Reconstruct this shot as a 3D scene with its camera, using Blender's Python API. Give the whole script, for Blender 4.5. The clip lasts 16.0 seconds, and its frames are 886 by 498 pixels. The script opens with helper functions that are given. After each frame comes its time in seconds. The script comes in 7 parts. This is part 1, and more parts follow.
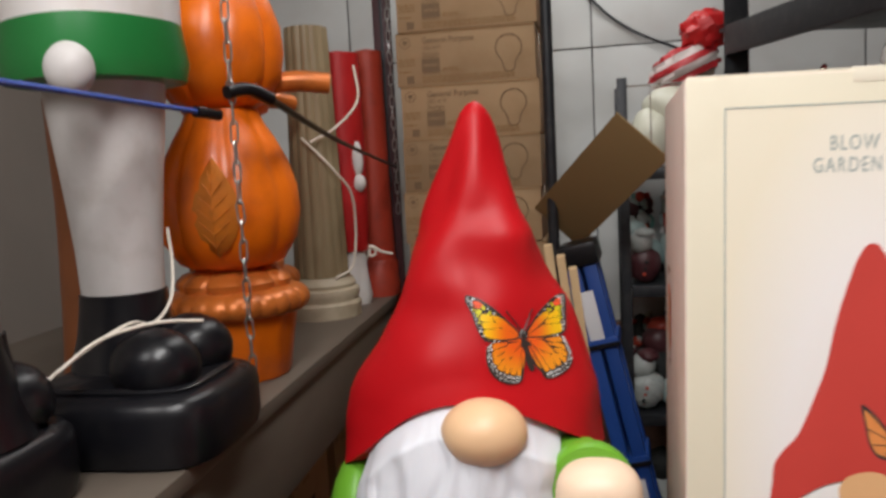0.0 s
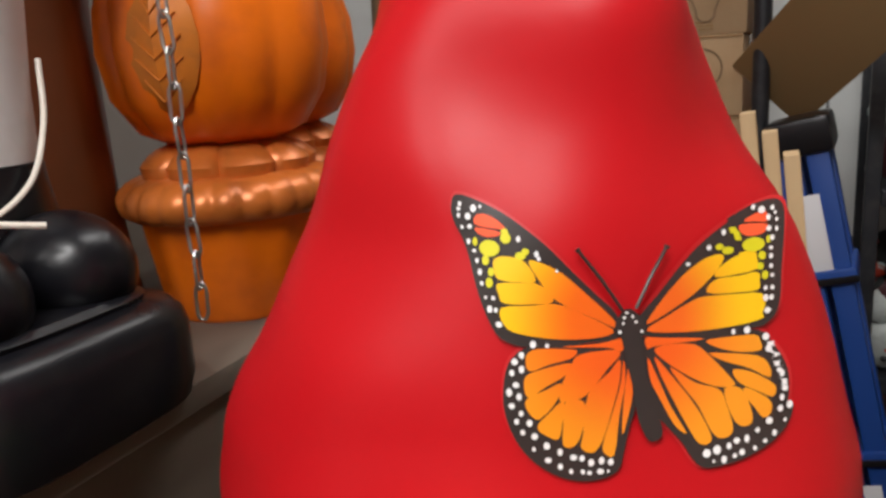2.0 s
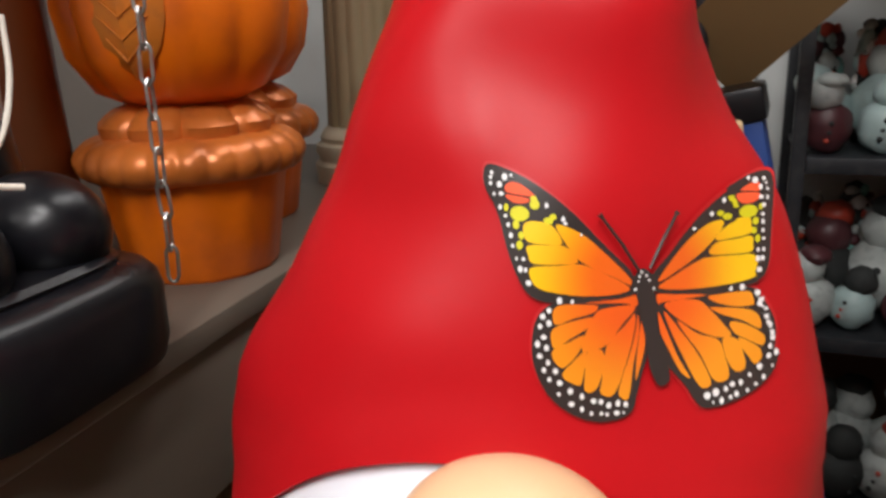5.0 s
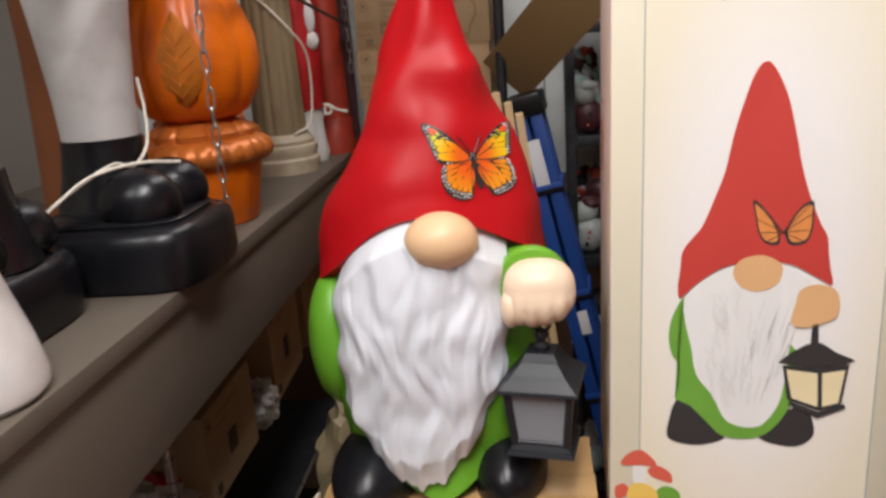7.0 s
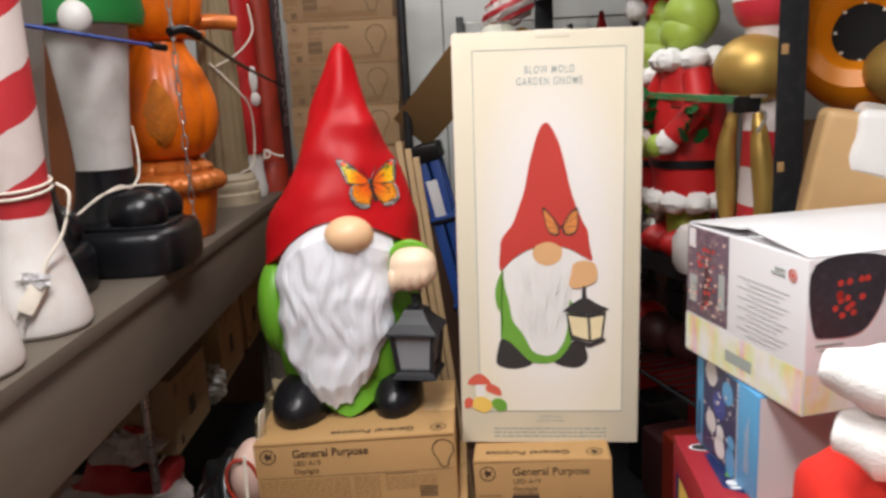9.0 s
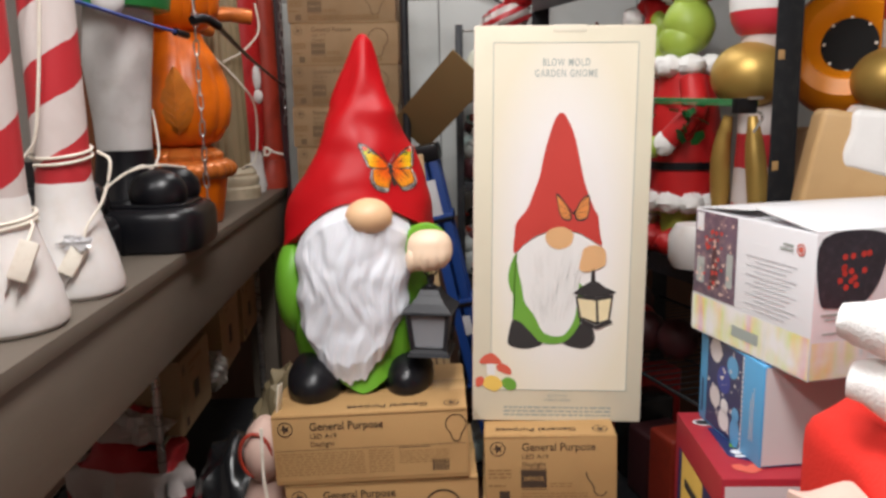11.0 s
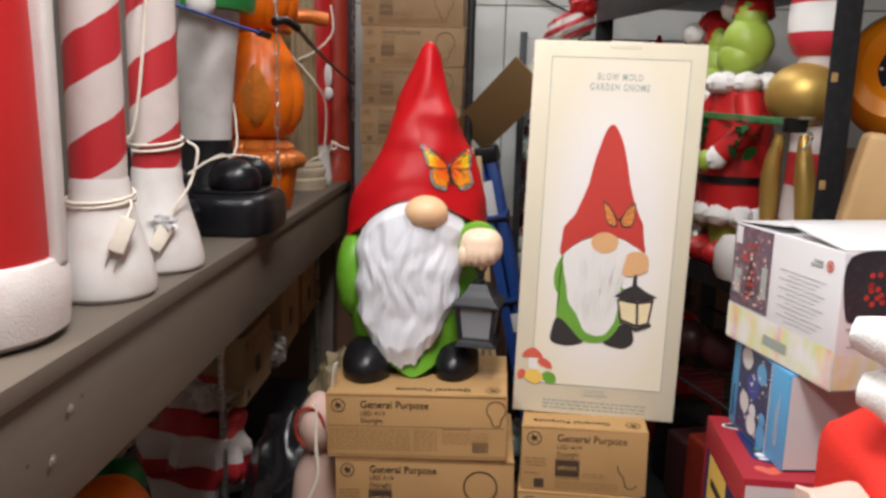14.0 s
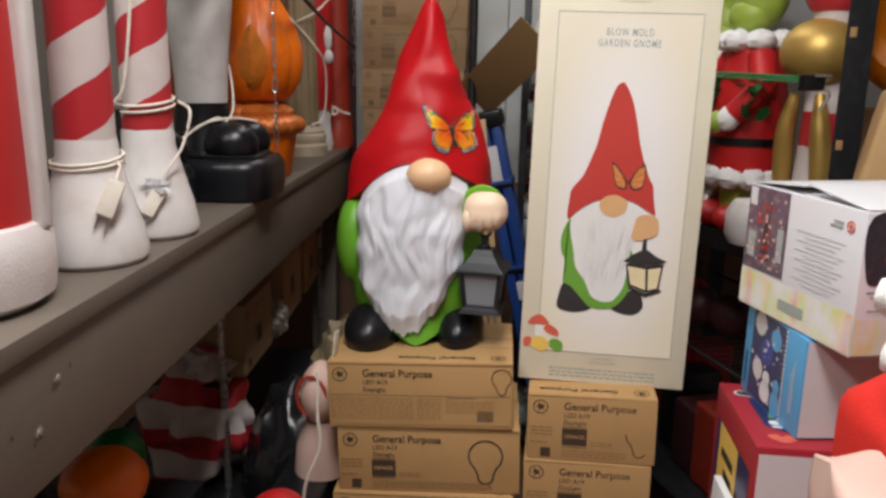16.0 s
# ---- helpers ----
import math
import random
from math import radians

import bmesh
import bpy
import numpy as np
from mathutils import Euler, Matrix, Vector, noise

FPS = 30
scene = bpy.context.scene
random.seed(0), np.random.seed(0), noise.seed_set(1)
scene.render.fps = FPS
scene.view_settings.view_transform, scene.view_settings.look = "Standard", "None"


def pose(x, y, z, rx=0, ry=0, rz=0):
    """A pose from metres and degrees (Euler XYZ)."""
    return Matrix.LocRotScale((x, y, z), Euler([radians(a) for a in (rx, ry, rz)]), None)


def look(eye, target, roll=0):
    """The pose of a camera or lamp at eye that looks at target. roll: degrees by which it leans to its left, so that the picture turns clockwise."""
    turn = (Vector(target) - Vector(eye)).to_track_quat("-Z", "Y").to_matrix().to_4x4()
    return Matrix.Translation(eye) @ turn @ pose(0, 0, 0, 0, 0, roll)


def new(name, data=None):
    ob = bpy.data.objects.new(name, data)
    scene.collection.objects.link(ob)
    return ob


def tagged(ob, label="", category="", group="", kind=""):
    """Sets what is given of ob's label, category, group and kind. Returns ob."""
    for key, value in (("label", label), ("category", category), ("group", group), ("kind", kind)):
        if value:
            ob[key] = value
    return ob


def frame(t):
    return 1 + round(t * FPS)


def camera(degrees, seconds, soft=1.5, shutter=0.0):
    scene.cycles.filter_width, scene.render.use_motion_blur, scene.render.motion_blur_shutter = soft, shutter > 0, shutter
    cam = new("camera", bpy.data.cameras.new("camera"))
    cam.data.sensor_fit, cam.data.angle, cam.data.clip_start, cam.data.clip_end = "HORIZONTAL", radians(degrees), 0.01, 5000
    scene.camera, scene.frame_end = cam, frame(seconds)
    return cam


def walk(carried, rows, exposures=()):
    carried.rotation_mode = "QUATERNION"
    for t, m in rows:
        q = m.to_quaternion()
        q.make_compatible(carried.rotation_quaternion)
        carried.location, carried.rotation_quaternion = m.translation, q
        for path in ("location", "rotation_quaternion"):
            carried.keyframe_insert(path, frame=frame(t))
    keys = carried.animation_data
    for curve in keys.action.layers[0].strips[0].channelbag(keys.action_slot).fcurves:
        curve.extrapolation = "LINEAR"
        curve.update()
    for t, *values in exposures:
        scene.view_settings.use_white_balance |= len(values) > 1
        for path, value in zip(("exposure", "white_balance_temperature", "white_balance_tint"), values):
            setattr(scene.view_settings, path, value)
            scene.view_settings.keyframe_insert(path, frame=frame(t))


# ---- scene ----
cam = camera(59.1, 16.0, soft=2.9, shutter=0.3)
PATH = [
    (0, (0.119, -0.022, 1.406), (-0.282, 1.926, 1.193), -3.0),
    (0.5, (0.047, 0.171, 1.35), (-0.336, 2.114, 1.076), -2.5),
    (1, (0.058, 0.338, 1.325), (-0.449, 2.239, 0.962), -1.8),
    (1.5, (0.089, 0.458, 1.326), (-0.66, 2.263, 0.902), -2.9),
    (2, (0.089, 0.503, 1.317), (-0.764, 2.255, 0.868), -3.4),
    (2.5, (0.079, 0.522, 1.322), (-0.815, 2.247, 0.845), -3.6),
    (3, (0.069, 0.529, 1.327), (-0.828, 2.244, 0.822), -3.5),
    (3.2, (0.077, 0.53, 1.332), (-0.826, 2.238, 0.814), -3.6),
    (5.3, (0.057, 0.435, 1.324), (-0.491, 2.272, 0.753), -1.2),
    (5.5, (0.05, 0.371, 1.326), (-0.365, 2.239, 0.743), -1.3),
    (6, (0.066, 0.222, 1.311), (-0.104, 2.136, 0.756), -0.1),
    (6.5, (0.114, 0.035, 1.347), (-0.09, 1.943, 0.785), -2.5),
    (7, (0.131, -0.135, 1.374), (-0.161, 1.77, 0.839), -4.2),
    (7.5, (0.084, -0.298, 1.347), (-0.135, 1.628, 0.852), -3.0),
    (8, (0.074, -0.435, 1.346), (-0.048, 1.504, 0.873), -1.9),
    (8.5, (0.16, -0.528, 1.382), (0.034, 1.415, 0.928), -2.5),
    (9, (0.235, -0.589, 1.394), (0.121, 1.364, 0.979), -2.9),
    (9.2, (0.271, -0.593, 1.412), (0.129, 1.357, 0.993), -3.7),
    (11.3, (0.147, -0.662, 1.339), (0.121, 1.305, 0.977), -0.9),
    (11.5, (0.148, -0.658, 1.353), (0.097, 1.302, 0.958), -1.0),
    (12, (0.152, -0.653, 1.359), (0.031, 1.299, 0.942), -0.9),
    (12.5, (0.181, -0.634, 1.364), (-0.052, 1.31, 0.953), -0.9),
    (13, (0.153, -0.67, 1.368), (-0.108, 1.277, 0.993), 0.0),
    (13.5, (0.151, -0.759, 1.364), (-0.061, 1.194, 0.992), 1.2),
    (14, (0.165, -0.75, 1.356), (-0.01, 1.207, 0.987), 1.5),
    (14.5, (0.192, -0.729, 1.369), (0.035, 1.229, 0.989), 1.4),
    (15, (0.184, -0.713, 1.351), (0.026, 1.241, 0.954), 1.2),
    (15.5, (0.173, -0.709, 1.345), (-0.001, 1.238, 0.923), 1.0),
    (16, (0.165, -0.709, 1.338), (-0.02, 1.232, 0.894), 1.1),
]
walk(cam, [(t, look(eye, target, roll)) for t, eye, target, roll in PATH],
     exposures=[(0, -0.19), (0.8, -0.05), (1.5, 0.1), (3.2, 0.1), (5.5, 0.08), (6.2, -0.05), (7.0, -0.02), (8.5, 0.0), (14.7, -0.03), (15.3, -0.28), (16, -0.28)])

# ---- light ----
world = bpy.data.worlds.new("world")
scene.world = world
world.use_nodes = True
world.node_tree.nodes["Background"].inputs[0].default_value = (0.9, 0.95, 1.0, 1)
world.node_tree.nodes["Background"].inputs[1].default_value = 0.05


# No fixture is in view; these overhead area lights stand in for the lighting.
def ceiling_lamp(x, y, z, sx, sy, watts, colour=(0.985, 0.965, 0.955)):
    data = bpy.data.lights.new("unseen_area_light", "AREA")
    data.shape, data.size, data.size_y, data.energy, data.color = "RECTANGLE", sx, sy, watts, colour
    ob = new("unseen_area_light", data)
    ob.matrix_world = pose(x, y, z)
    return ob


ceiling_lamp(0.12, -0.40, 2.54, 0.3, 1.2, 43)
# Unseen light added on the left to brighten the tall box's left side.
ceiling_lamp(-0.80, -0.95, 2.54, 0.3, 1.2, 31)
ceiling_lamp(0.10, 1.35, 2.52, 0.25, 1.0, 8)
ceiling_lamp(-0.02, 2.05, 2.35, 0.35, 0.12, 3)


# ---- materials ----
def mat(name, colour, rough=0.5, metal=0.0, var=0.15, scale=8.0, bump=0.1, fine=120.0, coat=0.0, dirt=None, dirt_amount=0.35, sss=0.0, stretch=(1, 1, 1), per_object=0.0):
    """Principled material with cloudy colour, stains and a fine grain, in object space metres."""
    m = bpy.data.materials.new(name)
    m.use_nodes = True
    nt = m.node_tree
    n, l = nt.nodes, nt.links
    b = n["Principled BSDF"]
    tc = n.new("ShaderNodeTexCoord")
    mp = n.new("ShaderNodeMapping")
    mp.inputs["Scale"].default_value = stretch
    l.new(tc.outputs["Object"], mp.inputs["Vector"])
    big = n.new("ShaderNodeTexNoise")
    big.inputs["Scale"].default_value, big.inputs["Detail"].default_value = scale, 5
    small = n.new("ShaderNodeTexNoise")
    small.inputs["Scale"].default_value, small.inputs["Detail"].default_value = fine, 3
    l.new(mp.outputs[0], big.inputs["Vector"])
    l.new(mp.outputs[0], small.inputs["Vector"])
    lo = [c * (1 - var) for c in colour]
    hi = [min(1, c * (1 + var)) for c in colour]
    ramp = n.new("ShaderNodeMix")
    ramp.data_type = "RGBA"
    ramp.inputs["A"].default_value, ramp.inputs["B"].default_value = (*lo, 1), (*hi, 1)
    l.new(big.outputs["Fac"], ramp.inputs["Factor"])
    out = ramp.outputs["Result"]
    if dirt:
        dn = n.new("ShaderNodeTexNoise")
        dn.inputs["Scale"].default_value, dn.inputs["Detail"].default_value = scale * 2.7, 8
        l.new(mp.outputs[0], dn.inputs["Vector"])
        mr = n.new("ShaderNodeMapRange")
        mr.inputs["From Min"].default_value, mr.inputs["From Max"].default_value = 0.5, 0.75
        mr.inputs["To Max"].default_value = dirt_amount
        l.new(dn.outputs["Fac"], mr.inputs["Value"])
        dm = n.new("ShaderNodeMix")
        dm.data_type = "RGBA"
        dm.inputs["B"].default_value = (*dirt, 1)
        l.new(mr.outputs[0], dm.inputs["Factor"])
        l.new(out, dm.inputs["A"])
        out = dm.outputs["Result"]
    if per_object:
        oi = n.new("ShaderNodeObjectInfo")
        hs = n.new("ShaderNodeHueSaturation")
        rr = n.new("ShaderNodeMapRange")
        rr.inputs["To Min"].default_value, rr.inputs["To Max"].default_value = 1 - per_object, 1 + per_object
        l.new(oi.outputs["Random"], rr.inputs["Value"])
        l.new(rr.outputs[0], hs.inputs["Value"])
        l.new(out, hs.inputs["Color"])
        out = hs.outputs["Color"]
    l.new(out, b.inputs["Base Color"])
    rv = n.new("ShaderNodeMapRange")
    rv.inputs["To Min"].default_value, rv.inputs["To Max"].default_value = max(0, rough - 0.08), min(1, rough + 0.1)
    l.new(big.outputs["Fac"], rv.inputs["Value"])
    l.new(rv.outputs[0], b.inputs["Roughness"])
    b.inputs["Metallic"].default_value = metal
    b.inputs["Coat Weight"].default_value = coat
    b.inputs["Coat Roughness"].default_value = 0.2
    if sss:
        b.inputs["Subsurface Weight"].default_value = sss
        b.inputs["Subsurface Radius"].default_value = (0.012, 0.008, 0.006)
        b.inputs["Subsurface Scale"].default_value = 1.0
    if bump:
        bp = n.new("ShaderNodeBump")
        bp.inputs["Strength"].default_value, bp.inputs["Distance"].default_value = bump, 0.002
        l.new(small.outputs["Fac"], bp.inputs["Height"])
        l.new(bp.outputs[0], b.inputs["Normal"])
    return m


M_RED = mat("red_blow_mold", (0.45, 0.004, 0.008), 0.42, var=0.12, scale=7, bump=0.05, sss=0.05)
M_RED.node_tree.nodes["Principled BSDF"].inputs["Specular IOR Level"].default_value = 0.27
M_RED2 = mat("old_red_plastic", (0.50, 0.014, 0.016), 0.40, var=0.15, scale=9, bump=0.08)
M_RED3 = mat("faded_red_plastic", (0.42, 0.045, 0.022), 0.45, var=0.2, scale=9, bump=0.08, dirt=(0.1, 0.02, 0.012))
M_WHITE = mat("white_blow_mold", (0.73, 0.70, 0.68), 0.42, var=0.06, scale=9, bump=0.06, dirt=(0.5, 0.42, 0.34), dirt_amount=0.3, sss=0.06)
M_FUR = mat("stippled_white_plastic", (0.66, 0.60, 0.58), 0.55, var=0.06, scale=14, bump=0.55, fine=330, dirt=(0.55, 0.42, 0.4), dirt_amount=0.3)
M_BEARD = mat("white_beard_plastic", (0.68, 0.695, 0.74), 0.55, var=0.05, scale=16, bump=0.06, sss=0.05)
M_GREEN = mat("green_blow_mold", (0.13, 0.36, 0.022), 0.42, var=0.14, scale=9, bump=0.06, sss=0.04)
M_DGREEN = mat("dark_green_plastic", (0.012, 0.17, 0.035), 0.35, var=0.2, scale=9, bump=0.05)
M_SKIN = mat("peach_plastic", (0.76, 0.49, 0.28), 0.42, var=0.07, scale=13, bump=0.05, sss=0.06)
M_FIST = mat("pale_peach_plastic", (0.82, 0.62, 0.45), 0.42, var=0.06, scale=15, bump=0.05, sss=0.06)
M_BLACK = mat("black_blow_mold", (0.006, 0.006, 0.008), 0.30, var=0.4, scale=11, bump=0.07, dirt=(0.035, 0.033, 0.032), dirt_amount=0.2)
M_BLACK.node_tree.nodes["Principled BSDF"].inputs["Specular IOR Level"].default_value = 0.36
M_IRON = mat("black_rack_steel", (0.022, 0.024, 0.028), 0.42, metal=0.3, var=0.3, scale=18, bump=0.12, dirt=(0.09, 0.085, 0.08), dirt_amount=0.3)
M_LAMP = mat("lantern_grey_black", (0.014, 0.015, 0.019), 0.45, var=0.2, scale=15, bump=0.15)
M_PANE = mat("frosted_pane", (0.24, 0.25, 0.27), 0.35, var=0.1, scale=10, bump=0.1)
M_ORANGE = mat("pumpkin_orange_plastic", (0.94, 0.175, 0.004), 0.34, var=0.2, scale=7, bump=0.07, dirt=(0.50, 0.075, 0.008), dirt_amount=0.5)
M_COPPER = mat("copper_sprayed_plastic", (0.62, 0.17, 0.03), 0.34, metal=0.25, var=0.25, scale=11, bump=0.1, dirt=(0.2, 0.05, 0.015), dirt_amount=0.5)
M_STONE = mat("aged_beige_plastic", (0.30, 0.235, 0.135), 0.5, var=0.25, scale=6, bump=0.12, dirt=(0.14, 0.10, 0.05), dirt_amount=0.6, stretch=(1, 1, 0.35))
M_STONE2 = mat("pale_beige_plastic", (0.50, 0.43, 0.31), 0.5, var=0.15, scale=7, bump=0.12, dirt=(0.22, 0.16, 0.09), dirt_amount=0.5)
M_LEAF = mat("orange_copper_leaf", (0.66, 0.20, 0.022), 0.33, metal=0.15, var=0.25, scale=22, bump=0.1, dirt=(0.30, 0.10, 0.03), dirt_amount=0.4)
M_SHELF = mat("taupe_painted_wood", (0.128, 0.103, 0.080), 0.55, var=0.12, scale=5, bump=0.25, fine=60, dirt=(0.165, 0.138, 0.108), dirt_amount=0.45, stretch=(1, 0.3, 1))
M_BROWN = mat("dark_brown_plastic", (0.20, 0.062, 0.018), 0.4, var=0.3, scale=9, bump=0.08)
M_PINKRED = mat("pinkish_red_plastic", (0.62, 0.035, 0.055), 0.42, var=0.1, scale=9, bump=0.06)
M_CHIP = mat("chipped_primer", (0.30, 0.26, 0.22), 0.7, var=0.25, scale=120, bump=0.3)
M_GOUGE = mat("gouged_wood", (0.075, 0.058, 0.044), 0.8, var=0.3, scale=120, bump=0.3)
M_CARD = mat("brown_cardboard", (0.45, 0.265, 0.105), 0.75, var=0.09, scale=4, bump=0.15, fine=180, dirt=(0.33, 0.18, 0.07), dirt_amount=0.3, per_object=0.06)
M_CARD2 = mat("old_cardboard", (0.36, 0.235, 0.125), 0.8, var=0.12, scale=4, bump=0.2, fine=150, dirt=(0.24, 0.14, 0.06), dirt_amount=0.4, per_object=0.1)
# Brown kraft, darkened so that the shade on the sheet is in its colour.
M_FLAP = mat("shaded_kraft_sheet", (0.25, 0.155, 0.062), 0.8, var=0.1, scale=3, bump=0.15, fine=150, dirt=(0.26, 0.15, 0.06), dirt_amount=0.4)
M_INK = mat("dark_brown_ink", (0.055, 0.032, 0.018), 0.7, var=0.2, scale=30, bump=0)
M_INK3 = mat("faded_brown_ink", (0.20, 0.125, 0.065), 0.75, var=0.2, scale=30, bump=0)
M_INK2 = mat("faint_brown_ink", (0.27, 0.15, 0.055), 0.75, var=0.1, scale=30, bump=0)
M_TAPE = mat("clear_packing_tape", (0.46, 0.28, 0.12), 0.25, var=0.08, scale=9, bump=0.1)
M_CREAM = mat("cream_printed_card", (0.70, 0.645, 0.50), 0.5, var=0.04, scale=5, bump=0.06, dirt=(0.55, 0.48, 0.35), dirt_amount=0.18)
M_CREAM2 = mat("pale_printed_card", (0.78, 0.72, 0.58), 0.5, var=0.04, scale=5, bump=0.06)
M_SIDE = mat("pinkish_card_side", (0.74, 0.63, 0.55), 0.6, var=0.06, scale=5, bump=0.1, dirt=(0.42, 0.30, 0.22), dirt_amount=0.25)
M_PRED = mat("printed_red", (0.54, 0.050, 0.038), 0.5, var=0.12, scale=14, bump=0)
M_PRED2 = mat("printed_scarlet", (0.66, 0.12, 0.075), 0.5, var=0.1, scale=14, bump=0)
M_PGREEN = mat("printed_green", (0.15, 0.36, 0.045), 0.5, var=0.15, scale=14, bump=0)
M_PBLACK = mat("printed_black", (0.035, 0.033, 0.033), 0.5, var=0.2, scale=14, bump=0)
M_PSKIN = mat("printed_peach", (0.72, 0.42, 0.20), 0.5, var=0.1, scale=14, bump=0)
M_PGREY = mat("printed_beard_white", (0.79, 0.775, 0.75), 0.5, var=0.08, scale=40, bump=0, stretch=(1, 1, 0.2))
M_PLOCK = mat("printed_beard_shade", (0.735, 0.72, 0.695), 0.5, var=0.1, scale=30, bump=0)
M_PTEXT = mat("printed_grey_letters", (0.34, 0.385, 0.36), 0.5, var=0.05, bump=0)
M_PYEL = mat("printed_yellow", (0.82, 0.55, 0.12), 0.5, var=0.1, scale=14, bump=0)
M_PORANGE = mat("printed_orange", (0.72, 0.26, 0.07), 0.5, var=0.15, scale=60, bump=0)
M_PPANE = mat("printed_lamp_glow", (0.80, 0.68, 0.42), 0.5, var=0.1, scale=20, bump=0)
M_BORANGE = mat("butterfly_orange", (0.90, 0.22, 0.012), 0.3, var=0.16, scale=28, bump=0)
M_BRED = mat("butterfly_red", (0.85, 0.10, 0.03), 0.3, var=0.1, scale=28, bump=0)
M_BBLACK = mat("butterfly_black", (0.030, 0.022, 0.020), 0.3, var=0.2, scale=30, bump=0)
M_BWHITE = mat("butterfly_white", (0.74, 0.73, 0.72), 0.3, var=0.04, bump=0)
M_STEEL = mat("zinc_steel", (0.55, 0.54, 0.52), 0.28, metal=0.9, var=0.2, scale=40, bump=0.1)
M_FOIL = mat("silver_foil", (0.72, 0.72, 0.74), 0.28, metal=0.45, var=0.3, scale=60, bump=0.4)
M_WIRE = mat("cream_cable", (0.78, 0.72, 0.62), 0.45, var=0.08, scale=40, bump=0.05, dirt=(0.5, 0.4, 0.28), dirt_amount=0.3)
M_BLUE = mat("blue_cord", (0.05, 0.10, 0.42), 0.5, var=0.3, scale=90, bump=0.5, fine=500)
M_LADDER = mat("blue_ladder_fibreglass", (0.010, 0.055, 0.26), 0.4, var=0.15, scale=8, bump=0.1)
M_WALL = mat("white_insulation_panel", (0.60, 0.615, 0.60), 0.5, var=0.05, scale=3, bump=0.3, fine=22, dirt=(0.45, 0.43, 0.39), dirt_amount=0.3)
M_SEAM = mat("wall_seam", (0.16, 0.16, 0.155), 0.7, var=0.2, bump=0.1)
M_FLOOR = mat("dusty_brown_floor", (0.17, 0.090, 0.058), 0.75, var=0.25, scale=3, bump=0.3, fine=40, dirt=(0.2, 0.12, 0.08))
M_CEIL = mat("grey_ceiling", (0.5, 0.5, 0.48), 0.8, var=0.08, scale=2, bump=0.1)
M_DARKWALL = mat("dim_brown_wall", (0.29, 0.25, 0.218), 0.8, var=0.2, scale=2.5, bump=0.2, fine=30)
M_MAROON = mat("maroon_post_paint", (0.075, 0.022, 0.026), 0.45, var=0.3, scale=14, bump=0.15)
M_GOLD = mat("gold_lustre_plastic", (0.50, 0.32, 0.085), 0.42, metal=0.55, var=0.15, scale=12, bump=0.05)
M_LIME = mat("lime_plastic", (0.32, 0.44, 0.06), 0.45, var=0.2, scale=14, bump=0.08)
M_ORANGE2 = mat("bright_orange_plastic", (0.86, 0.27, 0.006), 0.32, var=0.1, scale=8, bump=0.05)
M_WOOD = mat("raw_pine", (0.52, 0.36, 0.19), 0.65, var=0.2, scale=9, bump=0.2, stretch=(6, 6, 0.5))
# Clear wrap with the dimness under the shelf put into its colour.
M_SHADEBAG = mat("shaded_clear_bag", (0.30, 0.28, 0.26), 0.3, var=0.2, scale=20, bump=0.5, fine=45)
M_VINYL = mat("clear_plastic_wrap", (0.74, 0.72, 0.70), 0.16, var=0.08, scale=14, bump=0.5, fine=45)
M_TAN = mat("kraft_paper", (0.48, 0.30, 0.135), 0.5, var=0.12, scale=6, bump=0.5, fine=24, dirt=(0.36, 0.21, 0.08))
M_WBOX = mat("white_gloss_card", (0.74, 0.74, 0.76), 0.35, var=0.04, scale=6, bump=0.05)
M_WBOX2 = mat("off_white_card", (0.66, 0.62, 0.62), 0.5, var=0.05, scale=6, bump=0.06)
M_BLUEBOX = mat("sky_blue_print", (0.10, 0.37, 0.66), 0.35, var=0.06, scale=9, bump=0.03)
M_NAVY = mat("navy_print", (0.022, 0.028, 0.11), 0.35, var=0.4, scale=22, bump=0.03)
M_PLUM = mat("dusky_photo_print", (0.12, 0.075, 0.11), 0.35, var=0.8, scale=26, bump=0, dirt=(0.42, 0.26, 0.25), dirt_amount=0.6)
M_BRED2 = mat("crimson_card", (0.36, 0.022, 0.035), 0.38, var=0.1, scale=9, bump=0.05)
M_FELT = mat("red_felt", (0.72, 0.022, 0.012), 0.8, var=0.12, scale=9, bump=0.5, fine=240)
M_PLUSH = mat("white_plush", (0.84, 0.83, 0.81), 0.9, var=0.05, scale=30, bump=0.9, fine=260)
M_BAG = mat("dark_plastic_bag", (0.010, 0.010, 0.011), 0.22, var=0.3, scale=9, bump=0.8, fine=30)
M_BLACKDISC = mat("matte_black_disc", (0.006, 0.006, 0.006), 0.95, var=0.2, bump=0)
M_PINK = mat("pale_pink_plastic", (0.72, 0.50, 0.42), 0.45, var=0.12, scale=14, bump=0.06)
# White plastic greyed to put the back rack's dimness into the colour.
M_SNOWY = mat("dimmed_snow_plastic", (0.40, 0.43, 0.41), 0.5, var=0.25, scale=20, bump=0.15, dirt=(0.16, 0.17, 0.16), dirt_amount=0.6)
M_PALETEAL = mat("pale_teal_plastic", (0.36, 0.47, 0.46), 0.45, var=0.2, scale=14, bump=0.1, dirt=(0.2, 0.24, 0.23), dirt_amount=0.5)
M_NEARBLACK = mat("near_black_plastic", (0.020, 0.022, 0.021), 0.8, var=0.5, scale=30, bump=0.6)
M_TEAL = mat("teal_plastic", (0.16, 0.34, 0.30), 0.5, var=0.3, scale=14, bump=0.08)
M_SOFTINK = mat("pale_grey_print", (0.42, 0.42, 0.44), 0.45, var=0.1, scale=30, bump=0)
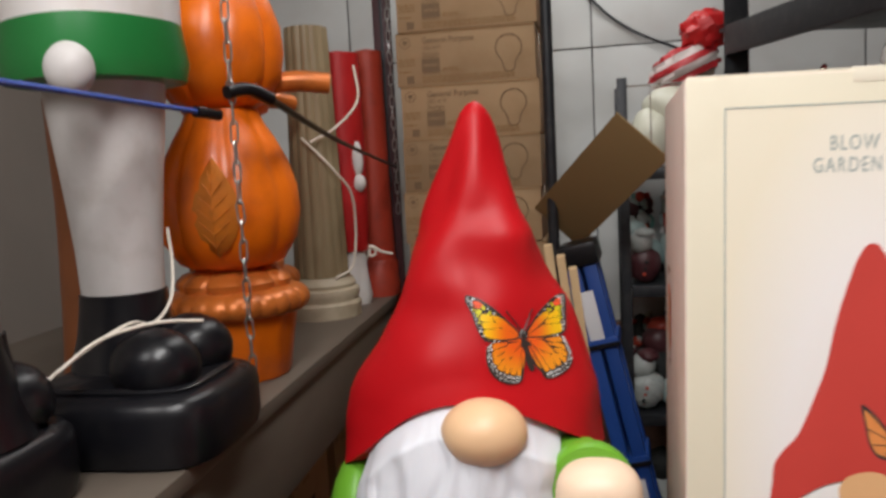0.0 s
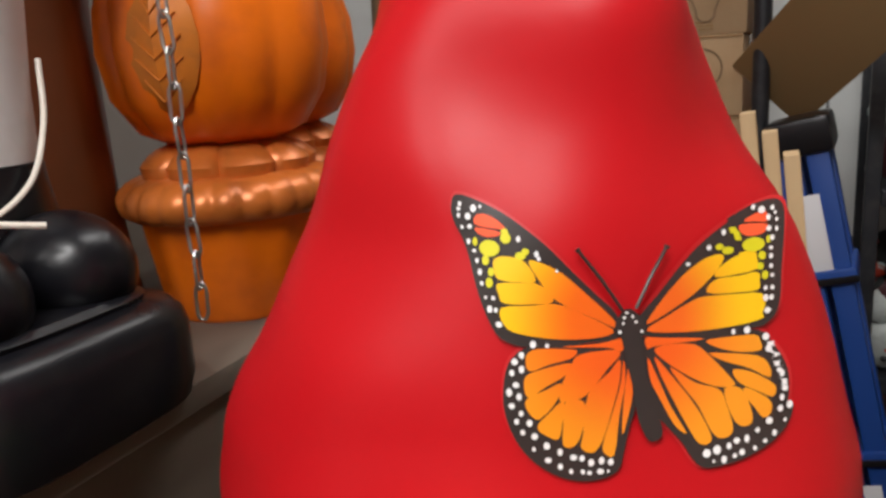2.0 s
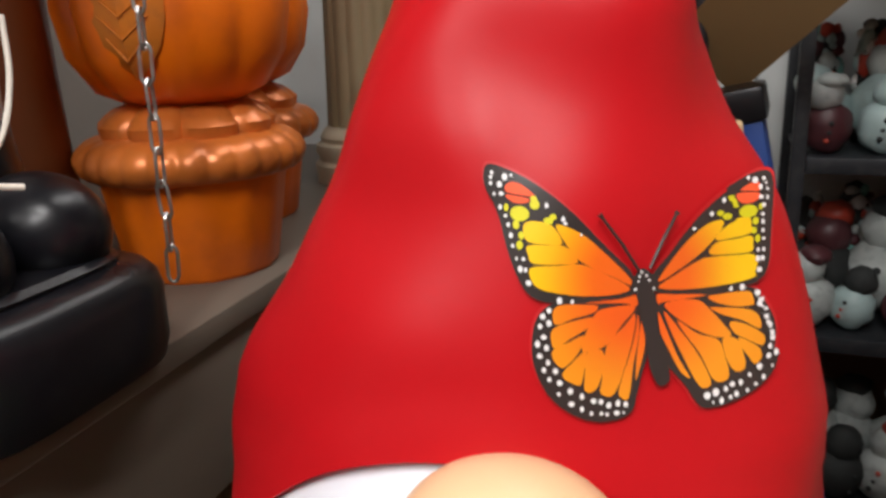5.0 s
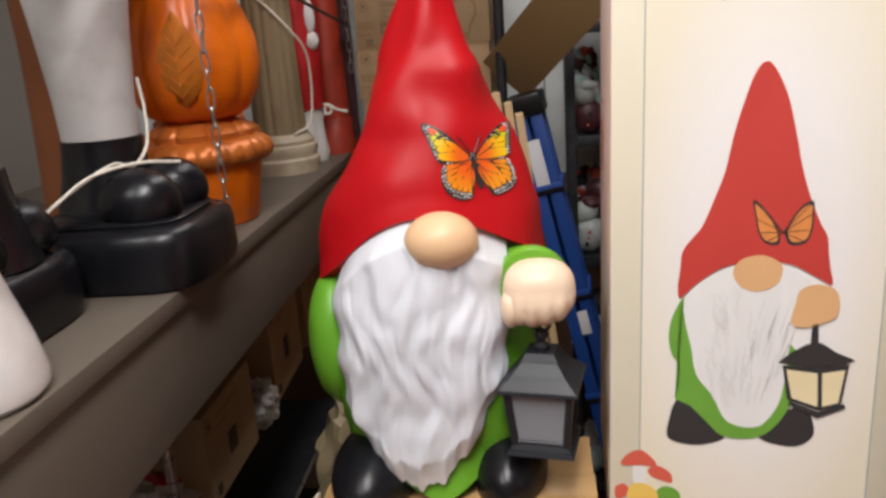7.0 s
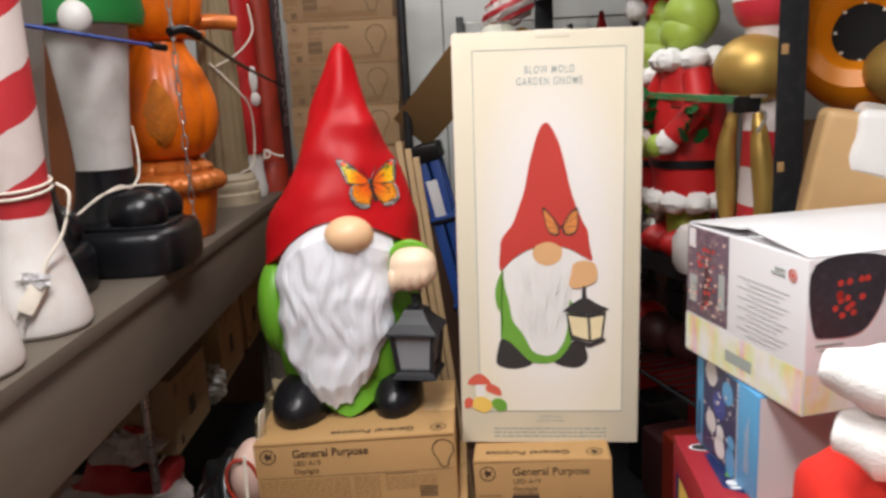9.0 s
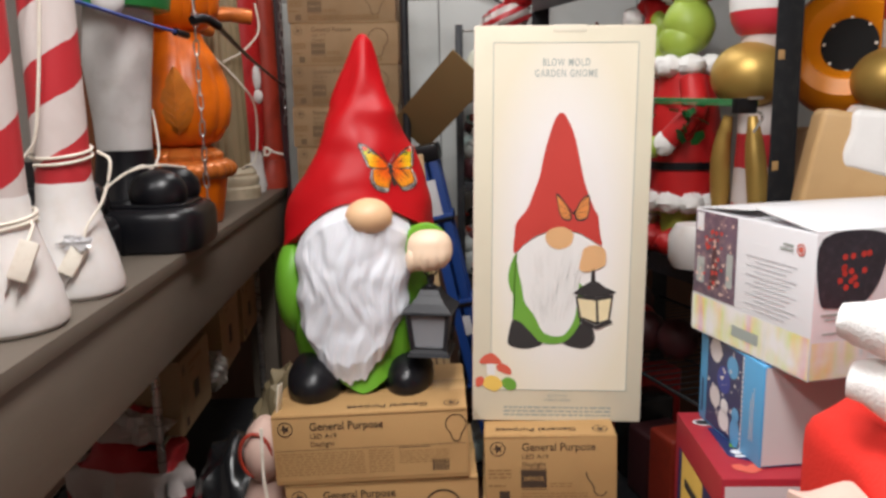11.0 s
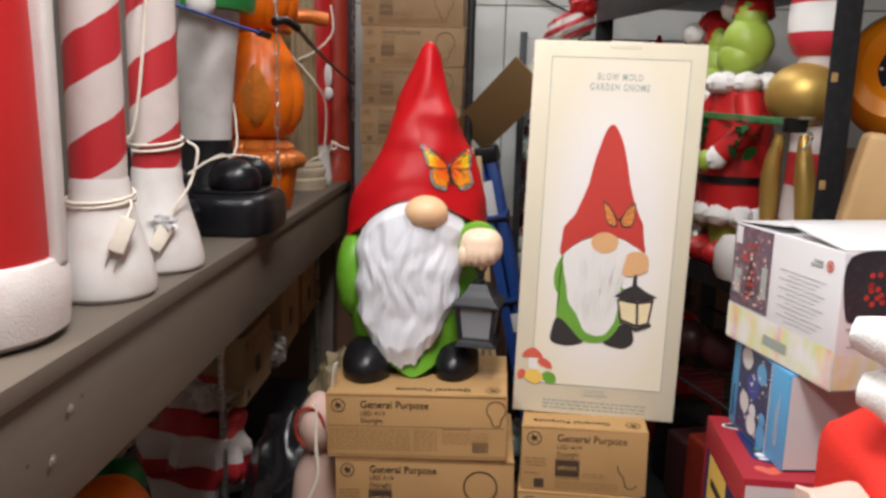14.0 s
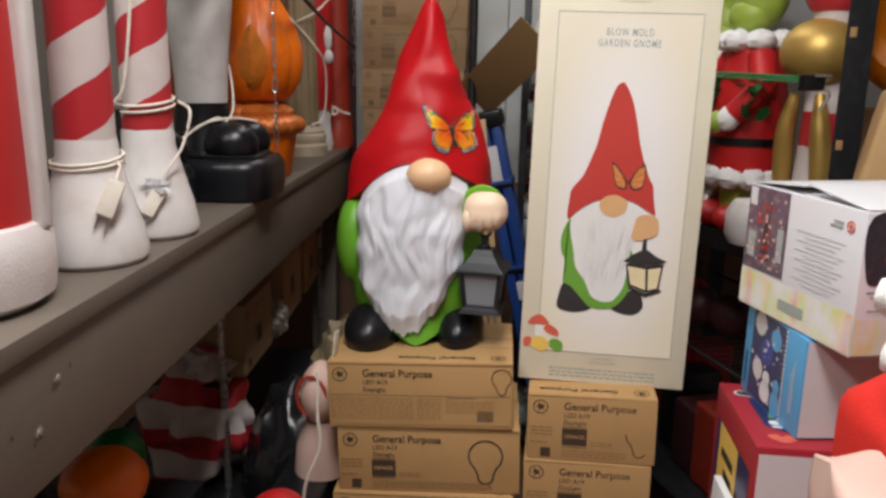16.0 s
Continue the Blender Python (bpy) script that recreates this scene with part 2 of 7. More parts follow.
M_CHAR = mat("charcoal_photo", (0.035, 0.034, 0.045), 0.35, var=0.5, scale=40, bump=0, dirt=(0.09, 0.08, 0.10), dirt_amount=0.5)


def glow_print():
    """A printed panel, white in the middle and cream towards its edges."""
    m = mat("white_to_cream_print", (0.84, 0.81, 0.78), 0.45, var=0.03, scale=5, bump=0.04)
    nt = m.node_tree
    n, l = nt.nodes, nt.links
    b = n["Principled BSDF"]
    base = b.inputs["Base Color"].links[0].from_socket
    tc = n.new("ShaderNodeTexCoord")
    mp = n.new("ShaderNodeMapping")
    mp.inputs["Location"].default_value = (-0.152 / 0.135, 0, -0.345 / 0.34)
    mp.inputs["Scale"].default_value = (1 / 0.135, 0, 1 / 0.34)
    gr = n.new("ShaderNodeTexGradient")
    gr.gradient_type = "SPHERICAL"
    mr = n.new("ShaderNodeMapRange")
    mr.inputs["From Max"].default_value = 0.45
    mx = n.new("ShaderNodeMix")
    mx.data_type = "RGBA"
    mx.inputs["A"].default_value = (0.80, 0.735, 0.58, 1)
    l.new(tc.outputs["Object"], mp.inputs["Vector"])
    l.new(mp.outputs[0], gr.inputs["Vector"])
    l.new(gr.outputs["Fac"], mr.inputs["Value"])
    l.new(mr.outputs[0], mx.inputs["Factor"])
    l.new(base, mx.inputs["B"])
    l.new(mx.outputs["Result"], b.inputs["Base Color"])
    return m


M_GLOWPRINT = glow_print()


def rainbow_print():
    """A soft band of pastel colours that run into one another, with pale haze."""
    m = mat("rainbow_print", (0.8, 0.8, 0.8), 0.35, var=0.05, scale=9, bump=0)
    nt = m.node_tree
    n, l = nt.nodes, nt.links
    b = n["Principled BSDF"]
    tc = n.new("ShaderNodeTexCoord")
    no = n.new("ShaderNodeTexNoise")
    no.inputs["Scale"].default_value, no.inputs["Detail"].default_value = 11, 2
    mp = n.new("ShaderNodeMapping")
    mp.inputs["Scale"].default_value = (1.6, 1.6, 0.25)
    rp = n.new("ShaderNodeValToRGB")
    cols = ((0.30, (0.30, 0.42, 0.75)), (0.38, (0.72, 0.36, 0.52)), (0.45, (0.82, 0.62, 0.22)), (0.51, (0.66, 0.74, 0.30)), (0.57, (0.80, 0.74, 0.62)), (0.63, (0.30, 0.62, 0.66)), (0.70, (0.78, 0.42, 0.30)))
    e = rp.color_ramp.elements
    e[0].position, e[0].color = cols[0][0], (*cols[0][1], 1)
    e[1].position, e[1].color = cols[-1][0], (*cols[-1][1], 1)
    for p, c in cols[1:-1]:
        k = e.new(p)
        k.color = (*c, 1)
    hz = n.new("ShaderNodeTexNoise")
    hz.inputs["Scale"].default_value = 23
    mr = n.new("ShaderNodeMapRange")
    mr.inputs["From Min"].default_value, mr.inputs["From Max"].default_value = 0.35, 0.7
    mx = n.new("ShaderNodeMix")
    mx.data_type = "RGBA"
    mx.inputs["B"].default_value = (0.82, 0.81, 0.80, 1)
    l.new(tc.outputs["Object"], mp.inputs["Vector"])
    l.new(mp.outputs[0], no.inputs["Vector"])
    l.new(no.outputs["Fac"], rp.inputs["Fac"])
    l.new(tc.outputs["Object"], hz.inputs["Vector"])
    l.new(hz.outputs["Fac"], mr.inputs["Value"])
    l.new(mr.outputs[0], mx.inputs["Factor"])
    l.new(rp.outputs["Color"], mx.inputs["A"])
    l.new(mx.outputs["Result"], b.inputs["Base Color"])
    return m


M_RAINBOW = rainbow_print()


# ---- mesh helpers ----
def finish(bm, name, mats, parent=None, label="", smooth=True):
    me = bpy.data.meshes.new(name)
    bmesh.ops.recalc_face_normals(bm, faces=bm.faces)
    bm.to_mesh(me)
    bm.free()
    for m in (mats if isinstance(mats, (list, tuple)) else [mats]):
        me.materials.append(m)
    if smooth:
        for p in me.polygons:
            p.use_smooth = True
        me.set_sharp_from_angle(angle=radians(38))
    ob = new(name, me)
    if parent:
        ob.parent = parent
    if label:
        ob["label"] = label
    return ob


def part(name, bm, material, parent, label="", smooth=True):
    return finish(bm, name, material, parent, label, smooth)


def thing(name, m, label, category, group="", kind=""):
    ob = new(name)
    ob.empty_display_size = 0.05
    ob.matrix_world = m
    return tagged(ob, label, category, group, kind)


def solo(name, bm, mats, label, category, group="", kind="", m=None, smooth=True):
    ob = finish(bm, name, mats, smooth=smooth)
    if m:
        ob.matrix_world = m
    return tagged(ob, label, category, group, kind)


def rbox(x0, x1, y0, y1, z0, z1, bevel=0.003, seg=2, bm=None):
    own = bm is None
    bm = bm or bmesh.new()
    made = bmesh.ops.create_cube(bm, size=1)["verts"]
    for v in made:
        v.co = Vector((x0 + (v.co.x + 0.5) * (x1 - x0), y0 + (v.co.y + 0.5) * (y1 - y0), z0 + (v.co.z + 0.5) * (z1 - z0)))
    if bevel:
        edges = list({e for v in made for e in v.link_edges})
        bmesh.ops.bevel(bm, geom=edges, offset=bevel, segments=seg, affect="EDGES", profile=0.6)
    return bm


def lathe(profile, seg=40, shape=None, bm=None, at=(0, 0, 0), close=True):
    """Turns (radius, z) round the z axis; shape(angle, z, radius) may change the radius."""
    bm = bm or bmesh.new()
    rings = []
    for r, z in profile:
        ring = []
        for i in range(seg):
            a = 2 * math.pi * i / seg
            rr = shape(a, z, r) if shape else r
            ring.append(bm.verts.new((at[0] + rr * math.cos(a), at[1] + rr * math.sin(a), at[2] + z)))
        rings.append(ring)
    for a, b in zip(rings, rings[1:]):
        for i in range(seg):
            bm.faces.new((a[i], a[(i + 1) % seg], b[(i + 1) % seg], b[i]))
    if close:
        for ring in (rings[0], rings[-1]):
            bm.faces.new(ring)
    return bm


def blob(cx, cy, cz, rx, ry, rz, bm=None, rough=0.0, freq=20, u=24, v=16, flat=None):
    bm = bm or bmesh.new()
    made = bmesh.ops.create_uvsphere(bm, u_segments=u, v_segments=v, radius=1)["verts"]
    for w in made:
        k = 1 + rough * noise.noise(Vector((w.co.x, w.co.y, w.co.z)) * freq * 0.1 + Vector((cx, cy, cz)) * 30)
        w.co = Vector((cx + w.co.x * rx * k, cy + w.co.y * ry * k, cz + w.co.z * rz * k))
        if flat is not None:
            w.co.z = max(w.co.z, flat)
    return bm


def spline(pts, steps=8):
    """Catmull-Rom points through pts."""
    p = [Vector(q) for q in pts]
    p = [2 * p[0] - p[1], *p, 2 * p[-1] - p[-2]]
    out = []
    for i in range(1, len(p) - 2):
        for s in range(steps):
            t = s / steps
            a, b, c, d = p[i - 1:i + 3]
            out.append(0.5 * (2 * b + (c - a) * t + (2 * a - 5 * b + 4 * c - d) * t * t + (3 * b - a - 3 * c + d) * t ** 3))
    return [*out, p[-2]]


def tube(pts, r, seg=10, bm=None, loop=False):
    bm = bm or bmesh.new()
    pts = [Vector(q) for q in pts]
    n = len(pts)
    rings, up = [], Vector((0.13, 0.31, 0.94)).normalized()
    for i, q in enumerate(pts):
        d = (pts[(i + 1) % n] - pts[i - 1]) if loop or 0 < i < n - 1 else (pts[1] - pts[0] if i == 0 else pts[-1] - pts[-2])
        d.normalize()
        side = d.cross(up)
        if side.length < 0.05:
            side = d.cross(Vector((1, 0, 0)))
        side.normalize()
        up2 = side.cross(d)
        rr = r(i / (n - 1)) if callable(r) else r
        rings.append([bm.verts.new(q + (side * math.cos(a) + up2 * math.sin(a)) * rr) for a in (2 * math.pi * k / seg for k in range(seg))])
    pairs = list(zip(rings, rings[1:])) + ([(rings[-1], rings[0])] if loop else [])
    for a, b in pairs:
        for i in range(seg):
            bm.faces.new((a[i], a[(i + 1) % seg], b[(i + 1) % seg], b[i]))
    if not loop:
        bm.faces.new(rings[0])
        bm.faces.new(rings[-1])
    return bm


def smooth2(pts, steps=5, closed=True):
    """A rounded outline through points of a flat drawing."""
    n, out = len(pts), []
    for i in range(n):
        a, b, c, d = (Vector(pts[(i + k) % n]) for k in (-1, 0, 1, 2))
        for s in range(steps):
            t = s / steps
            out.append(0.5 * (2 * b + (c - a) * t + (2 * a - 5 * b + 4 * c - d) * t * t + (3 * b - a - 3 * c + d) * t ** 3))
    return [tuple(v) for v in out]


def disc2(x, y, rx, ry=None, n=14):
    ry = ry or rx
    return [(x + rx * math.cos(2 * math.pi * i / n), y + ry * math.sin(2 * math.pi * i / n)) for i in range(n)]


def rect2(x0, y0, x1, y1):
    return [(x0, y0), (x1, y0), (x1, y1), (x0, y1)]


def ring2(x, y, r, w, n=24):
    """Quads of a flat ring."""
    a, b = disc2(x, y, r, n=n), disc2(x, y, r - w, n=n)
    return [[a[i], a[(i + 1) % n], b[(i + 1) % n], b[i]] for i in range(n)]


def line2(pts, w, closed=False):
    """Quads of a flat line of width w."""
    out = []
    k = len(pts)
    for i in range(k if closed else k - 1):
        a, b = Vector(pts[i]), Vector(pts[(i + 1) % k])
        d = (b - a)
        if d.length < 1e-7:
            continue
        s = Vector((-d.y, d.x)).normalized() * w / 2
        e = d.normalized() * w * 0.3
        out.append([tuple(a + s - e), tuple(b + s + e), tuple(b - s + e), tuple(a - s - e)])
    return out


def flat_print(polys, place, lift=0.0006, thick=0.0003):
    """Ink on a plane: place(x, y, out) gives the point; out is the height above the card."""
    bm = bmesh.new()
    for poly in polys:
        vs = [bm.verts.new(place(x, y, lift)) for x, y in poly]
        try:
            bm.faces.new(vs)
        except ValueError:
            pass
    bmesh.ops.triangulate(bm, faces=[f for f in bm.faces if len(f.verts) > 4])
    return bm


def front(x, y, out):
    return Vector((x, -out, y))


def letters(text, size, x, y, material, parent, place="front", bold=0.0, align="CENTER", name="lettering", turn=0.0, lift=0.0008, squash=1.0, spacing=1.0):
    """Words in the built-in font, as a mesh on the front (or top) of a box."""
    cu = bpy.data.curves.new(name, "FONT")
    cu.body, cu.size, cu.align_x, cu.align_y = text, size, align, "CENTER"
    cu.offset, cu.extrude, cu.resolution_u, cu.space_character = bold, 0.0001, 3, spacing
    tmp = bpy.data.objects.new(name, cu)
    me = bpy.data.meshes.new_from_object(tmp)
    bpy.data.objects.remove(tmp)
    me.materials.append(material)
    ob = new(name, me)
    ob.parent = parent
    if place == "front":
        m = pose(x, -lift, y, 90, 0, 0)
    elif place == "top":
        m = pose(x, y, lift, 0, 0, turn)
    else:
        m = place
    ob.matrix_basis = m @ Matrix.Diagonal((squash, 1, 1, 1))
    return ob


# ---- the room ----
FLOOR_Z = -0.047
WALL_Y = 2.32


def wall(name, x0, x1, y0, y1, z0, z1, m, label):
    return solo(name, rbox(x0, x1, y0, y1, z0, z1, 0), m, label, "wall", kind="structure", smooth=False)


solo("floor", rbox(-1.6, 2.0, -3.0, 2.7, FLOOR_Z - 0.1, FLOOR_Z, 0), M_FLOOR, "dusty brown storage room floor", "floor", kind="structure", smooth=False)
solo("ceiling", rbox(-1.6, 2.0, -3.0, 2.7, 2.6, 2.7, 0), M_CEIL, "plain grey storage room ceiling", "ceiling", kind="structure", smooth=False)
wall("wall_west", -1.6, -1.5, -2.9, 2.6, FLOOR_Z, 2.6, M_DARKWALL, "dim brown wall behind the wooden shelf")
wall("wall_east", 1.9, 2.0, -2.9, 2.6, FLOOR_Z, 2.6, M_DARKWALL, "dim brown wall behind the steel racks")
wall("wall_south", -1.5, 1.9, -3.0, -2.9, FLOOR_Z, 2.6, M_CEIL, "plain pale wall of the storage room")

wall_n = thing("wall_north", pose(0, WALL_Y, 0), "white quilted insulation panels with dark seams and wrinkles", "wall", kind="structure")


def panel(x0, x1, z0, z1, seed):
    bm = bmesh.new()
    nx, nz = 26, 30
    grid = []
    for j in range(nz + 1):
        row = []
        for i in range(nx + 1):
            u, v = i / nx, j / nz
            x, z = x0 + (x1 - x0) * u, z0 + (z1 - z0) * v
            edge = min(u, 1 - u, v, 1 - v)
            d = 0.006 * min(1, edge * 9) + 0.005 * noise.noise(Vector((x * 5 + seed, z * 16, seed)))
            row.append(bm.verts.new((x, -d, z)))
        grid.append(row)
    for j in range(nz):
        for i in range(nx):
            bm.faces.new((grid[j][i], grid[j][i + 1], grid[j + 1][i + 1], grid[j + 1][i]))
    return part("panel", bm, M_WALL, wall_n)


SEAMS_X = [-1.5, -0.62, 0.105, 0.83, 1.9]
SEAMS_Z = [FLOOR_Z, 0.92, 1.72, 2.6]
for i in range(len(SEAMS_X) - 1):
    for j in range(1, len(SEAMS_Z) - 1):
        panel(SEAMS_X[i] + 0.0025, SEAMS_X[i + 1] - 0.0025, SEAMS_Z[j] + 0.0025, SEAMS_Z[j + 1] - 0.0025, i * 3.1 + j)
part("backing", rbox(-1.5, 1.9, 0.006, 0.12, FLOOR_Z, 2.6, 0), M_SEAM, wall_n, "dark backing behind the panels", smooth=False)
part("plinth", rbox(-1.5, 1.9, -0.012, 0.004, FLOOR_Z, 0.917, 0.002), M_FLOOR, wall_n, "reddish brown lower wall boarding")

# ---- wooden shelf ----
SHELF_Z = 1.08
SH = pose(-0.318, 0, 0, 0, 0, 3.0)
shelf = thing("wooden_shelf", SH, "long taupe painted wooden shelf with a deep scuffed front board", "shelf")
part("top_board", rbox(-0.72, 0.010, -1.5, 2.02, SHELF_Z - 0.024, SHELF_Z, 0.0025), M_SHELF, shelf)
part("front_board", rbox(-0.03, 0.004, -1.5, 2.02, 0.906, SHELF_Z - 0.0265, 0.003), M_SHELF, shelf, "deep taupe front board with screw heads and scuffs")
part("back_board", rbox(-0.72, -0.69, -1.5, 2.02, 0.906, SHELF_Z - 0.0265, 0.003), M_SHELF, shelf)
for yy in (-1.46, -0.3, 1.0, 1.98):
    part("leg", rbox(-0.69, -0.60, yy - 0.035, yy + 0.035, FLOOR_Z, 1.0, 0.004), M_SHELF, shelf)
for yy in (-1.46, 1.98):
    part("leg", rbox(-0.14, -0.05, yy - 0.035, yy + 0.035, FLOOR_Z, 1.0, 0.004), M_SHELF, shelf)
rnd = random.Random(3)
part("joint", rbox(-0.72, -0.001, -1.49, 2.01, SHELF_Z - 0.0268, SHELF_Z - 0.0238, 0), M_GOUGE, shelf, "dark joint under the top board")
for yy, zz, w in ((0.028, 1.012, 0.009), (0.020, 1.004, 0.006), (-0.014, 0.970, 0.009), (-0.022, 0.962, 0.006), (0.055, 1.016, 0.004), (-0.06, 0.985, 0.004)):
    pale = w > 0.008
    edge = [(w * rnd.uniform(0.5, 1.0) * math.cos(2 * math.pi * i / 11), w * rnd.uniform(0.4, 0.8) * math.sin(2 * math.pi * i / 11)) for i in range(11)]
    chip = flat_print([[(yy + a, zz + b) for a, b in edge]], lambda a, b, out: Vector((0.004 + out, a, b)), 0.0008 if pale else 0.0005)
    part("paint_chip", chip, M_CHIP if pale else M_GOUGE, shelf, "chipped paint round a screw")
    if pale:
        part("screw_head", lathe([(0.0, 0.0), (0.0038, 0.0), (0.0034, 0.0011), (0.0, 0.0012)], 14, close=False), M_CHIP, shelf, "filled screw head").matrix_basis = pose(0.0046, yy, zz, 0, 90, 0)


def on_shelf(along, back, turn=0.0):
    """A place on the shelf: metres along it, and back from its front edge."""
    return SH @ pose(-back, along, SHELF_Z, 0, 0, turn)


# ---- gnome on the light bulb boxes ----
HAT = [(1.472, 0.0), (1.468, 0.008), (1.458, 0.016), (1.440, 0.023), (1.412, 0.0325), (1.385, 0.0415), (1.360, 0.0495), (1.340, 0.0580), (1.322, 0.0650), (1.300, 0.0735), (1.270, 0.0875), (1.235, 0.1015), (1.200, 0.1165), (1.170, 0.1305), (1.150, 0.1350), (1.130, 0.1360), (1.100, 0.136), (1.06, 0.138)]


def hat_centre(z):
    k = (z - 1.08) / 0.39
    return -0.022 + 0.012 * k, 0.798 + 0.006 * k


def hat_radius(a, z):
    """a: angle from the front, positive to the gnome's left hand (+x)."""
    for (z0, r0), (z1, r1) in zip(HAT, HAT[1:]):
        if z >= z1:
            r = r0 + (r1 - r0) * (z0 - z) / (z0 - z1)
            break
    else:
        r = HAT[-1][1]
    low = min(1, max(0, (1.46 - z) / 0.1))
    fold = 0.0045 * math.sin(3 * a + 22 * (z - 1.1)) + 0.003 * math.sin(5 * a - 31 * z + 1)
    fold += 0.0045 * math.exp(-((z - 1.335) / 0.014) ** 2) * math.cos(a - 0.9)
    fold += 0.0022 * math.exp(-((z - 1.30) / 0.020) ** 2 - ((a + 0.22) / 0.22) ** 2)
    fold += 0.0042 * math.exp(-((z - 1.283) / 0.019) ** 2 - ((a + 0.10) / 0.24) ** 2)
    fold += 0.0045 * math.exp(-((z - 1.215) / 0.022) ** 2 - ((a + 0.35) / 0.30) ** 2)
    fold -= 0.0040 * math.exp(-((z - 1.255) / 0.018) ** 2 - ((a + 0.55) / 0.28) ** 2)
    fold -= 0.0035 * math.exp(-((z - 1.300) / 0.022) ** 2 - ((a - 0.55) / 0.35) ** 2)
    west, east = max(0, -math.sin(a)), max(0, math.sin(a))
    fold += west * (0.0065 * math.exp(-((z - 1.190) / 0.026) ** 2) - 0.005 * math.exp(-((z - 1.268) / 0.024) ** 2))
    fold -= east * 0.004 * math.exp(-((z - 1.285) / 0.020) ** 2)
    return r + fold * low


def hat_point(a, z, lift=0.0):
    cx, cy = hat_centre(z)
    r = hat_radius(a, z) + lift
    squash = 0.66 + 0.30 * min(1, max(0, (z - 1.12) / 0.2)) ** 1.2
    turn = 0.028 * max(0, -math.sin(a)) ** 1.5 * min(1, max(0, (1.27 - z) / 0.13))
    return Vector((cx + r * math.sin(a), cy - r * squash * math.cos(a) - turn, z))


def hat_brim(a):
    """Height of the brim's edge round the hat: high over the nose, low at the sides."""
    f = 0.5 + 0.5 * math.cos(a)
    side = 1.083 if a < 0 else 1.103
    return side + (1.1755 - side) * f ** 4.6


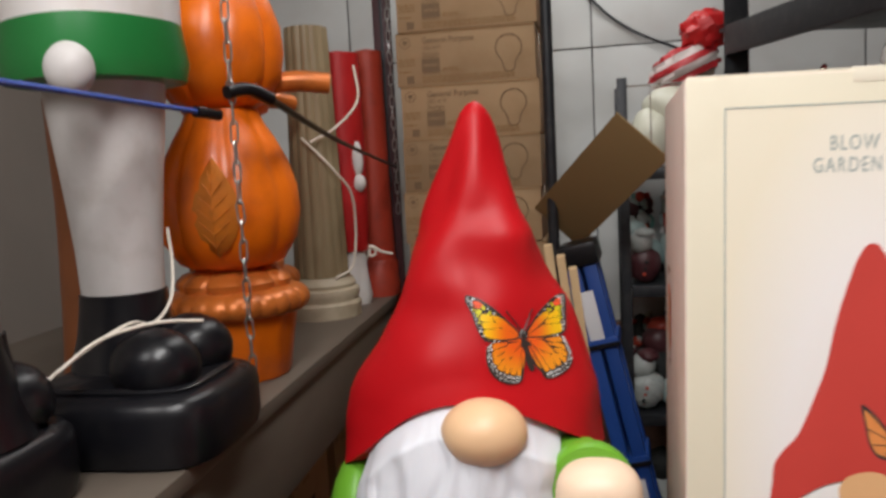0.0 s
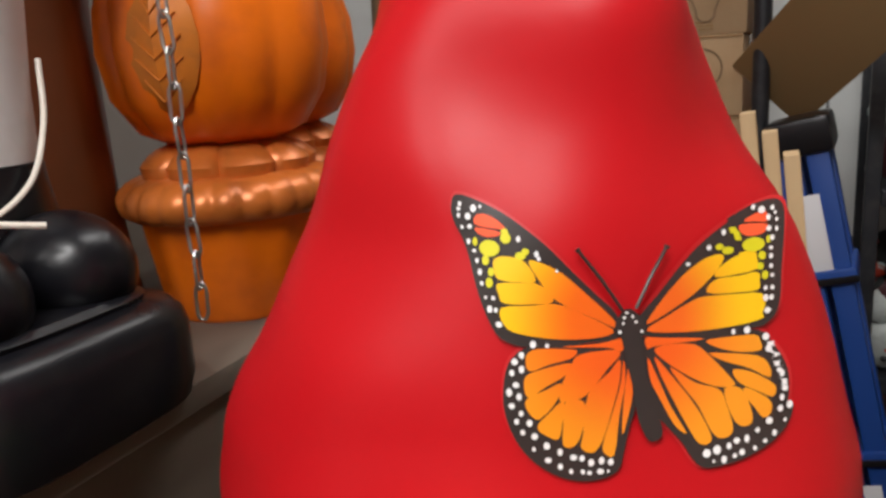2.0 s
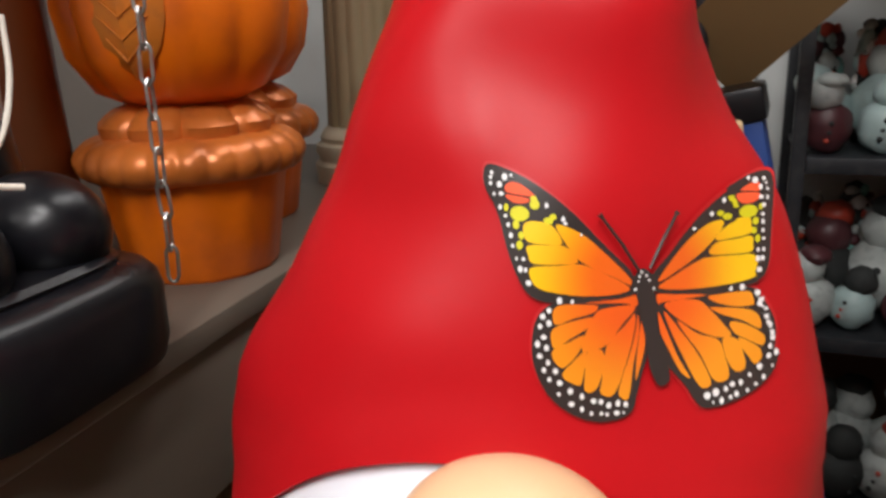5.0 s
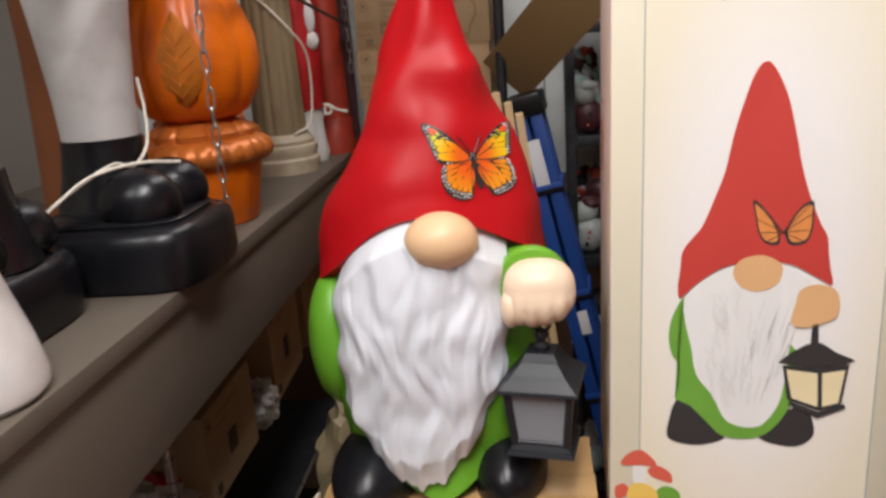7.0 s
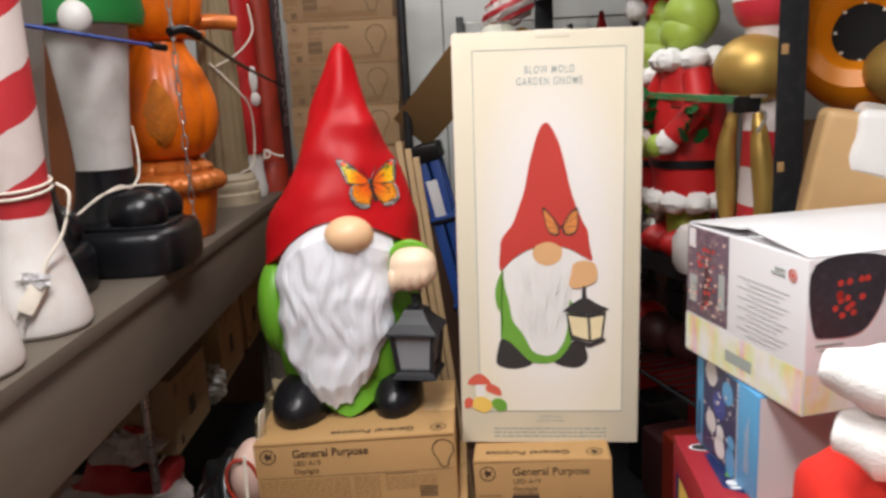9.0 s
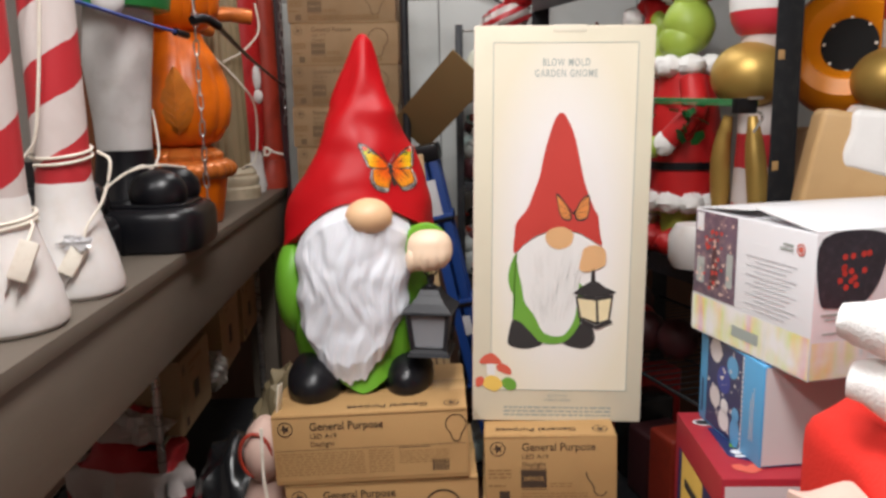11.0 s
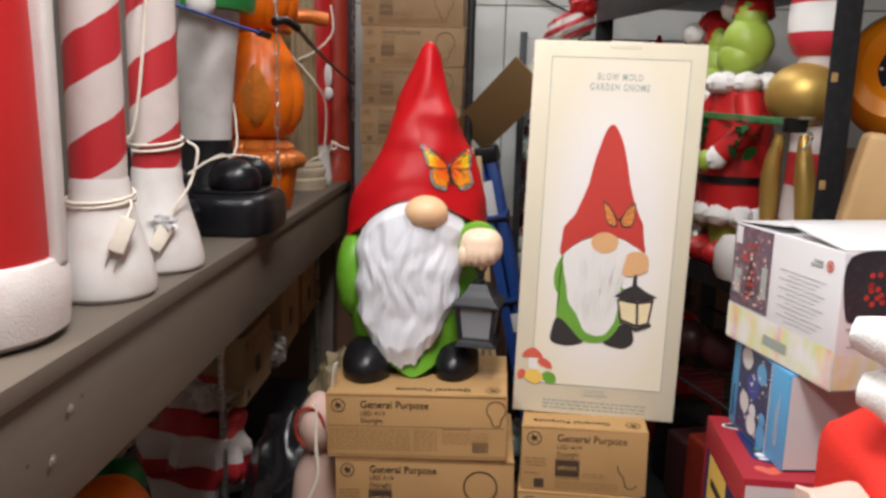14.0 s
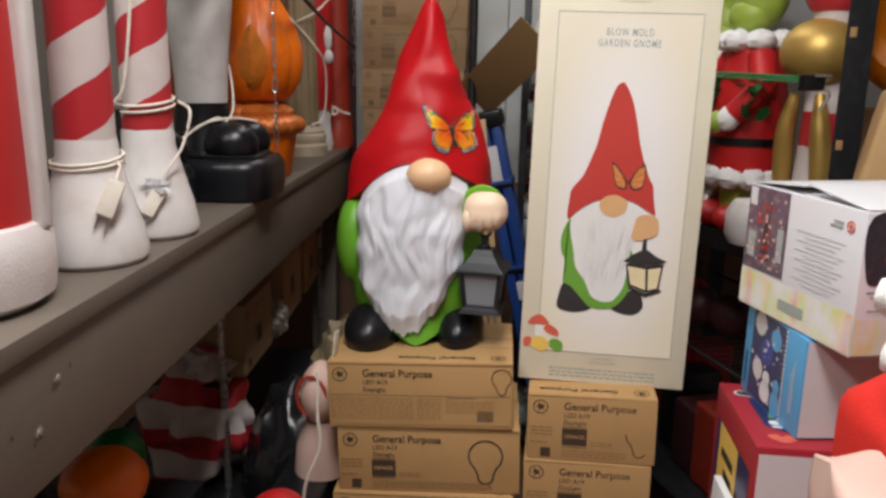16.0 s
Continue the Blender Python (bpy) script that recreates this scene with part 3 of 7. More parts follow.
def gnome():
    bm = bmesh.new()
    # hat
    seg, steps = 96, 60
    rings = []
    for j in range(steps + 1):
        v = j / steps
        ring = []
        for i in range(seg):
            a = -math.pi + 2 * math.pi * i / seg
            z = 1.4715 + (hat_brim(a) - 1.4715) * v ** 1.15
            ring.append(bm.verts.new(hat_point(a, z, 0.004 * max(0, (v - 0.93) / 0.07))))
        rings.append(ring)
    for k in (0.9, 0.72):
        ring = []
        for i in range(seg):
            a = -math.pi + 2 * math.pi * i / seg
            z = hat_brim(a) + (0.001 if k == 0.9 else 0.02)
            p = hat_point(a, z)
            cx, cy = hat_centre(z)
            ring.append(bm.verts.new((cx + (p.x - cx) * k, cy + (p.y - cy) * k, z)))
        rings.append(ring)
    for a, b in zip(rings, rings[1:]):
        for i in range(seg):
            bm.faces.new((a[i], a[(i + 1) % seg], b[(i + 1) % seg], b[i])).material_index = 0

    def paint(before, index):
        for f in bm.faces:
            if f not in before:
                f.material_index = index

    # coat
    old = set(bm.faces)
    prof = [(0.0, 0.838), (0.085, 0.836), (0.105, 0.842), (0.119, 0.87), (0.128, 0.91), (0.133, 0.96), (0.133, 1.02), (0.118, 1.07), (0.09, 1.12), (0.06, 1.16), (0.0, 1.165)]
    lathe(prof, 56, lambda a, z, r: r * (0.58 + 0.42 * abs(math.cos(a))) * (1 + 0.012 * math.sin(7 * a + z * 40)), bm, (-0.026, 0.780, 0), close=False)
    blob(-0.146, 0.765, 1.012, 0.037, 0.062, 0.088, bm, 0.05)
    # front of the coat: its hem dips between the shoes and arches over them
    nu, nv = 44, 26
    sheet, rear = [], []
    for j in range(nv + 1):
        v = j / nv
        row = []
        for i in range(nu + 1):
            u = -1 + 2 * i / nu
            x = -0.030 + 0.112 * u
            off = abs(x + 0.016)
            hem = 0.8345 + 0.074 * min(1, off / 0.098) ** 1.35
            z = 1.02 + (hem - 1.02) * v
            flare = 0.022 * v ** 2 + 0.003 * math.sin(x * 60 + 1) * v
            y = 0.690 + 0.085 * abs(u) ** 2.3 - flare
            row.append(bm.verts.new((x, y, z)))
        sheet.append(row)
    for i in range(nu + 1):
        p = sheet[nv][i].co
        rear.append(bm.verts.new((p.x, p.y + 0.05, p.z + 0.004)))
    for j in range(nv):
        for i in range(nu):
            bm.faces.new((sheet[j][i], sheet[j][i + 1], sheet[j + 1][i + 1], sheet[j + 1][i]))
    for i in range(nu):
        bm.faces.new((sheet[nv][i], sheet[nv][i + 1], rear[i + 1], rear[i]))
    tube(spline([(0.030, 0.81, 1.06), (0.072, 0.765, 1.086), (0.102, 0.722, 1.095)], 6), lambda t: 0.035 + 0.004 * math.sin(3 * t), 22, bm)
    paint(old, 1)
    # cuff
    old = set(bm.faces)
    tube(spline([(0.1005, 0.724, 1.095), (0.1005, 0.716, 1.095), (0.101, 0.708, 1.095), (0.1015, 0.703, 1.095)], 4), lambda t: 0.0395 + 0.0022 * math.sin(math.pi * t), 32, bm)
    paint(old, 1)
    # beard: a thick sheet with wavy locks that ends in a point
    old = set(bm.faces)
    nu, nv = 120, 110
    front_rows, back_rows = [], []
    for j in range(nv + 1):
        v = j / nv
        fr, bk = [], []
        for i in range(nu + 1):
            u = -1 + 2 * i / nu
            ang = math.asin(max(-0.95, min(0.95, (u * 0.100 - 0.008) / 0.136)))
            edge = hat_brim(ang)
            top = edge + 0.006
            tip = 0.857 + 0.125 * abs(u + 0.08) ** 2.3 + 0.004 * math.sin(u * 19) + 0.002 * math.sin(u * 41 + 1)
            z = top + (tip - top) * v
            narrow = 1 - 0.17 * max(0, (0.99 - z) / 0.14) ** 1.5
            half = 0.100 * min(1.0, narrow) + 0.003 * math.sin(z * 95 + (2 if u > 0 else 0))
            x = -0.030 + u * half - 0.002 * max(0, (0.95 - z) / 0.1)
            body = 0.668 + 0.016 * max(0, (z - 1.05) / 0.12) - 0.004 * max(0, (0.95 - z) / 0.1)
            round_ = 0.055 * (1 - math.sqrt(max(0, 1 - 0.8 * u * u)))
            w = x + 0.005 * math.sin(z * 38 + x * 24) + 0.006 * noise.noise(Vector((x * 26, z * 17, 0.4)))
            lock = noise.noise(Vector((w * 42, z * 13, 2.1)))
            hair = noise.noise(Vector((w * 150, z * 24, 5.3)))
            strand = 0.0050 * (abs(lock) - 0.22) + 0.0016 * hair + 0.0050 * noise.noise(Vector((w * 36, z * 17, 8.8))) + 0.0034 * noise.noise(Vector((w * 70, z * 30, 3.1)))
            rim = min(1, (1 - abs(u)) * 7) * min(1, (1 - v) * 9)
            y = body + round_ - 0.011 * rim - strand * (0.35 + 0.65 * rim)
            k = min(1, max(0, (edge - z) / 0.026))
            k = k * k * (3 - 2 * k)
            y_in = hat_point(ang, edge).y + 0.004 + 0.010 * u * u
            y = y_in + (y - y_in) * k if y < y_in else y
            fr.append(bm.verts.new((x, y, z)))
            if j in (0, nv) or i in (0, nu):
                bk.append(bm.verts.new((x * 0.985, y + 0.045, z)))
            else:
                bk.append(None)
        front_rows.append(fr)
        back_rows.append(bk)
    for j in range(nv):
        for i in range(nu):
            bm.faces.new((front_rows[j][i], front_rows[j][i + 1], front_rows[j + 1][i + 1], front_rows[j + 1][i]))
    for i in range(nu):
        for j in (0, nv):
            bm.faces.new((front_rows[j][i], front_rows[j][i + 1], back_rows[j][i + 1], back_rows[j][i]))
    for j in range(nv):
        for i in (0, nu):
            bm.faces.new((front_rows[j][i], front_rows[j + 1][i], back_rows[j + 1][i], back_rows[j][i]))
    paint(old, 2)
    blob(-0.022, 0.795, 1.105, 0.120, 0.080, 0.078, bm, 0.03, u=40, v=26)
    paint(old, 2)
    # nose
    old = set(bm.faces)
    blob(0.0035, 0.687, 1.1530, 0.0415, 0.035, 0.0318, bm, u=40, v=26)
    paint(old, 3)
    # fist
    old = set(bm.faces)
    # one rounded mass; the knuckles and finger creases are pressed into its front
    nu, nv = 64, 40
    rows = []
    for j in range(nv + 1):
        el = math.pi * (j / nv - 0.5)
        row = []
        for i in range(nu):
            az = 2 * math.pi * i / nu
            ce, se = math.cos(el), math.sin(el)
            px = 0.0400 * math.copysign(abs(math.cos(az)) ** 0.75, math.cos(az)) * ce ** 0.75
            py = 0.0340 * math.copysign(abs(math.sin(az)) ** 0.85, math.sin(az)) * ce ** 0.75
            pz = 0.0350 * math.copysign(abs(se) ** 0.80, se)
            if py < 0:
                low = min(1, max(0, (0.008 - pz) / 0.014))
                crease = abs(math.sin((px + 0.031) / 0.0158 * math.pi)) ** 0.45
                py += 0.0052 * low * (1 - crease) - 0.004 * low
            if pz < 0:
                pz -= 0.0016 * abs(math.sin((px + 0.031) / 0.0158 * math.pi)) - 0.004 * (px / 0.04)
            row.append(bm.verts.new((0.1085 + px, 0.685 + py, 1.0925 + pz)))
        rows.append(row)
    for a, b in zip(rows, rows[1:]):
        for i in range(nu):
            bm.faces.new((a[i], a[(i + 1) % nu], b[(i + 1) % nu], b[i]))
    bmesh.ops.remove_doubles(bm, verts=rows[0] + rows[-1], dist=0.0003)
    blob(0.0775, 0.672, 1.078, 0.0115, 0.019, 0.0225, bm, u=18, v=14)
    paint(old, 4)
    # shoes
    old = set(bm.faces)
    blob(-0.104, 0.716, 0.850, 0.054, 0.090, 0.052, bm, u=36, v=22, flat=0.8295)
    blob(0.063, 0.738, 0.850, 0.047, 0.088, 0.052, bm, u=36, v=22, flat=0.8295)
    paint(old, 5)
    return solo("garden_gnome", bm, [M_RED, M_GREEN, M_BEARD, M_SKIN, M_FIST, M_BLACK], "glossy garden gnome with red hat, green coat and white beard", "garden gnome")


gnome()

# lantern that hangs from the fist
lantern = thing("lantern", pose(0.109, 0.686, 0.907, 0, 0, -9) @ Matrix.Diagonal((0.88, 0.88, 0.79, 1)), "small dark grey plastic lantern hanging from the gnome", "lantern")


def frustum(r0, r1, z0, z1, bm=None, sx=1.0, sy=1.0):
    bm = bm or bmesh.new()
    lo = [bm.verts.new((r0 * a * sx, r0 * b * sy, z0)) for a, b in ((-1, -1), (1, -1), (1, 1), (-1, 1))]
    hi = [bm.verts.new((r1 * a * sx, r1 * b * sy, z1)) for a, b in ((-1, -1), (1, -1), (1, 1), (-1, 1))]
    bm.faces.new(lo)
    bm.faces.new(hi)
    for i in range(4):
        bm.faces.new((lo[i], lo[(i + 1) % 4], hi[(i + 1) % 4], hi[i]))
    return bm


part("base", frustum(0.043, 0.041, 0.0, 0.007), M_LAMP, lantern)
part("sill", frustum(0.0385, 0.035, 0.0072, 0.017), M_LAMP, lantern)
for a, b in ((-1, -1), (1, -1), (1, 1), (-1, 1)):
    part("corner_post", tube([(0.033 * a, 0.033 * b, 0.016), (0.0405 * a, 0.0405 * b, 0.1)], 0.0054, 8), M_LAMP, lantern)
for a, b in ((0, -1), (1, 0), (0, 1), (-1, 0)):
    lo, hi = Vector((0.033 * a, 0.033 * b, 0.018)), Vector((0.0405 * a, 0.0405 * b, 0.0975))
    run = Vector((-b, a, 0))
    part("window_rail", tube([lo - run * 0.031, lo + run * 0.031], 0.0036, 6), M_LAMP, lantern)
    part("window_rail", tube([hi - run * 0.038, hi + run * 0.038], 0.0036, 6), M_LAMP, lantern)
part("pane", frustum(0.0318, 0.0392, 0.0172, 0.0985), M_PANE, lantern, "frosted grey pane body")
roof = part("roof", frustum(0.0505, 0.0495, 0.099, 0.1035), M_LAMP, lantern)
part("roof_slope", frustum(0.0485, 0.034, 0.1037, 0.119), M_LAMP, roof)
part("roof_slope", frustum(0.0338, 0.0225, 0.1192, 0.136), M_LAMP, roof)
part("roof_cap", frustum(0.0235, 0.018, 0.1362, 0.1475), M_LAMP, roof)
part("finial", lathe([(0.0, 0.1476), (0.010, 0.148), (0.011, 0.154), (0.005, 0.159), (0.008, 0.166), (0.0085, 0.171), (0.004, 0.178), (0.0, 0.18)], 16, close=False), M_LAMP, lantern)
part("hanging_ring", tube([(0.012 * math.cos(a), 0, 0.188 + 0.014 * math.sin(a)) for a in (2 * math.pi * i / 20 for i in range(20))], 0.0024, 8, loop=True), M_LAMP, lantern)

# butterfly, a thin moulded decal that follows the hat; drawn about its head, y downwards
FLY = (0.0370, 1.238)


def on_hat(dx, dy, lift):
    x, z = FLY[0] + 0.000162 * dx + 0.000010 * dy, FLY[1] + 0.001 - 0.000010 * dx - 0.000168 * dy
    lo, hi = -1.5, 1.5
    for _ in range(40):
        mid = (lo + hi) / 2
        if hat_point(mid, z).x < x:
            lo = mid
        else:
            hi = mid
    p = hat_point(min(lo, 1.12), z, lift)
    if lo > 1.12:
        # the moulded wing tip runs straight off the hat to fit the camera's view
        run = p - hat_point(1.0, z, lift)
        p = p + run * ((x - p.x) / max(0.002, run.x))
    return p


def hat_print(polys, lift):
    bm = bmesh.new()
    for poly in polys:
        bm.faces.new([bm.verts.new((x, y, 0)) for x, y in poly])
    bmesh.ops.triangulate(bm, faces=bm.faces)
    for _ in range(3):
        long = [e for e in bm.edges if e.calc_length() > 34]
        if not long:
            break
        bmesh.ops.subdivide_edges(bm, edges=long, cuts=1)
        bmesh.ops.triangulate(bm, faces=bm.faces)
    for v in bm.verts:
        v.co = on_hat(v.co.x, v.co.y, lift)
    return bm


def wing_ink(name, inner, outer, near, far):
    """Ink that runs from one colour by the body to another at the wing's edge."""
    m = mat(name, inner, 0.32, var=0.06, scale=60, bump=0)
    n, l = m.node_tree.nodes, m.node_tree.links
    b = n["Principled BSDF"]
    base = b.inputs["Base Color"].links[0].from_socket
    tc = n.new("ShaderNodeTexCoord")
    dist = n.new("ShaderNodeVectorMath")
    dist.operation = "DISTANCE"
    dist.inputs[1].default_value = (FLY[0], 0.737, FLY[1])
    mr = n.new("ShaderNodeMapRange")
    mr.interpolation_type = "SMOOTHSTEP"
    mr.inputs["From Min"].default_value, mr.inputs["From Max"].default_value = near, far
    mx = n.new("ShaderNodeMix")
    mx.data_type = "RGBA"
    mx.inputs["B"].default_value = (*outer, 1)
    l.new(tc.outputs["Object"], dist.inputs[0])
    l.new(dist.outputs["Value"], mr.inputs["Value"])
    l.new(mr.outputs[0], mx.inputs["Factor"])
    l.new(base, mx.inputs["A"])
    l.new(mx.outputs["Result"], b.inputs["Base Color"])
    return m


M_FOREINK = wing_ink("fore_wing_ink", (0.76, 0.120, 0.006), (0.82, 0.50, 0.004), 0.016, 0.043)
M_HINDINK = wing_ink("hind_wing_ink", (0.76, 0.100, 0.006), (0.76, 0.27, 0.010), 0.016, 0.046)
M_LIMEINK = mat("wing_lime_ink", (0.60, 0.56, 0.012), 0.32, var=0.1, scale=60, bump=0)
WING_SHAPES = [[(-310, -208), (-314, -185), (-307, -160), (-292, -135), (-279, -105), (-269, -70), (-255, -30), (-239, 5), (-222, 32), (-202, 45), (-167, 52), (-107, 48), (-47, 42), (-9, 35), (-11, 15), (-22, -12), (-47, -40), (-82, -78), (-122, -120), (-162, -152), (-207, -180), (-247, -198), (-282, -210), (-299, -213)],
    [(-9, 42), (-67, 46), (-127, 46), (-167, 52), (-192, 70), (-205, 95), (-210, 130), (-209, 165), (-197, 205), (-177, 240), (-147, 268), (-107, 288), (-67, 293), (-32, 285), (-15, 270), (-9, 245), (1, 200), (11, 160), (5, 100)],
    [(15, 32), (53, 44), (113, 48), (173, 45), (223, 38), (245, 32), (261, 15), (269, -15), (271, -60), (275, -110), (277, -155), (273, -180), (259, -190), (233, -188), (198, -175), (158, -152), (118, -120), (83, -80), (53, -40), (28, -10), (13, 10)],
    [(13, 42), (73, 46), (143, 40), (193, 40), (233, 52), (261, 80), (279, 115), (283, 150), (277, 195), (263, 225), (233, 250), (193, 268), (153, 278), (123, 278), (105, 262), (88, 235), (63, 205), (41, 175), (29, 130), (19, 80)]]
FORE_CELLS_A = [[(-227, -100), (-207, -107), (-172, -100), (-152, -68), (-177, -64), (-217, -66), (-227, -82)],
    [(-219, -58), (-177, -62), (-145, -60), (-122, -32), (-157, -26), (-207, -25), (-217, -40)],
    [(-211, -15), (-157, -22), (-117, -26), (-77, -10), (-27, 22), (-47, 34), (-107, 36), (-177, 28), (-205, 15)],
    [(-162, -98), (-147, -100), (-107, -82), (-62, -40), (-27, 0), (-22, 18), (-57, -2), (-117, -34), (-142, -65)]]
FORE_CELLS_B = [[(155, -80), (183, -96), (221, -102), (227, -85), (227, -68), (183, -62), (143, -60)],
    [(131, -32), (143, -54), (183, -58), (227, -62), (231, -45), (227, -30), (183, -28)],
    [(33, 28), (63, 6), (108, -20), (133, -25), (193, -24), (233, -22), (239, 0), (223, 22), (173, 32), (93, 36)],
    [(33, 15), (48, -15), (83, -60), (118, -90), (143, -99), (155, -96), (151, -80), (128, -52), (93, -22)]]
HIND_CELLS_A = [[(-167, 65), (-147, 54), (-92, 55), (-85, 62), (-97, 72), (-132, 82), (-157, 93), (-167, 88)],
    [(-170, 105), (-147, 92), (-102, 80), (-95, 85), (-102, 100), (-137, 122), (-162, 140), (-171, 130)],
    [(-169, 145), (-137, 128), (-112, 116), (-112, 130), (-122, 152), (-137, 170), (-152, 180), (-167, 165)],
    [(-149, 188), (-132, 170), (-115, 152), (-107, 152), (-110, 185), (-117, 215), (-135, 210), (-149, 200)],
    [(-105, 152), (-77, 148), (-72, 175), (-82, 215), (-95, 230), (-109, 225), (-108, 190)]]
HIND_CELLS_B = [[(-92, 80), (-77, 65), (-32, 60), (-15, 68), (-37, 95), (-67, 135), (-92, 146), (-112, 146), (-109, 120)],
    [(-67, 140), (-32, 100), (-15, 80), (-17, 120), (-32, 180), (-47, 225), (-62, 240), (-79, 230), (-75, 205)],
    [(-9, 80), (-7, 120), (-17, 180), (-25, 245), (-42, 240), (-42, 220), (-24, 160), (-14, 120)],
    [(-1, 90), (5, 140), (-5, 190), (-12, 210), (-10, 160)],
    [(-107, 50), (-47, 46), (-11, 40), (-9, 58), (-17, 62), (-37, 54)]]
HIND_CELLS_C = [[(128, 56), (163, 52), (208, 52), (218, 65), (218, 80), (183, 80), (148, 70)],
    [(133, 80), (153, 80), (213, 90), (233, 110), (233, 130), (198, 110), (158, 95)],
    [(173, 112), (203, 118), (238, 140), (245, 155), (238, 165), (218, 155), (183, 135)],
    [(193, 145), (228, 165), (238, 180), (235, 195), (223, 200), (208, 180), (193, 160)],
    [(158, 145), (183, 145), (198, 170), (205, 202), (193, 212), (178, 205), (165, 180)]]
HIND_CELLS_D = [[(43, 65), (68, 58), (108, 62), (133, 85), (163, 120), (173, 138), (143, 138), (103, 120), (63, 90)],
    [(68, 100), (108, 130), (148, 145), (161, 175), (171, 215), (158, 228), (138, 220), (113, 170), (88, 135)],
    [(43, 80), (73, 120), (108, 170), (133, 220), (131, 235), (115, 235), (98, 210), (73, 160), (53, 115)],
    [(31, 80), (48, 120), (68, 170), (93, 215), (73, 200), (48, 150), (35, 120)],
    [(28, 42), (53, 44), (123, 52), (43, 58), (31, 62)]]
RED_CELLS = [[(-265, -175), (-249, -180), (-227, -172), (-209, -158), (-217, -155), (-263, -160)],
    [(-263, -155), (-219, -150), (-225, -142), (-245, -140), (-261, -147)],
    [(205, -156), (223, -167), (243, -170), (245, -152), (223, -154)],
    [(199, -150), (245, -147), (238, -132), (215, -129), (201, -136)]]
LIME_SPOTS = [(-265, -130, 5, 8), (-237, -120, 20, 15), (-207, -140, 10, 10), (-209, -151, 7, 6), (-244, -98, 7, 9), (-233, -78, 6, 8), (-236, -59, 7, 9), (-179, -110, 10, 7), (-170, -118, 7, 6), (222, -113, 20, 13), (186, -131, 10, 9), (179, -142, 7, 6), (163, -106, 10, 7), (149, -114, 7, 6), (248, -120, 4, 7), (237, -92, 7, 8), (234, -73, 6, 7), (242, -56, 6, 8)]
FORE_SPOTS_A = [(-295, -197, 4), (-297, -188, 4), (-269, -190, 8), (-279, -175, 6), (-297, -176, 4), (-290, -155, 4), (-275, -157, 5), (-256, -194, 3), (-277, -130, 5), (-266, -114, 4), (-260, -97, 5), (-254, -77, 5), (-250, -57, 4), (-242, -33, 4), (-228, -33, 4), (-234, -13, 6), (-223, -12, 5), (-217, 13, 6), (-183, -140, 5), (-150, -115, 5), (-146, -107, 4), (-115, -86, 3)]
HIND_SPOTS_A = [(-157, 45, 6), (-133, 47, 4), (-177, 65, 7), (-189, 77, 6), (-177, 90, 6), (-194, 97, 6), (-187, 118, 6), (-199, 132, 7), (-182, 139, 6), (-195, 156, 6), (-179, 169, 6), (-187, 184, 5), (-165, 186, 6), (-177, 203, 6), (-157, 210, 6), (-159, 233, 4), (-137, 227, 7), (-135, 253, 6), (-115, 238, 6), (-115, 264, 5), (-93, 248, 6), (-97, 273, 5), (-79, 250, 5), (-64, 258, 6), (-78, 274, 5), (-67, 276, 4), (-47, 255, 6), (-32, 258, 6), (-49, 274, 6), (-36, 274, 3)]
FORE_SPOTS_B = [(221, -180, 4), (236, -174, 7), (248, -160, 6), (255, -176, 4), (260, -167, 3), (263, -155, 4), (249, -140, 5), (263, -138, 4), (255, -123, 5), (253, -105, 4), (253, -90, 5), (253, -72, 4), (255, -55, 4), (243, -33, 5), (255, -33, 4), (243, -15, 6), (253, -15, 6), (246, 8, 6), (154, -140, 5), (130, -115, 5), (96, -88, 4)]
HIND_SPOTS_B = [(170, 42, 5), (193, 41, 6), (225, 56, 7), (242, 70, 5), (230, 78, 6), (253, 88, 6), (253, 107, 6), (266, 118, 5), (253, 125, 6), (266, 140, 6), (258, 152, 6), (253, 168, 6), (266, 182, 6), (250, 187, 6), (258, 208, 4), (231, 206, 6), (240, 228, 5), (211, 220, 5), (224, 240, 4), (193, 233, 6), (207, 250, 4), (176, 235, 6), (163, 243, 6), (185, 255, 5), (143, 248, 8), (173, 260, 5), (126, 253, 7), (155, 265, 6), (138, 267, 3)]
HEAD_SPOTS = [(-3, -8, 3), (6, 0, 3), (-7, 1, 3), (11, 10, 3), (-9, 11, 3), (-15, 27, 3), (20, 28, 3)]
BODY_SHAPE = [(0, -15), (18, 0), (25, 25), (18, 50), (23, 80), (31, 140), (48, 185), (53, 215), (41, 227), (28, 222), (13, 185), (5, 130), (-5, 80), (-12, 40), (-22, 20), (-15, -2)]


def swell(poly, k):
    cx, cy = sum(p[0] for p in poly) / len(poly), sum(p[1] for p in poly) / len(poly)
    return [(cx + (x - cx) * k, cy + (y - cy) * k) for x, y in poly]


fly = thing("butterfly_decal", pose(0, 0, 0), "orange and black monarch butterfly decal on the red hat", "butterfly")
for shape in WING_SHAPES:
    wing = part("wing", hat_print([smooth2(shape)], 0.0022), M_BBLACK, fly, "black edged orange wing")
    part("wing_rim", hat_print([swell(smooth2(shape), 1.035)], 0.0009), M_RED2, wing, "moulded red rim round the wing")
for group, ink in ((FORE_CELLS_A + FORE_CELLS_B, M_FOREINK), (HIND_CELLS_A + HIND_CELLS_B + HIND_CELLS_C + HIND_CELLS_D, M_HINDINK), (RED_CELLS, M_BRED)):
    for cell in group:
        part("wing_cell", hat_print([smooth2(swell(cell, 1.03), 3)], 0.0026), ink, fly)
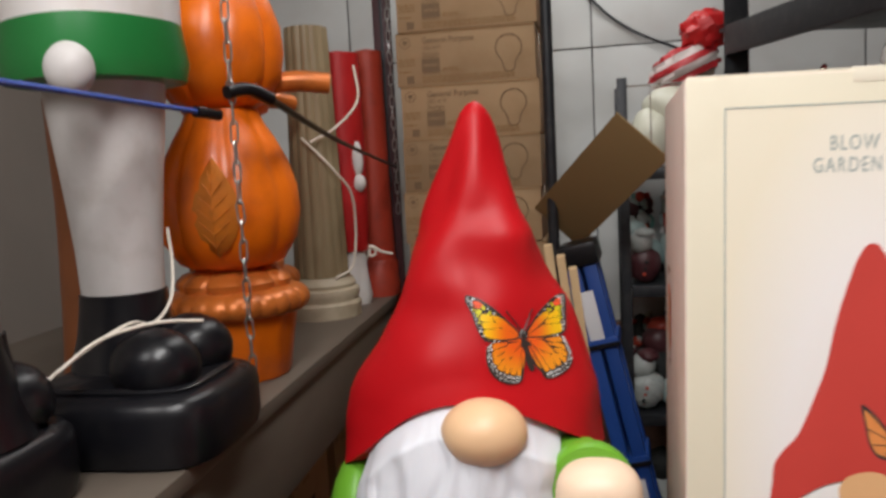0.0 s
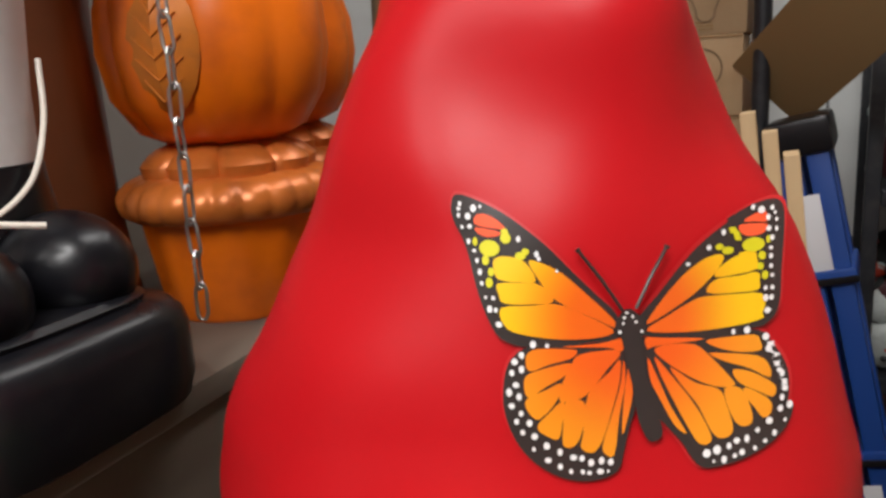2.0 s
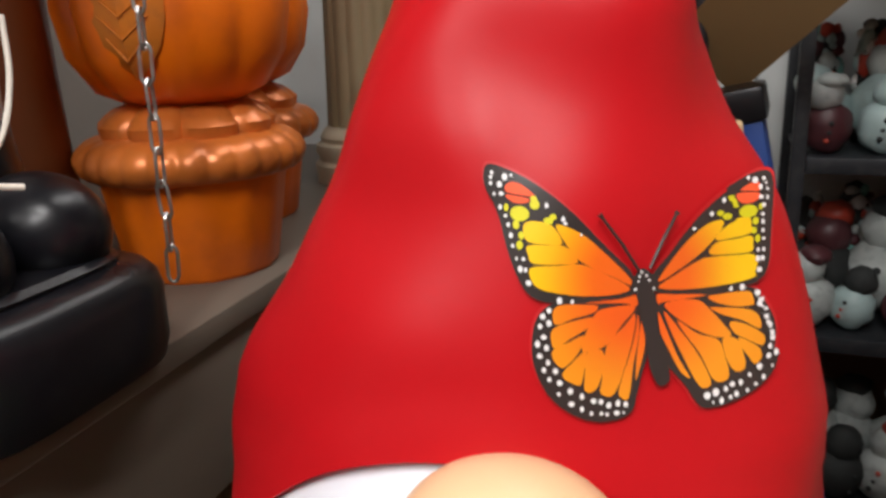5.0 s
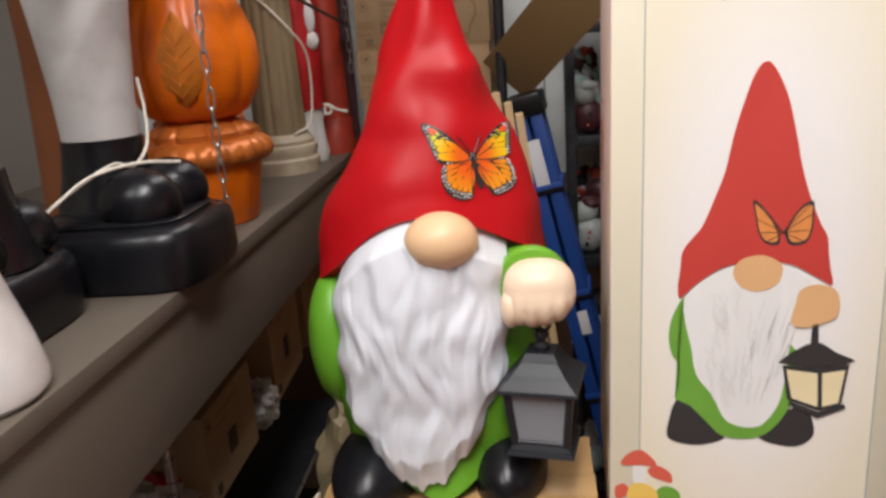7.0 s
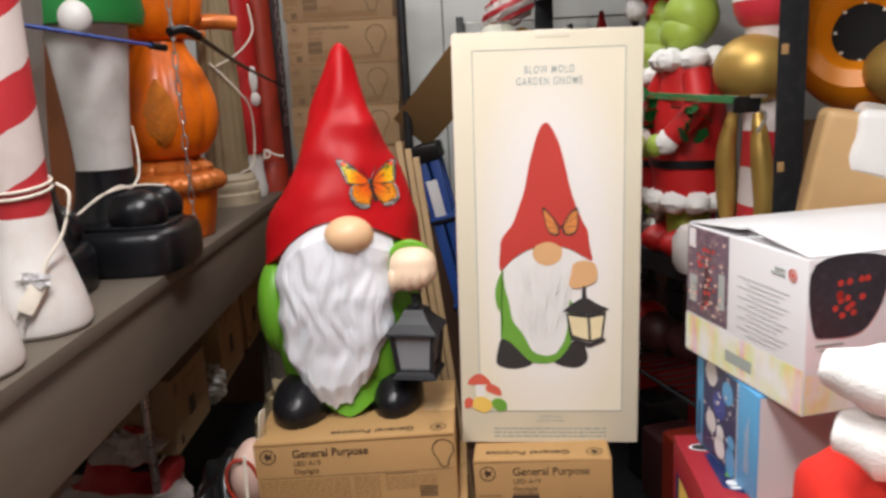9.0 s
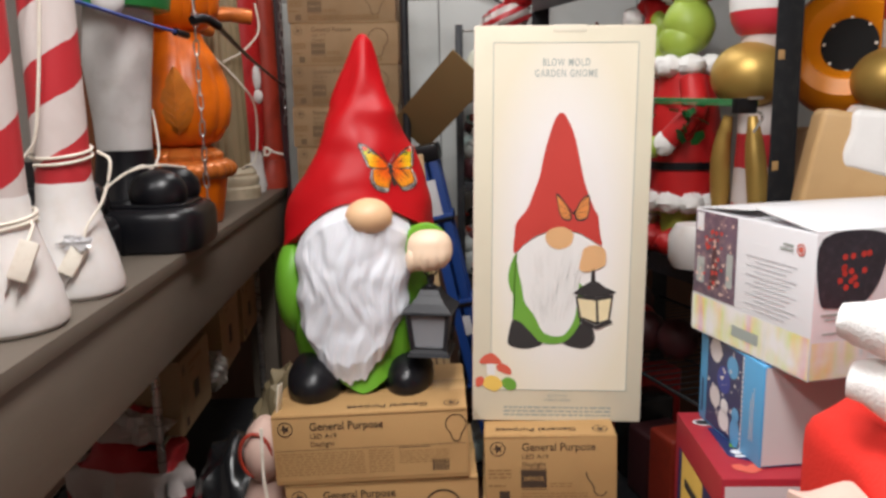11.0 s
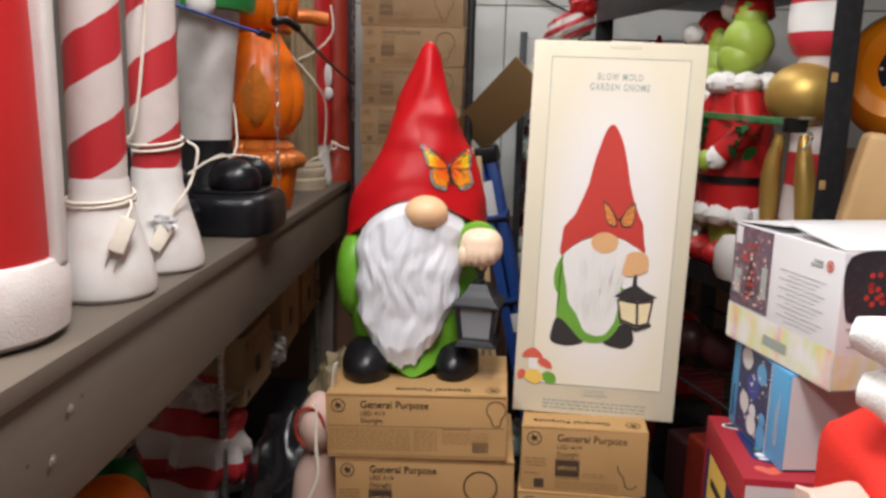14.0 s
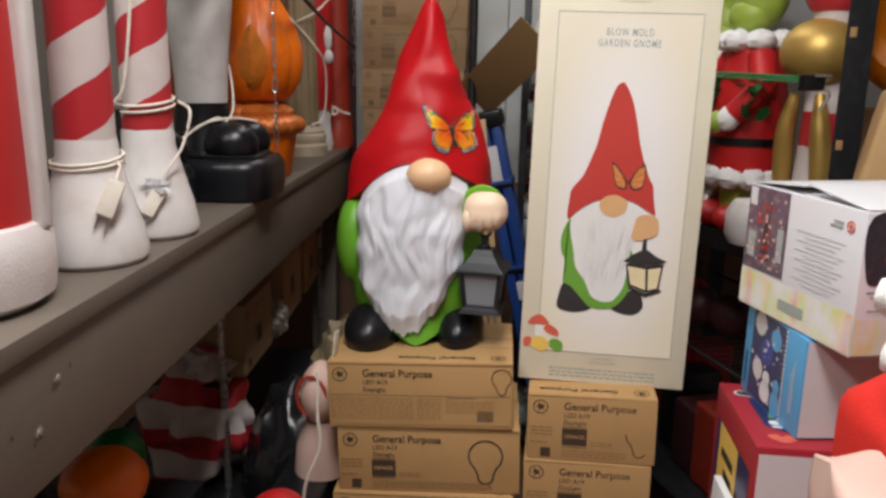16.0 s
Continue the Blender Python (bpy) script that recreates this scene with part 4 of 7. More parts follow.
for x, y, rx, ry in LIME_SPOTS:
    part("lime_spot", hat_print([disc2(x, y, rx, ry, 12)], 0.0028), M_LIMEINK, fly)
tagged(part("spotted_edge", hat_print([disc2(x, y, r * (0.86 + 0.14 * math.sin(k * 2.3)), r * (1.02 + 0.14 * math.cos(k * 1.7)), 10) for k, (x, y, r) in enumerate(FORE_SPOTS_A + HIND_SPOTS_A + FORE_SPOTS_B + HIND_SPOTS_B + HEAD_SPOTS)], 0.0032), M_BWHITE, fly), kind="stuff")
part("body", hat_print([smooth2(BODY_SHAPE, 4)], 0.0029), M_BBLACK, fly)
for pts in ([(-10, -12), (-42, -70), (-77, -120), (-82, -127)], [(10, -15), (33, -70), (58, -120), (61, -126)]):
    part("antenna", tube([on_hat(x, y, 0.004) for x, y in pts], lambda t: 0.0006 + (0.0005 if t > 0.9 else 0), 6), M_BBLACK, fly)


# ---- light bulb cartons ----
CW, CD, CH = 0.333, 0.23, 0.125


def bulb_outline(x, y, h):
    pts = []
    r = h * 0.36
    for i in range(25):
        a = radians(-50 + 280 * i / 24)
        pts.append((x + r * math.cos(a), y + h * 0.14 + r * math.sin(a)))
    pts += [(x - h * 0.17, y - h * 0.28), (x - h * 0.15, y - h * 0.42), (x - h * 0.06, y - h * 0.5), (x + h * 0.06, y - h * 0.5), (x + h * 0.15, y - h * 0.42), (x + h * 0.17, y - h * 0.28)]
    return line2(pts, h * 0.035, True)


def roundel(x, y, r):
    polys = ring2(x, y, r, r * 0.14) + [smooth2([(x + r * 0.72 * math.cos(a) * (1 if k % 2 else 0.38), y + r * 0.72 * math.sin(a) * (1 if k % 2 else 0.38)) for k, a in enumerate(2 * math.pi * i / 10 for i in range(10))], 3)]
    return polys


def fine_print(x0, x1, y0, y1, rows, seed=0):
    rnd = random.Random(seed)
    out = []
    step = (y1 - y0) / rows
    for k in range(rows):
        y = y1 - step * (k + 0.5)
        x = x0
        while x < x1:
            w = rnd.uniform(0.004, 0.014)
            out.append(rect2(x, y - step * 0.22, min(x1, x + w), y + step * 0.22))
            x += w + 0.0025
    return out


def carton(name, m, w, d, face, label, group="light bulb cartons", card=None, ink=None):
    """A sealed carton with its printing. face: 'band', 'pack' or 'plain' printing on the front."""
    card, ink = card or M_CARD, ink or M_INK
    box = thing(name, m, label, "cardboard box", group)
    bm = rbox(0, w, 0, d, 0, CH, 0.0025)
    for v in bm.verts:
        v.co.y += 0.0015 * noise.noise(Vector((v.co.x * 9, v.co.z * 20, w * 7)))
    part("body", bm, card, box)
    part("top_flap", rbox(0.003, w - 0.003, 0.002, d / 2 - 0.0008, CH - 0.001, CH + 0.0012, 0.0006), card, box)
    part("top_flap", rbox(0.003, w - 0.003, d / 2 + 0.0008, d - 0.002, CH - 0.001, CH + 0.0012, 0.0006), card, box)
    part("tape", rbox(-0.0006, w + 0.0006, d / 2 - 0.024, d / 2 + 0.024, CH - 0.045, CH + 0.0018, 0.0004), M_TAPE, box, "strip of clear packing tape")
    part("front_seam", rbox(0.002, w - 0.002, -0.0008, 0.0005, CH - 0.0032, CH - 0.0012, 0.0003), M_INK2, box)
    if face == "plain":
        part("roundel", flat_print(roundel(0.03, CH - 0.024, 0.0135), front), M_INK2, box)
        return box
    part("roundel", flat_print(roundel(0.023, CH - 0.023, 0.0135), front), ink, box, "round dark brown emblem")
    letters("General Purpose", 0.0205, 0.064, CH - 0.0205, ink, box, bold=0.00022, align="LEFT", squash=0.9)
    letters("LED A19", 0.0125, 0.064, CH - 0.0375, ink, box, align="LEFT")
    letters("Daylight", 0.0125, 0.064, CH - 0.0515, ink, box, align="LEFT")
    if face == "band":
        part("bulb_icon", flat_print(bulb_outline(w - 0.02, CH - 0.034, 0.048), front), ink, box)
        part("printed_band", flat_print([rect2(0.004, 0.008, w - 0.004, CH - 0.062)], front, 0.0005), card, box)
        tagged(part("fine_print", flat_print(fine_print(0.005, 0.155, 0.016, CH - 0.066, 9, 1) + fine_print(0.162, 0.205, 0.016, CH - 0.066, 9, 2) + fine_print(0.214, 0.30, 0.03, CH - 0.07, 6, 3), front), M_INK2, box, "faint rows of small print"), kind="stuff")
        part("printed_rule", flat_print([rect2(0.214, CH - 0.066, 0.268, CH - 0.0645)], front), ink, box)
        part("printed_rule", flat_print([rect2(0.004, CH - 0.0625, w - 0.005, CH - 0.0615)], front), ink, box)
        part("barcode", flat_print([rect2(0.27 + 0.0022 * k, 0.015, 0.27 + 0.0022 * k + (0.0013 if k % 3 else 0.0018), 0.035) for k in range(13)], front), ink, box)
    else:
        narrow = w < 0.3
        part("bulb_icon", flat_print(bulb_outline(w - (0.028 if narrow else 0.062), CH * (0.38 if narrow else 0.5), 0.066 if narrow else 0.085), front), ink, box)
        part("pack_panel", flat_print([rect2(0.062, 0.030, 0.106, 0.063)], front), ink, box, "dark printed panel")
        letters("24PACK", 0.0102, 0.084, 0.047, card, box, bold=0.0002, lift=0.0012)
        part("printed_rule", flat_print([rect2(0.062, 0.0648, 0.106, 0.0660)], front), ink, box)
        part("printed_rule", flat_print([rect2(0.062, 0.0262, 0.106, 0.0275)], front), ink, box)
        tagged(part("fine_print", flat_print(fine_print(0.006, 0.045, 0.046, 0.066, 3, 5) + fine_print(0.112, 0.15, 0.03, 0.04, 2, 6) + fine_print(0.062, w - 0.05, 0.006, 0.022, 3, 7) + fine_print(0.006, 0.035, 0.03, 0.038, 1, 8), front), M_INK2, box, "faint rows of small print"), kind="stuff")
        part("square_code", flat_print([rect2(0.024, 0.006, 0.042, 0.024)], front), ink, box, "small dark printed square")
    # the same words on the lid read from behind
    top = lambda x, y, out: Vector((x, y, CH + 0.0013 + out))
    letters("General Purpose", 0.0205, w - 0.066, 0.024, ink, box, pose(w - 0.066, 0.0235, CH + 0.0022, 0, 0, 180), bold=0.00022, align="LEFT")
    part("roundel", flat_print(roundel(w - 0.026, 0.0235, 0.0135), top), ink, box, "round dark brown emblem")
    return box


TILT = 1.9
LEFT_LABEL = "brown light bulb carton in a stack under the gnome"
for k in range(7):
    dx, dy = ((0, 0), (0.017, 0.002), (0.008, -0.004), (0.013, 0.004), (0.004, 0.0), (0.012, 0.003), (0.006, 0.0))[k]
    z = 0.701 - 0.1265 * k if k else 0.7015
    turn = (0.0, 0.6, -0.5, 0.8, 0, 0.5, 0)[k]
    carton("light_bulb_carton", pose(-0.160 + dx, 0.584 + dy, z, 0, -TILT * max(0, 1 - k / 6), 1.2 + turn), CW, CD, "band" if k == 0 else "pack", LEFT_LABEL)
RIGHT_LABEL = "brown light bulb carton in a stack under the tall white box"
for k in range(6):
    dx = (0, -0.003, 0.006, 0.0, 0.004, 0)[k]
    carton("light_bulb_carton", pose(0.200 + dx, 0.602 + dx, 0.655 - 0.1265 * k, 0, -1.2 * max(0, 1 - k / 5), -2.5 + k * 0.4), 0.226, 0.33, "pack", RIGHT_LABEL)
solo("wooden_pallet_board", rbox(0.17, 0.46, 0.56, 0.96, FLOOR_Z, 0.0215, 0.004), M_WOOD, "rough pine board under the carton stack", "board")
flap = solo("loose_cardboard_flap", rbox(-0.001, 0.001, 0, 0.022, 0, 0.048, 0.0004), M_CREAM2, "thin pale torn flap standing up from the carton", "cardboard flap", m=pose(-0.157, 0.60, 0.8285, -6, 4, -8))

# ---- tall gnome box ----
BW, BD, BH = 0.298, 0.30, 0.683
gbox = thing("gnome_box", pose(0.179, 0.664, 0.7845, -0.8, 0.9, -1.5), "tall cream printed box with a garden gnome picture", "box")
bm = rbox(0, BW, 0, BD, 0, BH, 0.0025)
part("carton", bm, M_SIDE, gbox, "plain pinkish beige carton sides")
part("front_sheet", rbox(0.0015, BW - 0.0015, -0.0007, 0.001, 0.0015, BH - 0.0015, 0.0003), M_CREAM, gbox, "cream printed front")
part("top_flap", rbox(0.002, BW - 0.002, 0.001, BD / 2, BH - 0.0005, BH + 0.0015, 0.0006), M_CREAM, gbox)
part("top_flap", rbox(0.002, BW - 0.002, BD / 2 + 0.001, BD - 0.001, BH - 0.0005, BH + 0.0015, 0.0006), M_CREAM, gbox)
part("tape", rbox(0.13, 0.185, -0.0012, 0.05, BH - 0.010, BH + 0.0022, 0.0004), M_CREAM2, gbox, "short strip of clear tape")
IN = (0.0325, 0.0585, 0.2700, 0.6565)
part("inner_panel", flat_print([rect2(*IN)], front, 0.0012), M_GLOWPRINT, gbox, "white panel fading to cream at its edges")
part("panel_rule", flat_print(line2([(IN[0], IN[1]), (IN[2], IN[1]), (IN[2], IN[3]), (IN[0], IN[3])], 0.0012, True), front, 0.0016), M_PTEXT, gbox)
letters("BLOW MOLD", 0.0172, 0.1525, 0.6243, M_PTEXT, gbox, bold=0.00015, lift=0.0014, squash=0.66, spacing=1.22)
letters("GARDEN GNOME", 0.0172, 0.1525, 0.6065, M_PTEXT, gbox, bold=0.00015, lift=0.0014, squash=0.66, spacing=1.22)
letters("BLOW MOLD", 0.0066, 0.1505, 0.0480, M_PTEXT, gbox, lift=0.0014, squash=0.8, spacing=1.15)
letters("GARDEN GNOME", 0.0066, 0.1505, 0.0400, M_PTEXT, gbox, lift=0.0014, squash=0.8, spacing=1.15)
tagged(part("fine_print", flat_print(fine_print(0.056, 0.245, 0.0085, 0.0295, 3, 4), front, 0.0012), M_PTEXT, gbox, "rows of tiny grey print"), kind="stuff")
part("printed_shoe", flat_print([smooth2([(0.0705, 0.1873), (0.0849, 0.1905), (0.1023, 0.1722), (0.1227, 0.1458), (0.0997, 0.1349), (0.0765, 0.1359), (0.0619, 0.1438), (0.0636, 0.1656)])], front, 0.0020), M_PBLACK, gbox)
part("printed_shoe", flat_print([smooth2([(0.1794, 0.1761), (0.2020, 0.1825), (0.2109, 0.1673), (0.2125, 0.1489), (0.1975, 0.1363), (0.1746, 0.1378), (0.1572, 0.1463), (0.1684, 0.1576)])], front, 0.0020), M_PBLACK, gbox)
part("printed_coat", flat_print([smooth2([(0.0757, 0.3048), (0.0645, 0.2840), (0.0611, 0.2601), (0.0657, 0.2391), (0.0732, 0.2301), (0.0733, 0.2057), (0.0693, 0.1904), (0.0849, 0.1813), (0.1024, 0.1630), (0.1198, 0.1464), (0.1458, 0.1436), (0.1657, 0.1513), (0.1823, 0.1731), (0.1902, 0.2006), (0.1833, 0.2547), (0.0815, 0.2841)])], front, 0.0023), M_PGREEN, gbox)
part("printed_beard", flat_print([smooth2([(0.0785, 0.3078), (0.0981, 0.3254), (0.1259, 0.3370), (0.1703, 0.3370), (0.1926, 0.3283), (0.2013, 0.3137), (0.1909, 0.2844), (0.1833, 0.2547), (0.1812, 0.2248), (0.1763, 0.1883), (0.1626, 0.1637), (0.1484, 0.1573), (0.1312, 0.1602), (0.1195, 0.1693), (0.1078, 0.1938), (0.0904, 0.2180), (0.0845, 0.2482), (0.0770, 0.2811)])], front, 0.0026), M_PGREY, gbox)
rnd = random.Random(21)
for k in range(46):
    x, y = rnd.uniform(0.090, 0.186), rnd.uniform(0.215, 0.315)
    x += (0.140 - x) * max(0, (0.25 - y) * 8)
    d = (x - 0.140) * 0.12
    part("printed_lock", flat_print(line2(smooth2([(x, y), (x - d + 0.002, y - 0.010), (x - d - 0.002, y - 0.022), (x - 2 * d, y - rnd.uniform(0.028, 0.040))], 3, False), 0.0009), front, 0.0030), M_PLOCK, gbox)
part("printed_hat", flat_print([smooth2([(0.1462, 0.5427), (0.1515, 0.5404), (0.1609, 0.5246), (0.1694, 0.5028), (0.1783, 0.4670), (0.1844, 0.4392), (0.1932, 0.4111), (0.2049, 0.3828), (0.2124, 0.3685), (0.2154, 0.3427), (0.2204, 0.3195), (0.2093, 0.3242), (0.1925, 0.3341), (0.1785, 0.3410), (0.1535, 0.3451), (0.1314, 0.3428), (0.1120, 0.3370), (0.0925, 0.3242), (0.0785, 0.3107), (0.0712, 0.3048), (0.0689, 0.3166), (0.0711, 0.3371), (0.0727, 0.3545), (0.0810, 0.3678), (0.0910, 0.3804), (0.1002, 0.4032), (0.1125, 0.4398), (0.1186, 0.4732), (0.1264, 0.5033), (0.1341, 0.5277), (0.1408, 0.5400)], 3)], front, 0.0029), M_PRED, gbox)
part("printed_nose", flat_print([smooth2([(0.1242, 0.3370), (0.1324, 0.3469), (0.1507, 0.3509), (0.1674, 0.3439), (0.1715, 0.3341), (0.1662, 0.3195), (0.1486, 0.3119), (0.1329, 0.3166), (0.1249, 0.3265)])], front, 0.0032), M_PSKIN, gbox)
part("printed_fist", flat_print([smooth2([(0.1861, 0.2991), (0.1902, 0.3137), (0.2067, 0.3195), (0.2234, 0.3137), (0.2282, 0.2992), (0.2259, 0.2845), (0.2134, 0.2774), (0.1940, 0.2726), (0.1827, 0.2785)])], front, 0.0032), M_PSKIN, gbox)
part("printed_lantern", flat_print([[(0.2001, 0.2548), (0.2140, 0.2561), (0.2282, 0.2460), (0.2480, 0.2372), (0.2343, 0.2311), (0.2036, 0.2279), (0.1725, 0.2337), (0.1835, 0.2440)], [(0.1771, 0.2308), (0.2120, 0.2280), (0.2426, 0.2324), (0.2374, 0.1859), (0.2151, 0.1796), (0.1836, 0.1915)], [(0.1849, 0.1854), (0.2153, 0.1704), (0.2426, 0.1829), (0.2402, 0.1878), (0.2151, 0.1778), (0.1859, 0.1897)], [(0.2039, 0.2774), (0.2095, 0.2774), (0.2112, 0.2549), (0.2029, 0.2548)]], front, 0.0032), M_PBLACK, gbox)
part("printed_pane", flat_print([[(0.1811, 0.2260), (0.2122, 0.2220), (0.2144, 0.1838), (0.1881, 0.1933)], [(0.2167, 0.2220), (0.2389, 0.2264), (0.2345, 0.1889), (0.2189, 0.1839)]], front, 0.0035), M_PPANE, gbox)
WING_L, WING_R = [(0.1403, 0.4075), (0.1526, 0.3972), (0.1628, 0.3801), (0.1669, 0.3687), (0.1643, 0.3618), (0.1532, 0.3641), (0.1464, 0.3745), (0.1434, 0.3887)], [(0.1961, 0.4055), (0.1854, 0.3999), (0.1748, 0.3829), (0.1723, 0.3715), (0.1780, 0.3617), (0.1917, 0.3640), (0.1969, 0.3771), (0.1975, 0.3942)]


def about(poly, k):
    cx, cy = sum(p[0] for p in poly) / len(poly), sum(p[1] for p in poly) / len(poly)
    return [(cx + (x - cx) * k, cy + (y - cy) * k) for x, y in poly]


for wing in (WING_L, WING_R):
    part("printed_wing", flat_print([smooth2(about(wing, 1.03))], front, 0.0032), M_PBLACK, gbox)
    part("printed_wing_patch", flat_print([smooth2(about(wing, 0.86))], front, 0.0035), M_PORANGE, gbox)
    for tip in wing[:2] + wing[5:]:
        part("printed_vein", flat_print(line2([(0.1696, 0.3745), tip], 0.0007), front, 0.0039), M_PBLACK, gbox)

part("printed_toadstool", flat_print([smooth2([(0.0125, 0.1073), (0.0186, 0.1197), (0.0329, 0.1259), (0.045, 0.1176), (0.0504, 0.1073), (0.032, 0.1063)])], front, 0.0020), M_PRED2, gbox)
part("printed_toadstool", flat_print([smooth2([(0.0419, 0.1021), (0.0514, 0.1073), (0.0655, 0.099), (0.0681, 0.0867), (0.0563, 0.0887), (0.0453, 0.0939)])], front, 0.0020), M_PRED2, gbox)
part("printed_flower", flat_print([smooth2([(0.0235, 0.0815), (0.037, 0.0846), (0.0501, 0.0763), (0.0526, 0.066), (0.0414, 0.0557), (0.0316, 0.0578), (0.0195, 0.066)])], front, 0.0023), M_PYEL, gbox)
part("printed_stem", flat_print([smooth2([(0.0261, 0.1073), (0.0378, 0.1073), (0.0391, 0.0815), (0.0274, 0.0815)])], front, 0.0018), M_PGREY, gbox)
part("printed_leaf", flat_print([smooth2([(0.0504, 0.0712), (0.0596, 0.0815), (0.0745, 0.0763), (0.0771, 0.0619), (0.0637, 0.0578)])], front, 0.0021), M_PGREEN, gbox)
part("printed_leaf", flat_print([smooth2([(0.0062, 0.0784), (0.0157, 0.0825), (0.022, 0.0743), (0.0166, 0.066), (0.0069, 0.064)])], front, 0.0020), M_PRED2, gbox)
lside = lambda x, y, out: Vector((-out, x, y))
part("side_picture", flat_print([smooth2([(0.20, 0.47), (0.235, 0.475), (0.24, 0.44), (0.232, 0.41), (0.205, 0.405), (0.198, 0.43)])], lside, 0.0008), M_BORANGE, gbox, "small orange picture on the side")
for k in range(4):
    part("side_print", flat_print([rect2(0.204 + 0.009 * k, 0.412, 0.208 + 0.009 * k, 0.468 - 0.006 * (k % 2))], lside, 0.0012), M_PSKIN, gbox)
part("side_print", flat_print([rect2(0.20, 0.49, 0.235, 0.497)], lside, 0.0008), M_TAPE, gbox)
part("side_print", flat_print([rect2(0.21, 0.385, 0.225, 0.392)], lside, 0.0008), M_TAPE, gbox)

# ---- figures on the wooden shelf ----
def stripe_material(name, pitch, lean):
    """Slanting red and white bands round a pole, painted on white plastic."""
    m = mat(name, (0.62, 0.545, 0.52), 0.45, var=0.08, scale=9, bump=0.08, dirt=(0.50, 0.40, 0.36), dirt_amount=0.3)
    nt = m.node_tree
    n, l = nt.nodes, nt.links
    b = n["Principled BSDF"]
    base = b.inputs["Base Color"].links[0].from_socket
    tc = n.new("ShaderNodeTexCoord")
    sep = n.new("ShaderNodeSeparateXYZ")
    l.new(tc.outputs["Object"], sep.inputs[0])
    ang = n.new("ShaderNodeMath")
    ang.operation = "ARCTAN2"
    l.new(sep.outputs["Y"], ang.inputs[0])
    l.new(sep.outputs["X"], ang.inputs[1])
    am = n.new("ShaderNodeMath")
    am.operation = "MULTIPLY_ADD"
    am.inputs[1].default_value = lean / (2 * math.pi)
    l.new(ang.outputs[0], am.inputs[0])
    zm = n.new("ShaderNodeMath")
    zm.operation = "DIVIDE"
    zm.inputs[1].default_value = pitch
    l.new(sep.outputs["Z"], zm.inputs[0])
    l.new(zm.outputs[0], am.inputs[2])
    wob = n.new("ShaderNodeTexNoise")
    wob.inputs["Scale"].default_value = 18
    l.new(tc.outputs["Object"], wob.inputs["Vector"])
    add = n.new("ShaderNodeMath")
    add.operation = "MULTIPLY_ADD"
    add.inputs[1].default_value = 0.10
    l.new(wob.outputs["Fac"], add.inputs[0])
    l.new(am.outputs[0], add.inputs[2])
    fr = n.new("ShaderNodeMath")
    fr.operation = "FRACT"
    l.new(add.outputs[0], fr.inputs[0])
    gt = n.new("ShaderNodeMath")
    gt.operation = "GREATER_THAN"
    gt.inputs[1].default_value = 0.53
    l.new(fr.outputs[0], gt.inputs[0])
    mx = n.new("ShaderNodeMix")
    mx.data_type = "RGBA"
    mx.inputs["B"].default_value = (0.46, 0.024, 0.032, 1)
    l.new(gt.outputs[0], mx.inputs["Factor"])
    l.new(base, mx.inputs["A"])
    l.new(mx.outputs["Result"], b.inputs["Base Color"])
    return m


M_CANDY = stripe_material("candy_cane_stripes", 0.135, -1.0)


def candy_cane(m, label):
    ob = thing("candy_cane", m, label, "candy cane", "candy canes on the shelf")
    part("foot", lathe([(0.0, 0.0), (0.061, 0.0), (0.0685, 0.007), (0.070, 0.017), (0.063, 0.052), (0.048, 0.105), (0.0392, 0.140), (0.0388, 0.156), (0.0375, 0.164), (0.0, 0.166)], 48, lambda a, z, r: r * (1 + 0.012 * math.sin(3 * a + 1)), close=False), M_WHITE, ob, "white flared foot")
    part("pole", lathe([(0.0, 0.160)] + [(0.0372 - 0.0002 * k, 0.161 + 0.06 * k) for k in range(13)], 40, close=False), M_CANDY, ob, "red and white slanting stripes")
    part("crook", tube(spline([(0, 0, 0.87), (0.0, 0.01, 0.95), (0.0, 0.07, 1.02), (0, 0.15, 1.0), (0, 0.17, 0.93)], 6), 0.036, 24), M_CANDY, ob, "striped crook")
    return ob


CANE1 = candy_cane(on_shelf(0.270, 0.067, 20), "red and white striped candy cane with a white foot")
CANE2 = candy_cane(on_shelf(0.452, 0.061, 75), "red and white striped candy cane with a white foot")


def cable(pts, r, label, name="cable", material=None, steps=8):
    return solo(name, tube(spline(pts, steps), r, 8), material or M_WIRE, label, "cable")


def wrap(c, r, z, turns, drop, phase=0.0):
    """Points of a cord wound round a pole."""
    out = []
    for i in range(int(turns * 14) + 1):
        a = phase + 2 * math.pi * i / 14
        out.append((c.x + r * math.cos(a), c.y + r * math.sin(a), z + drop * i / 14 + 0.006 * math.sin(a * 1.0)))
    return out


def plug(m, label):
    ob = thing("power_plug", m, label, "plug")
    part("body", rbox(-0.011, 0.011, -0.008, 0.008, -0.024, 0.024, 0.003), M_WIRE, ob)
    for sx in (-0.006, 0.006):
        part("prong", rbox(sx - 0.0006, sx + 0.0006, -0.003, 0.003, -0.042, -0.023, 0.0003), M_STEEL, ob, "thin metal prong")
    return ob


c1, c2 = CANE1.matrix_world.translation, CANE2.matrix_world.translation
solo("cable", tube(wrap(c1, 0.045, SHELF_Z + 0.128, 2.2, 0.006, 0.4) + [(c1.x + 0.055, c1.y - 0.02, SHELF_Z + 0.13), (c1.x + 0.056, c1.y - 0.035, SHELF_Z + 0.115)], 0.0022, 8), M_WIRE, "white cord wound round a candy cane foot", "cable")
plug(pose(c1.x + 0.050, c1.y - 0.040, SHELF_Z + 0.092, -14, 22, 20), "white power plug hanging on the candy cane foot")
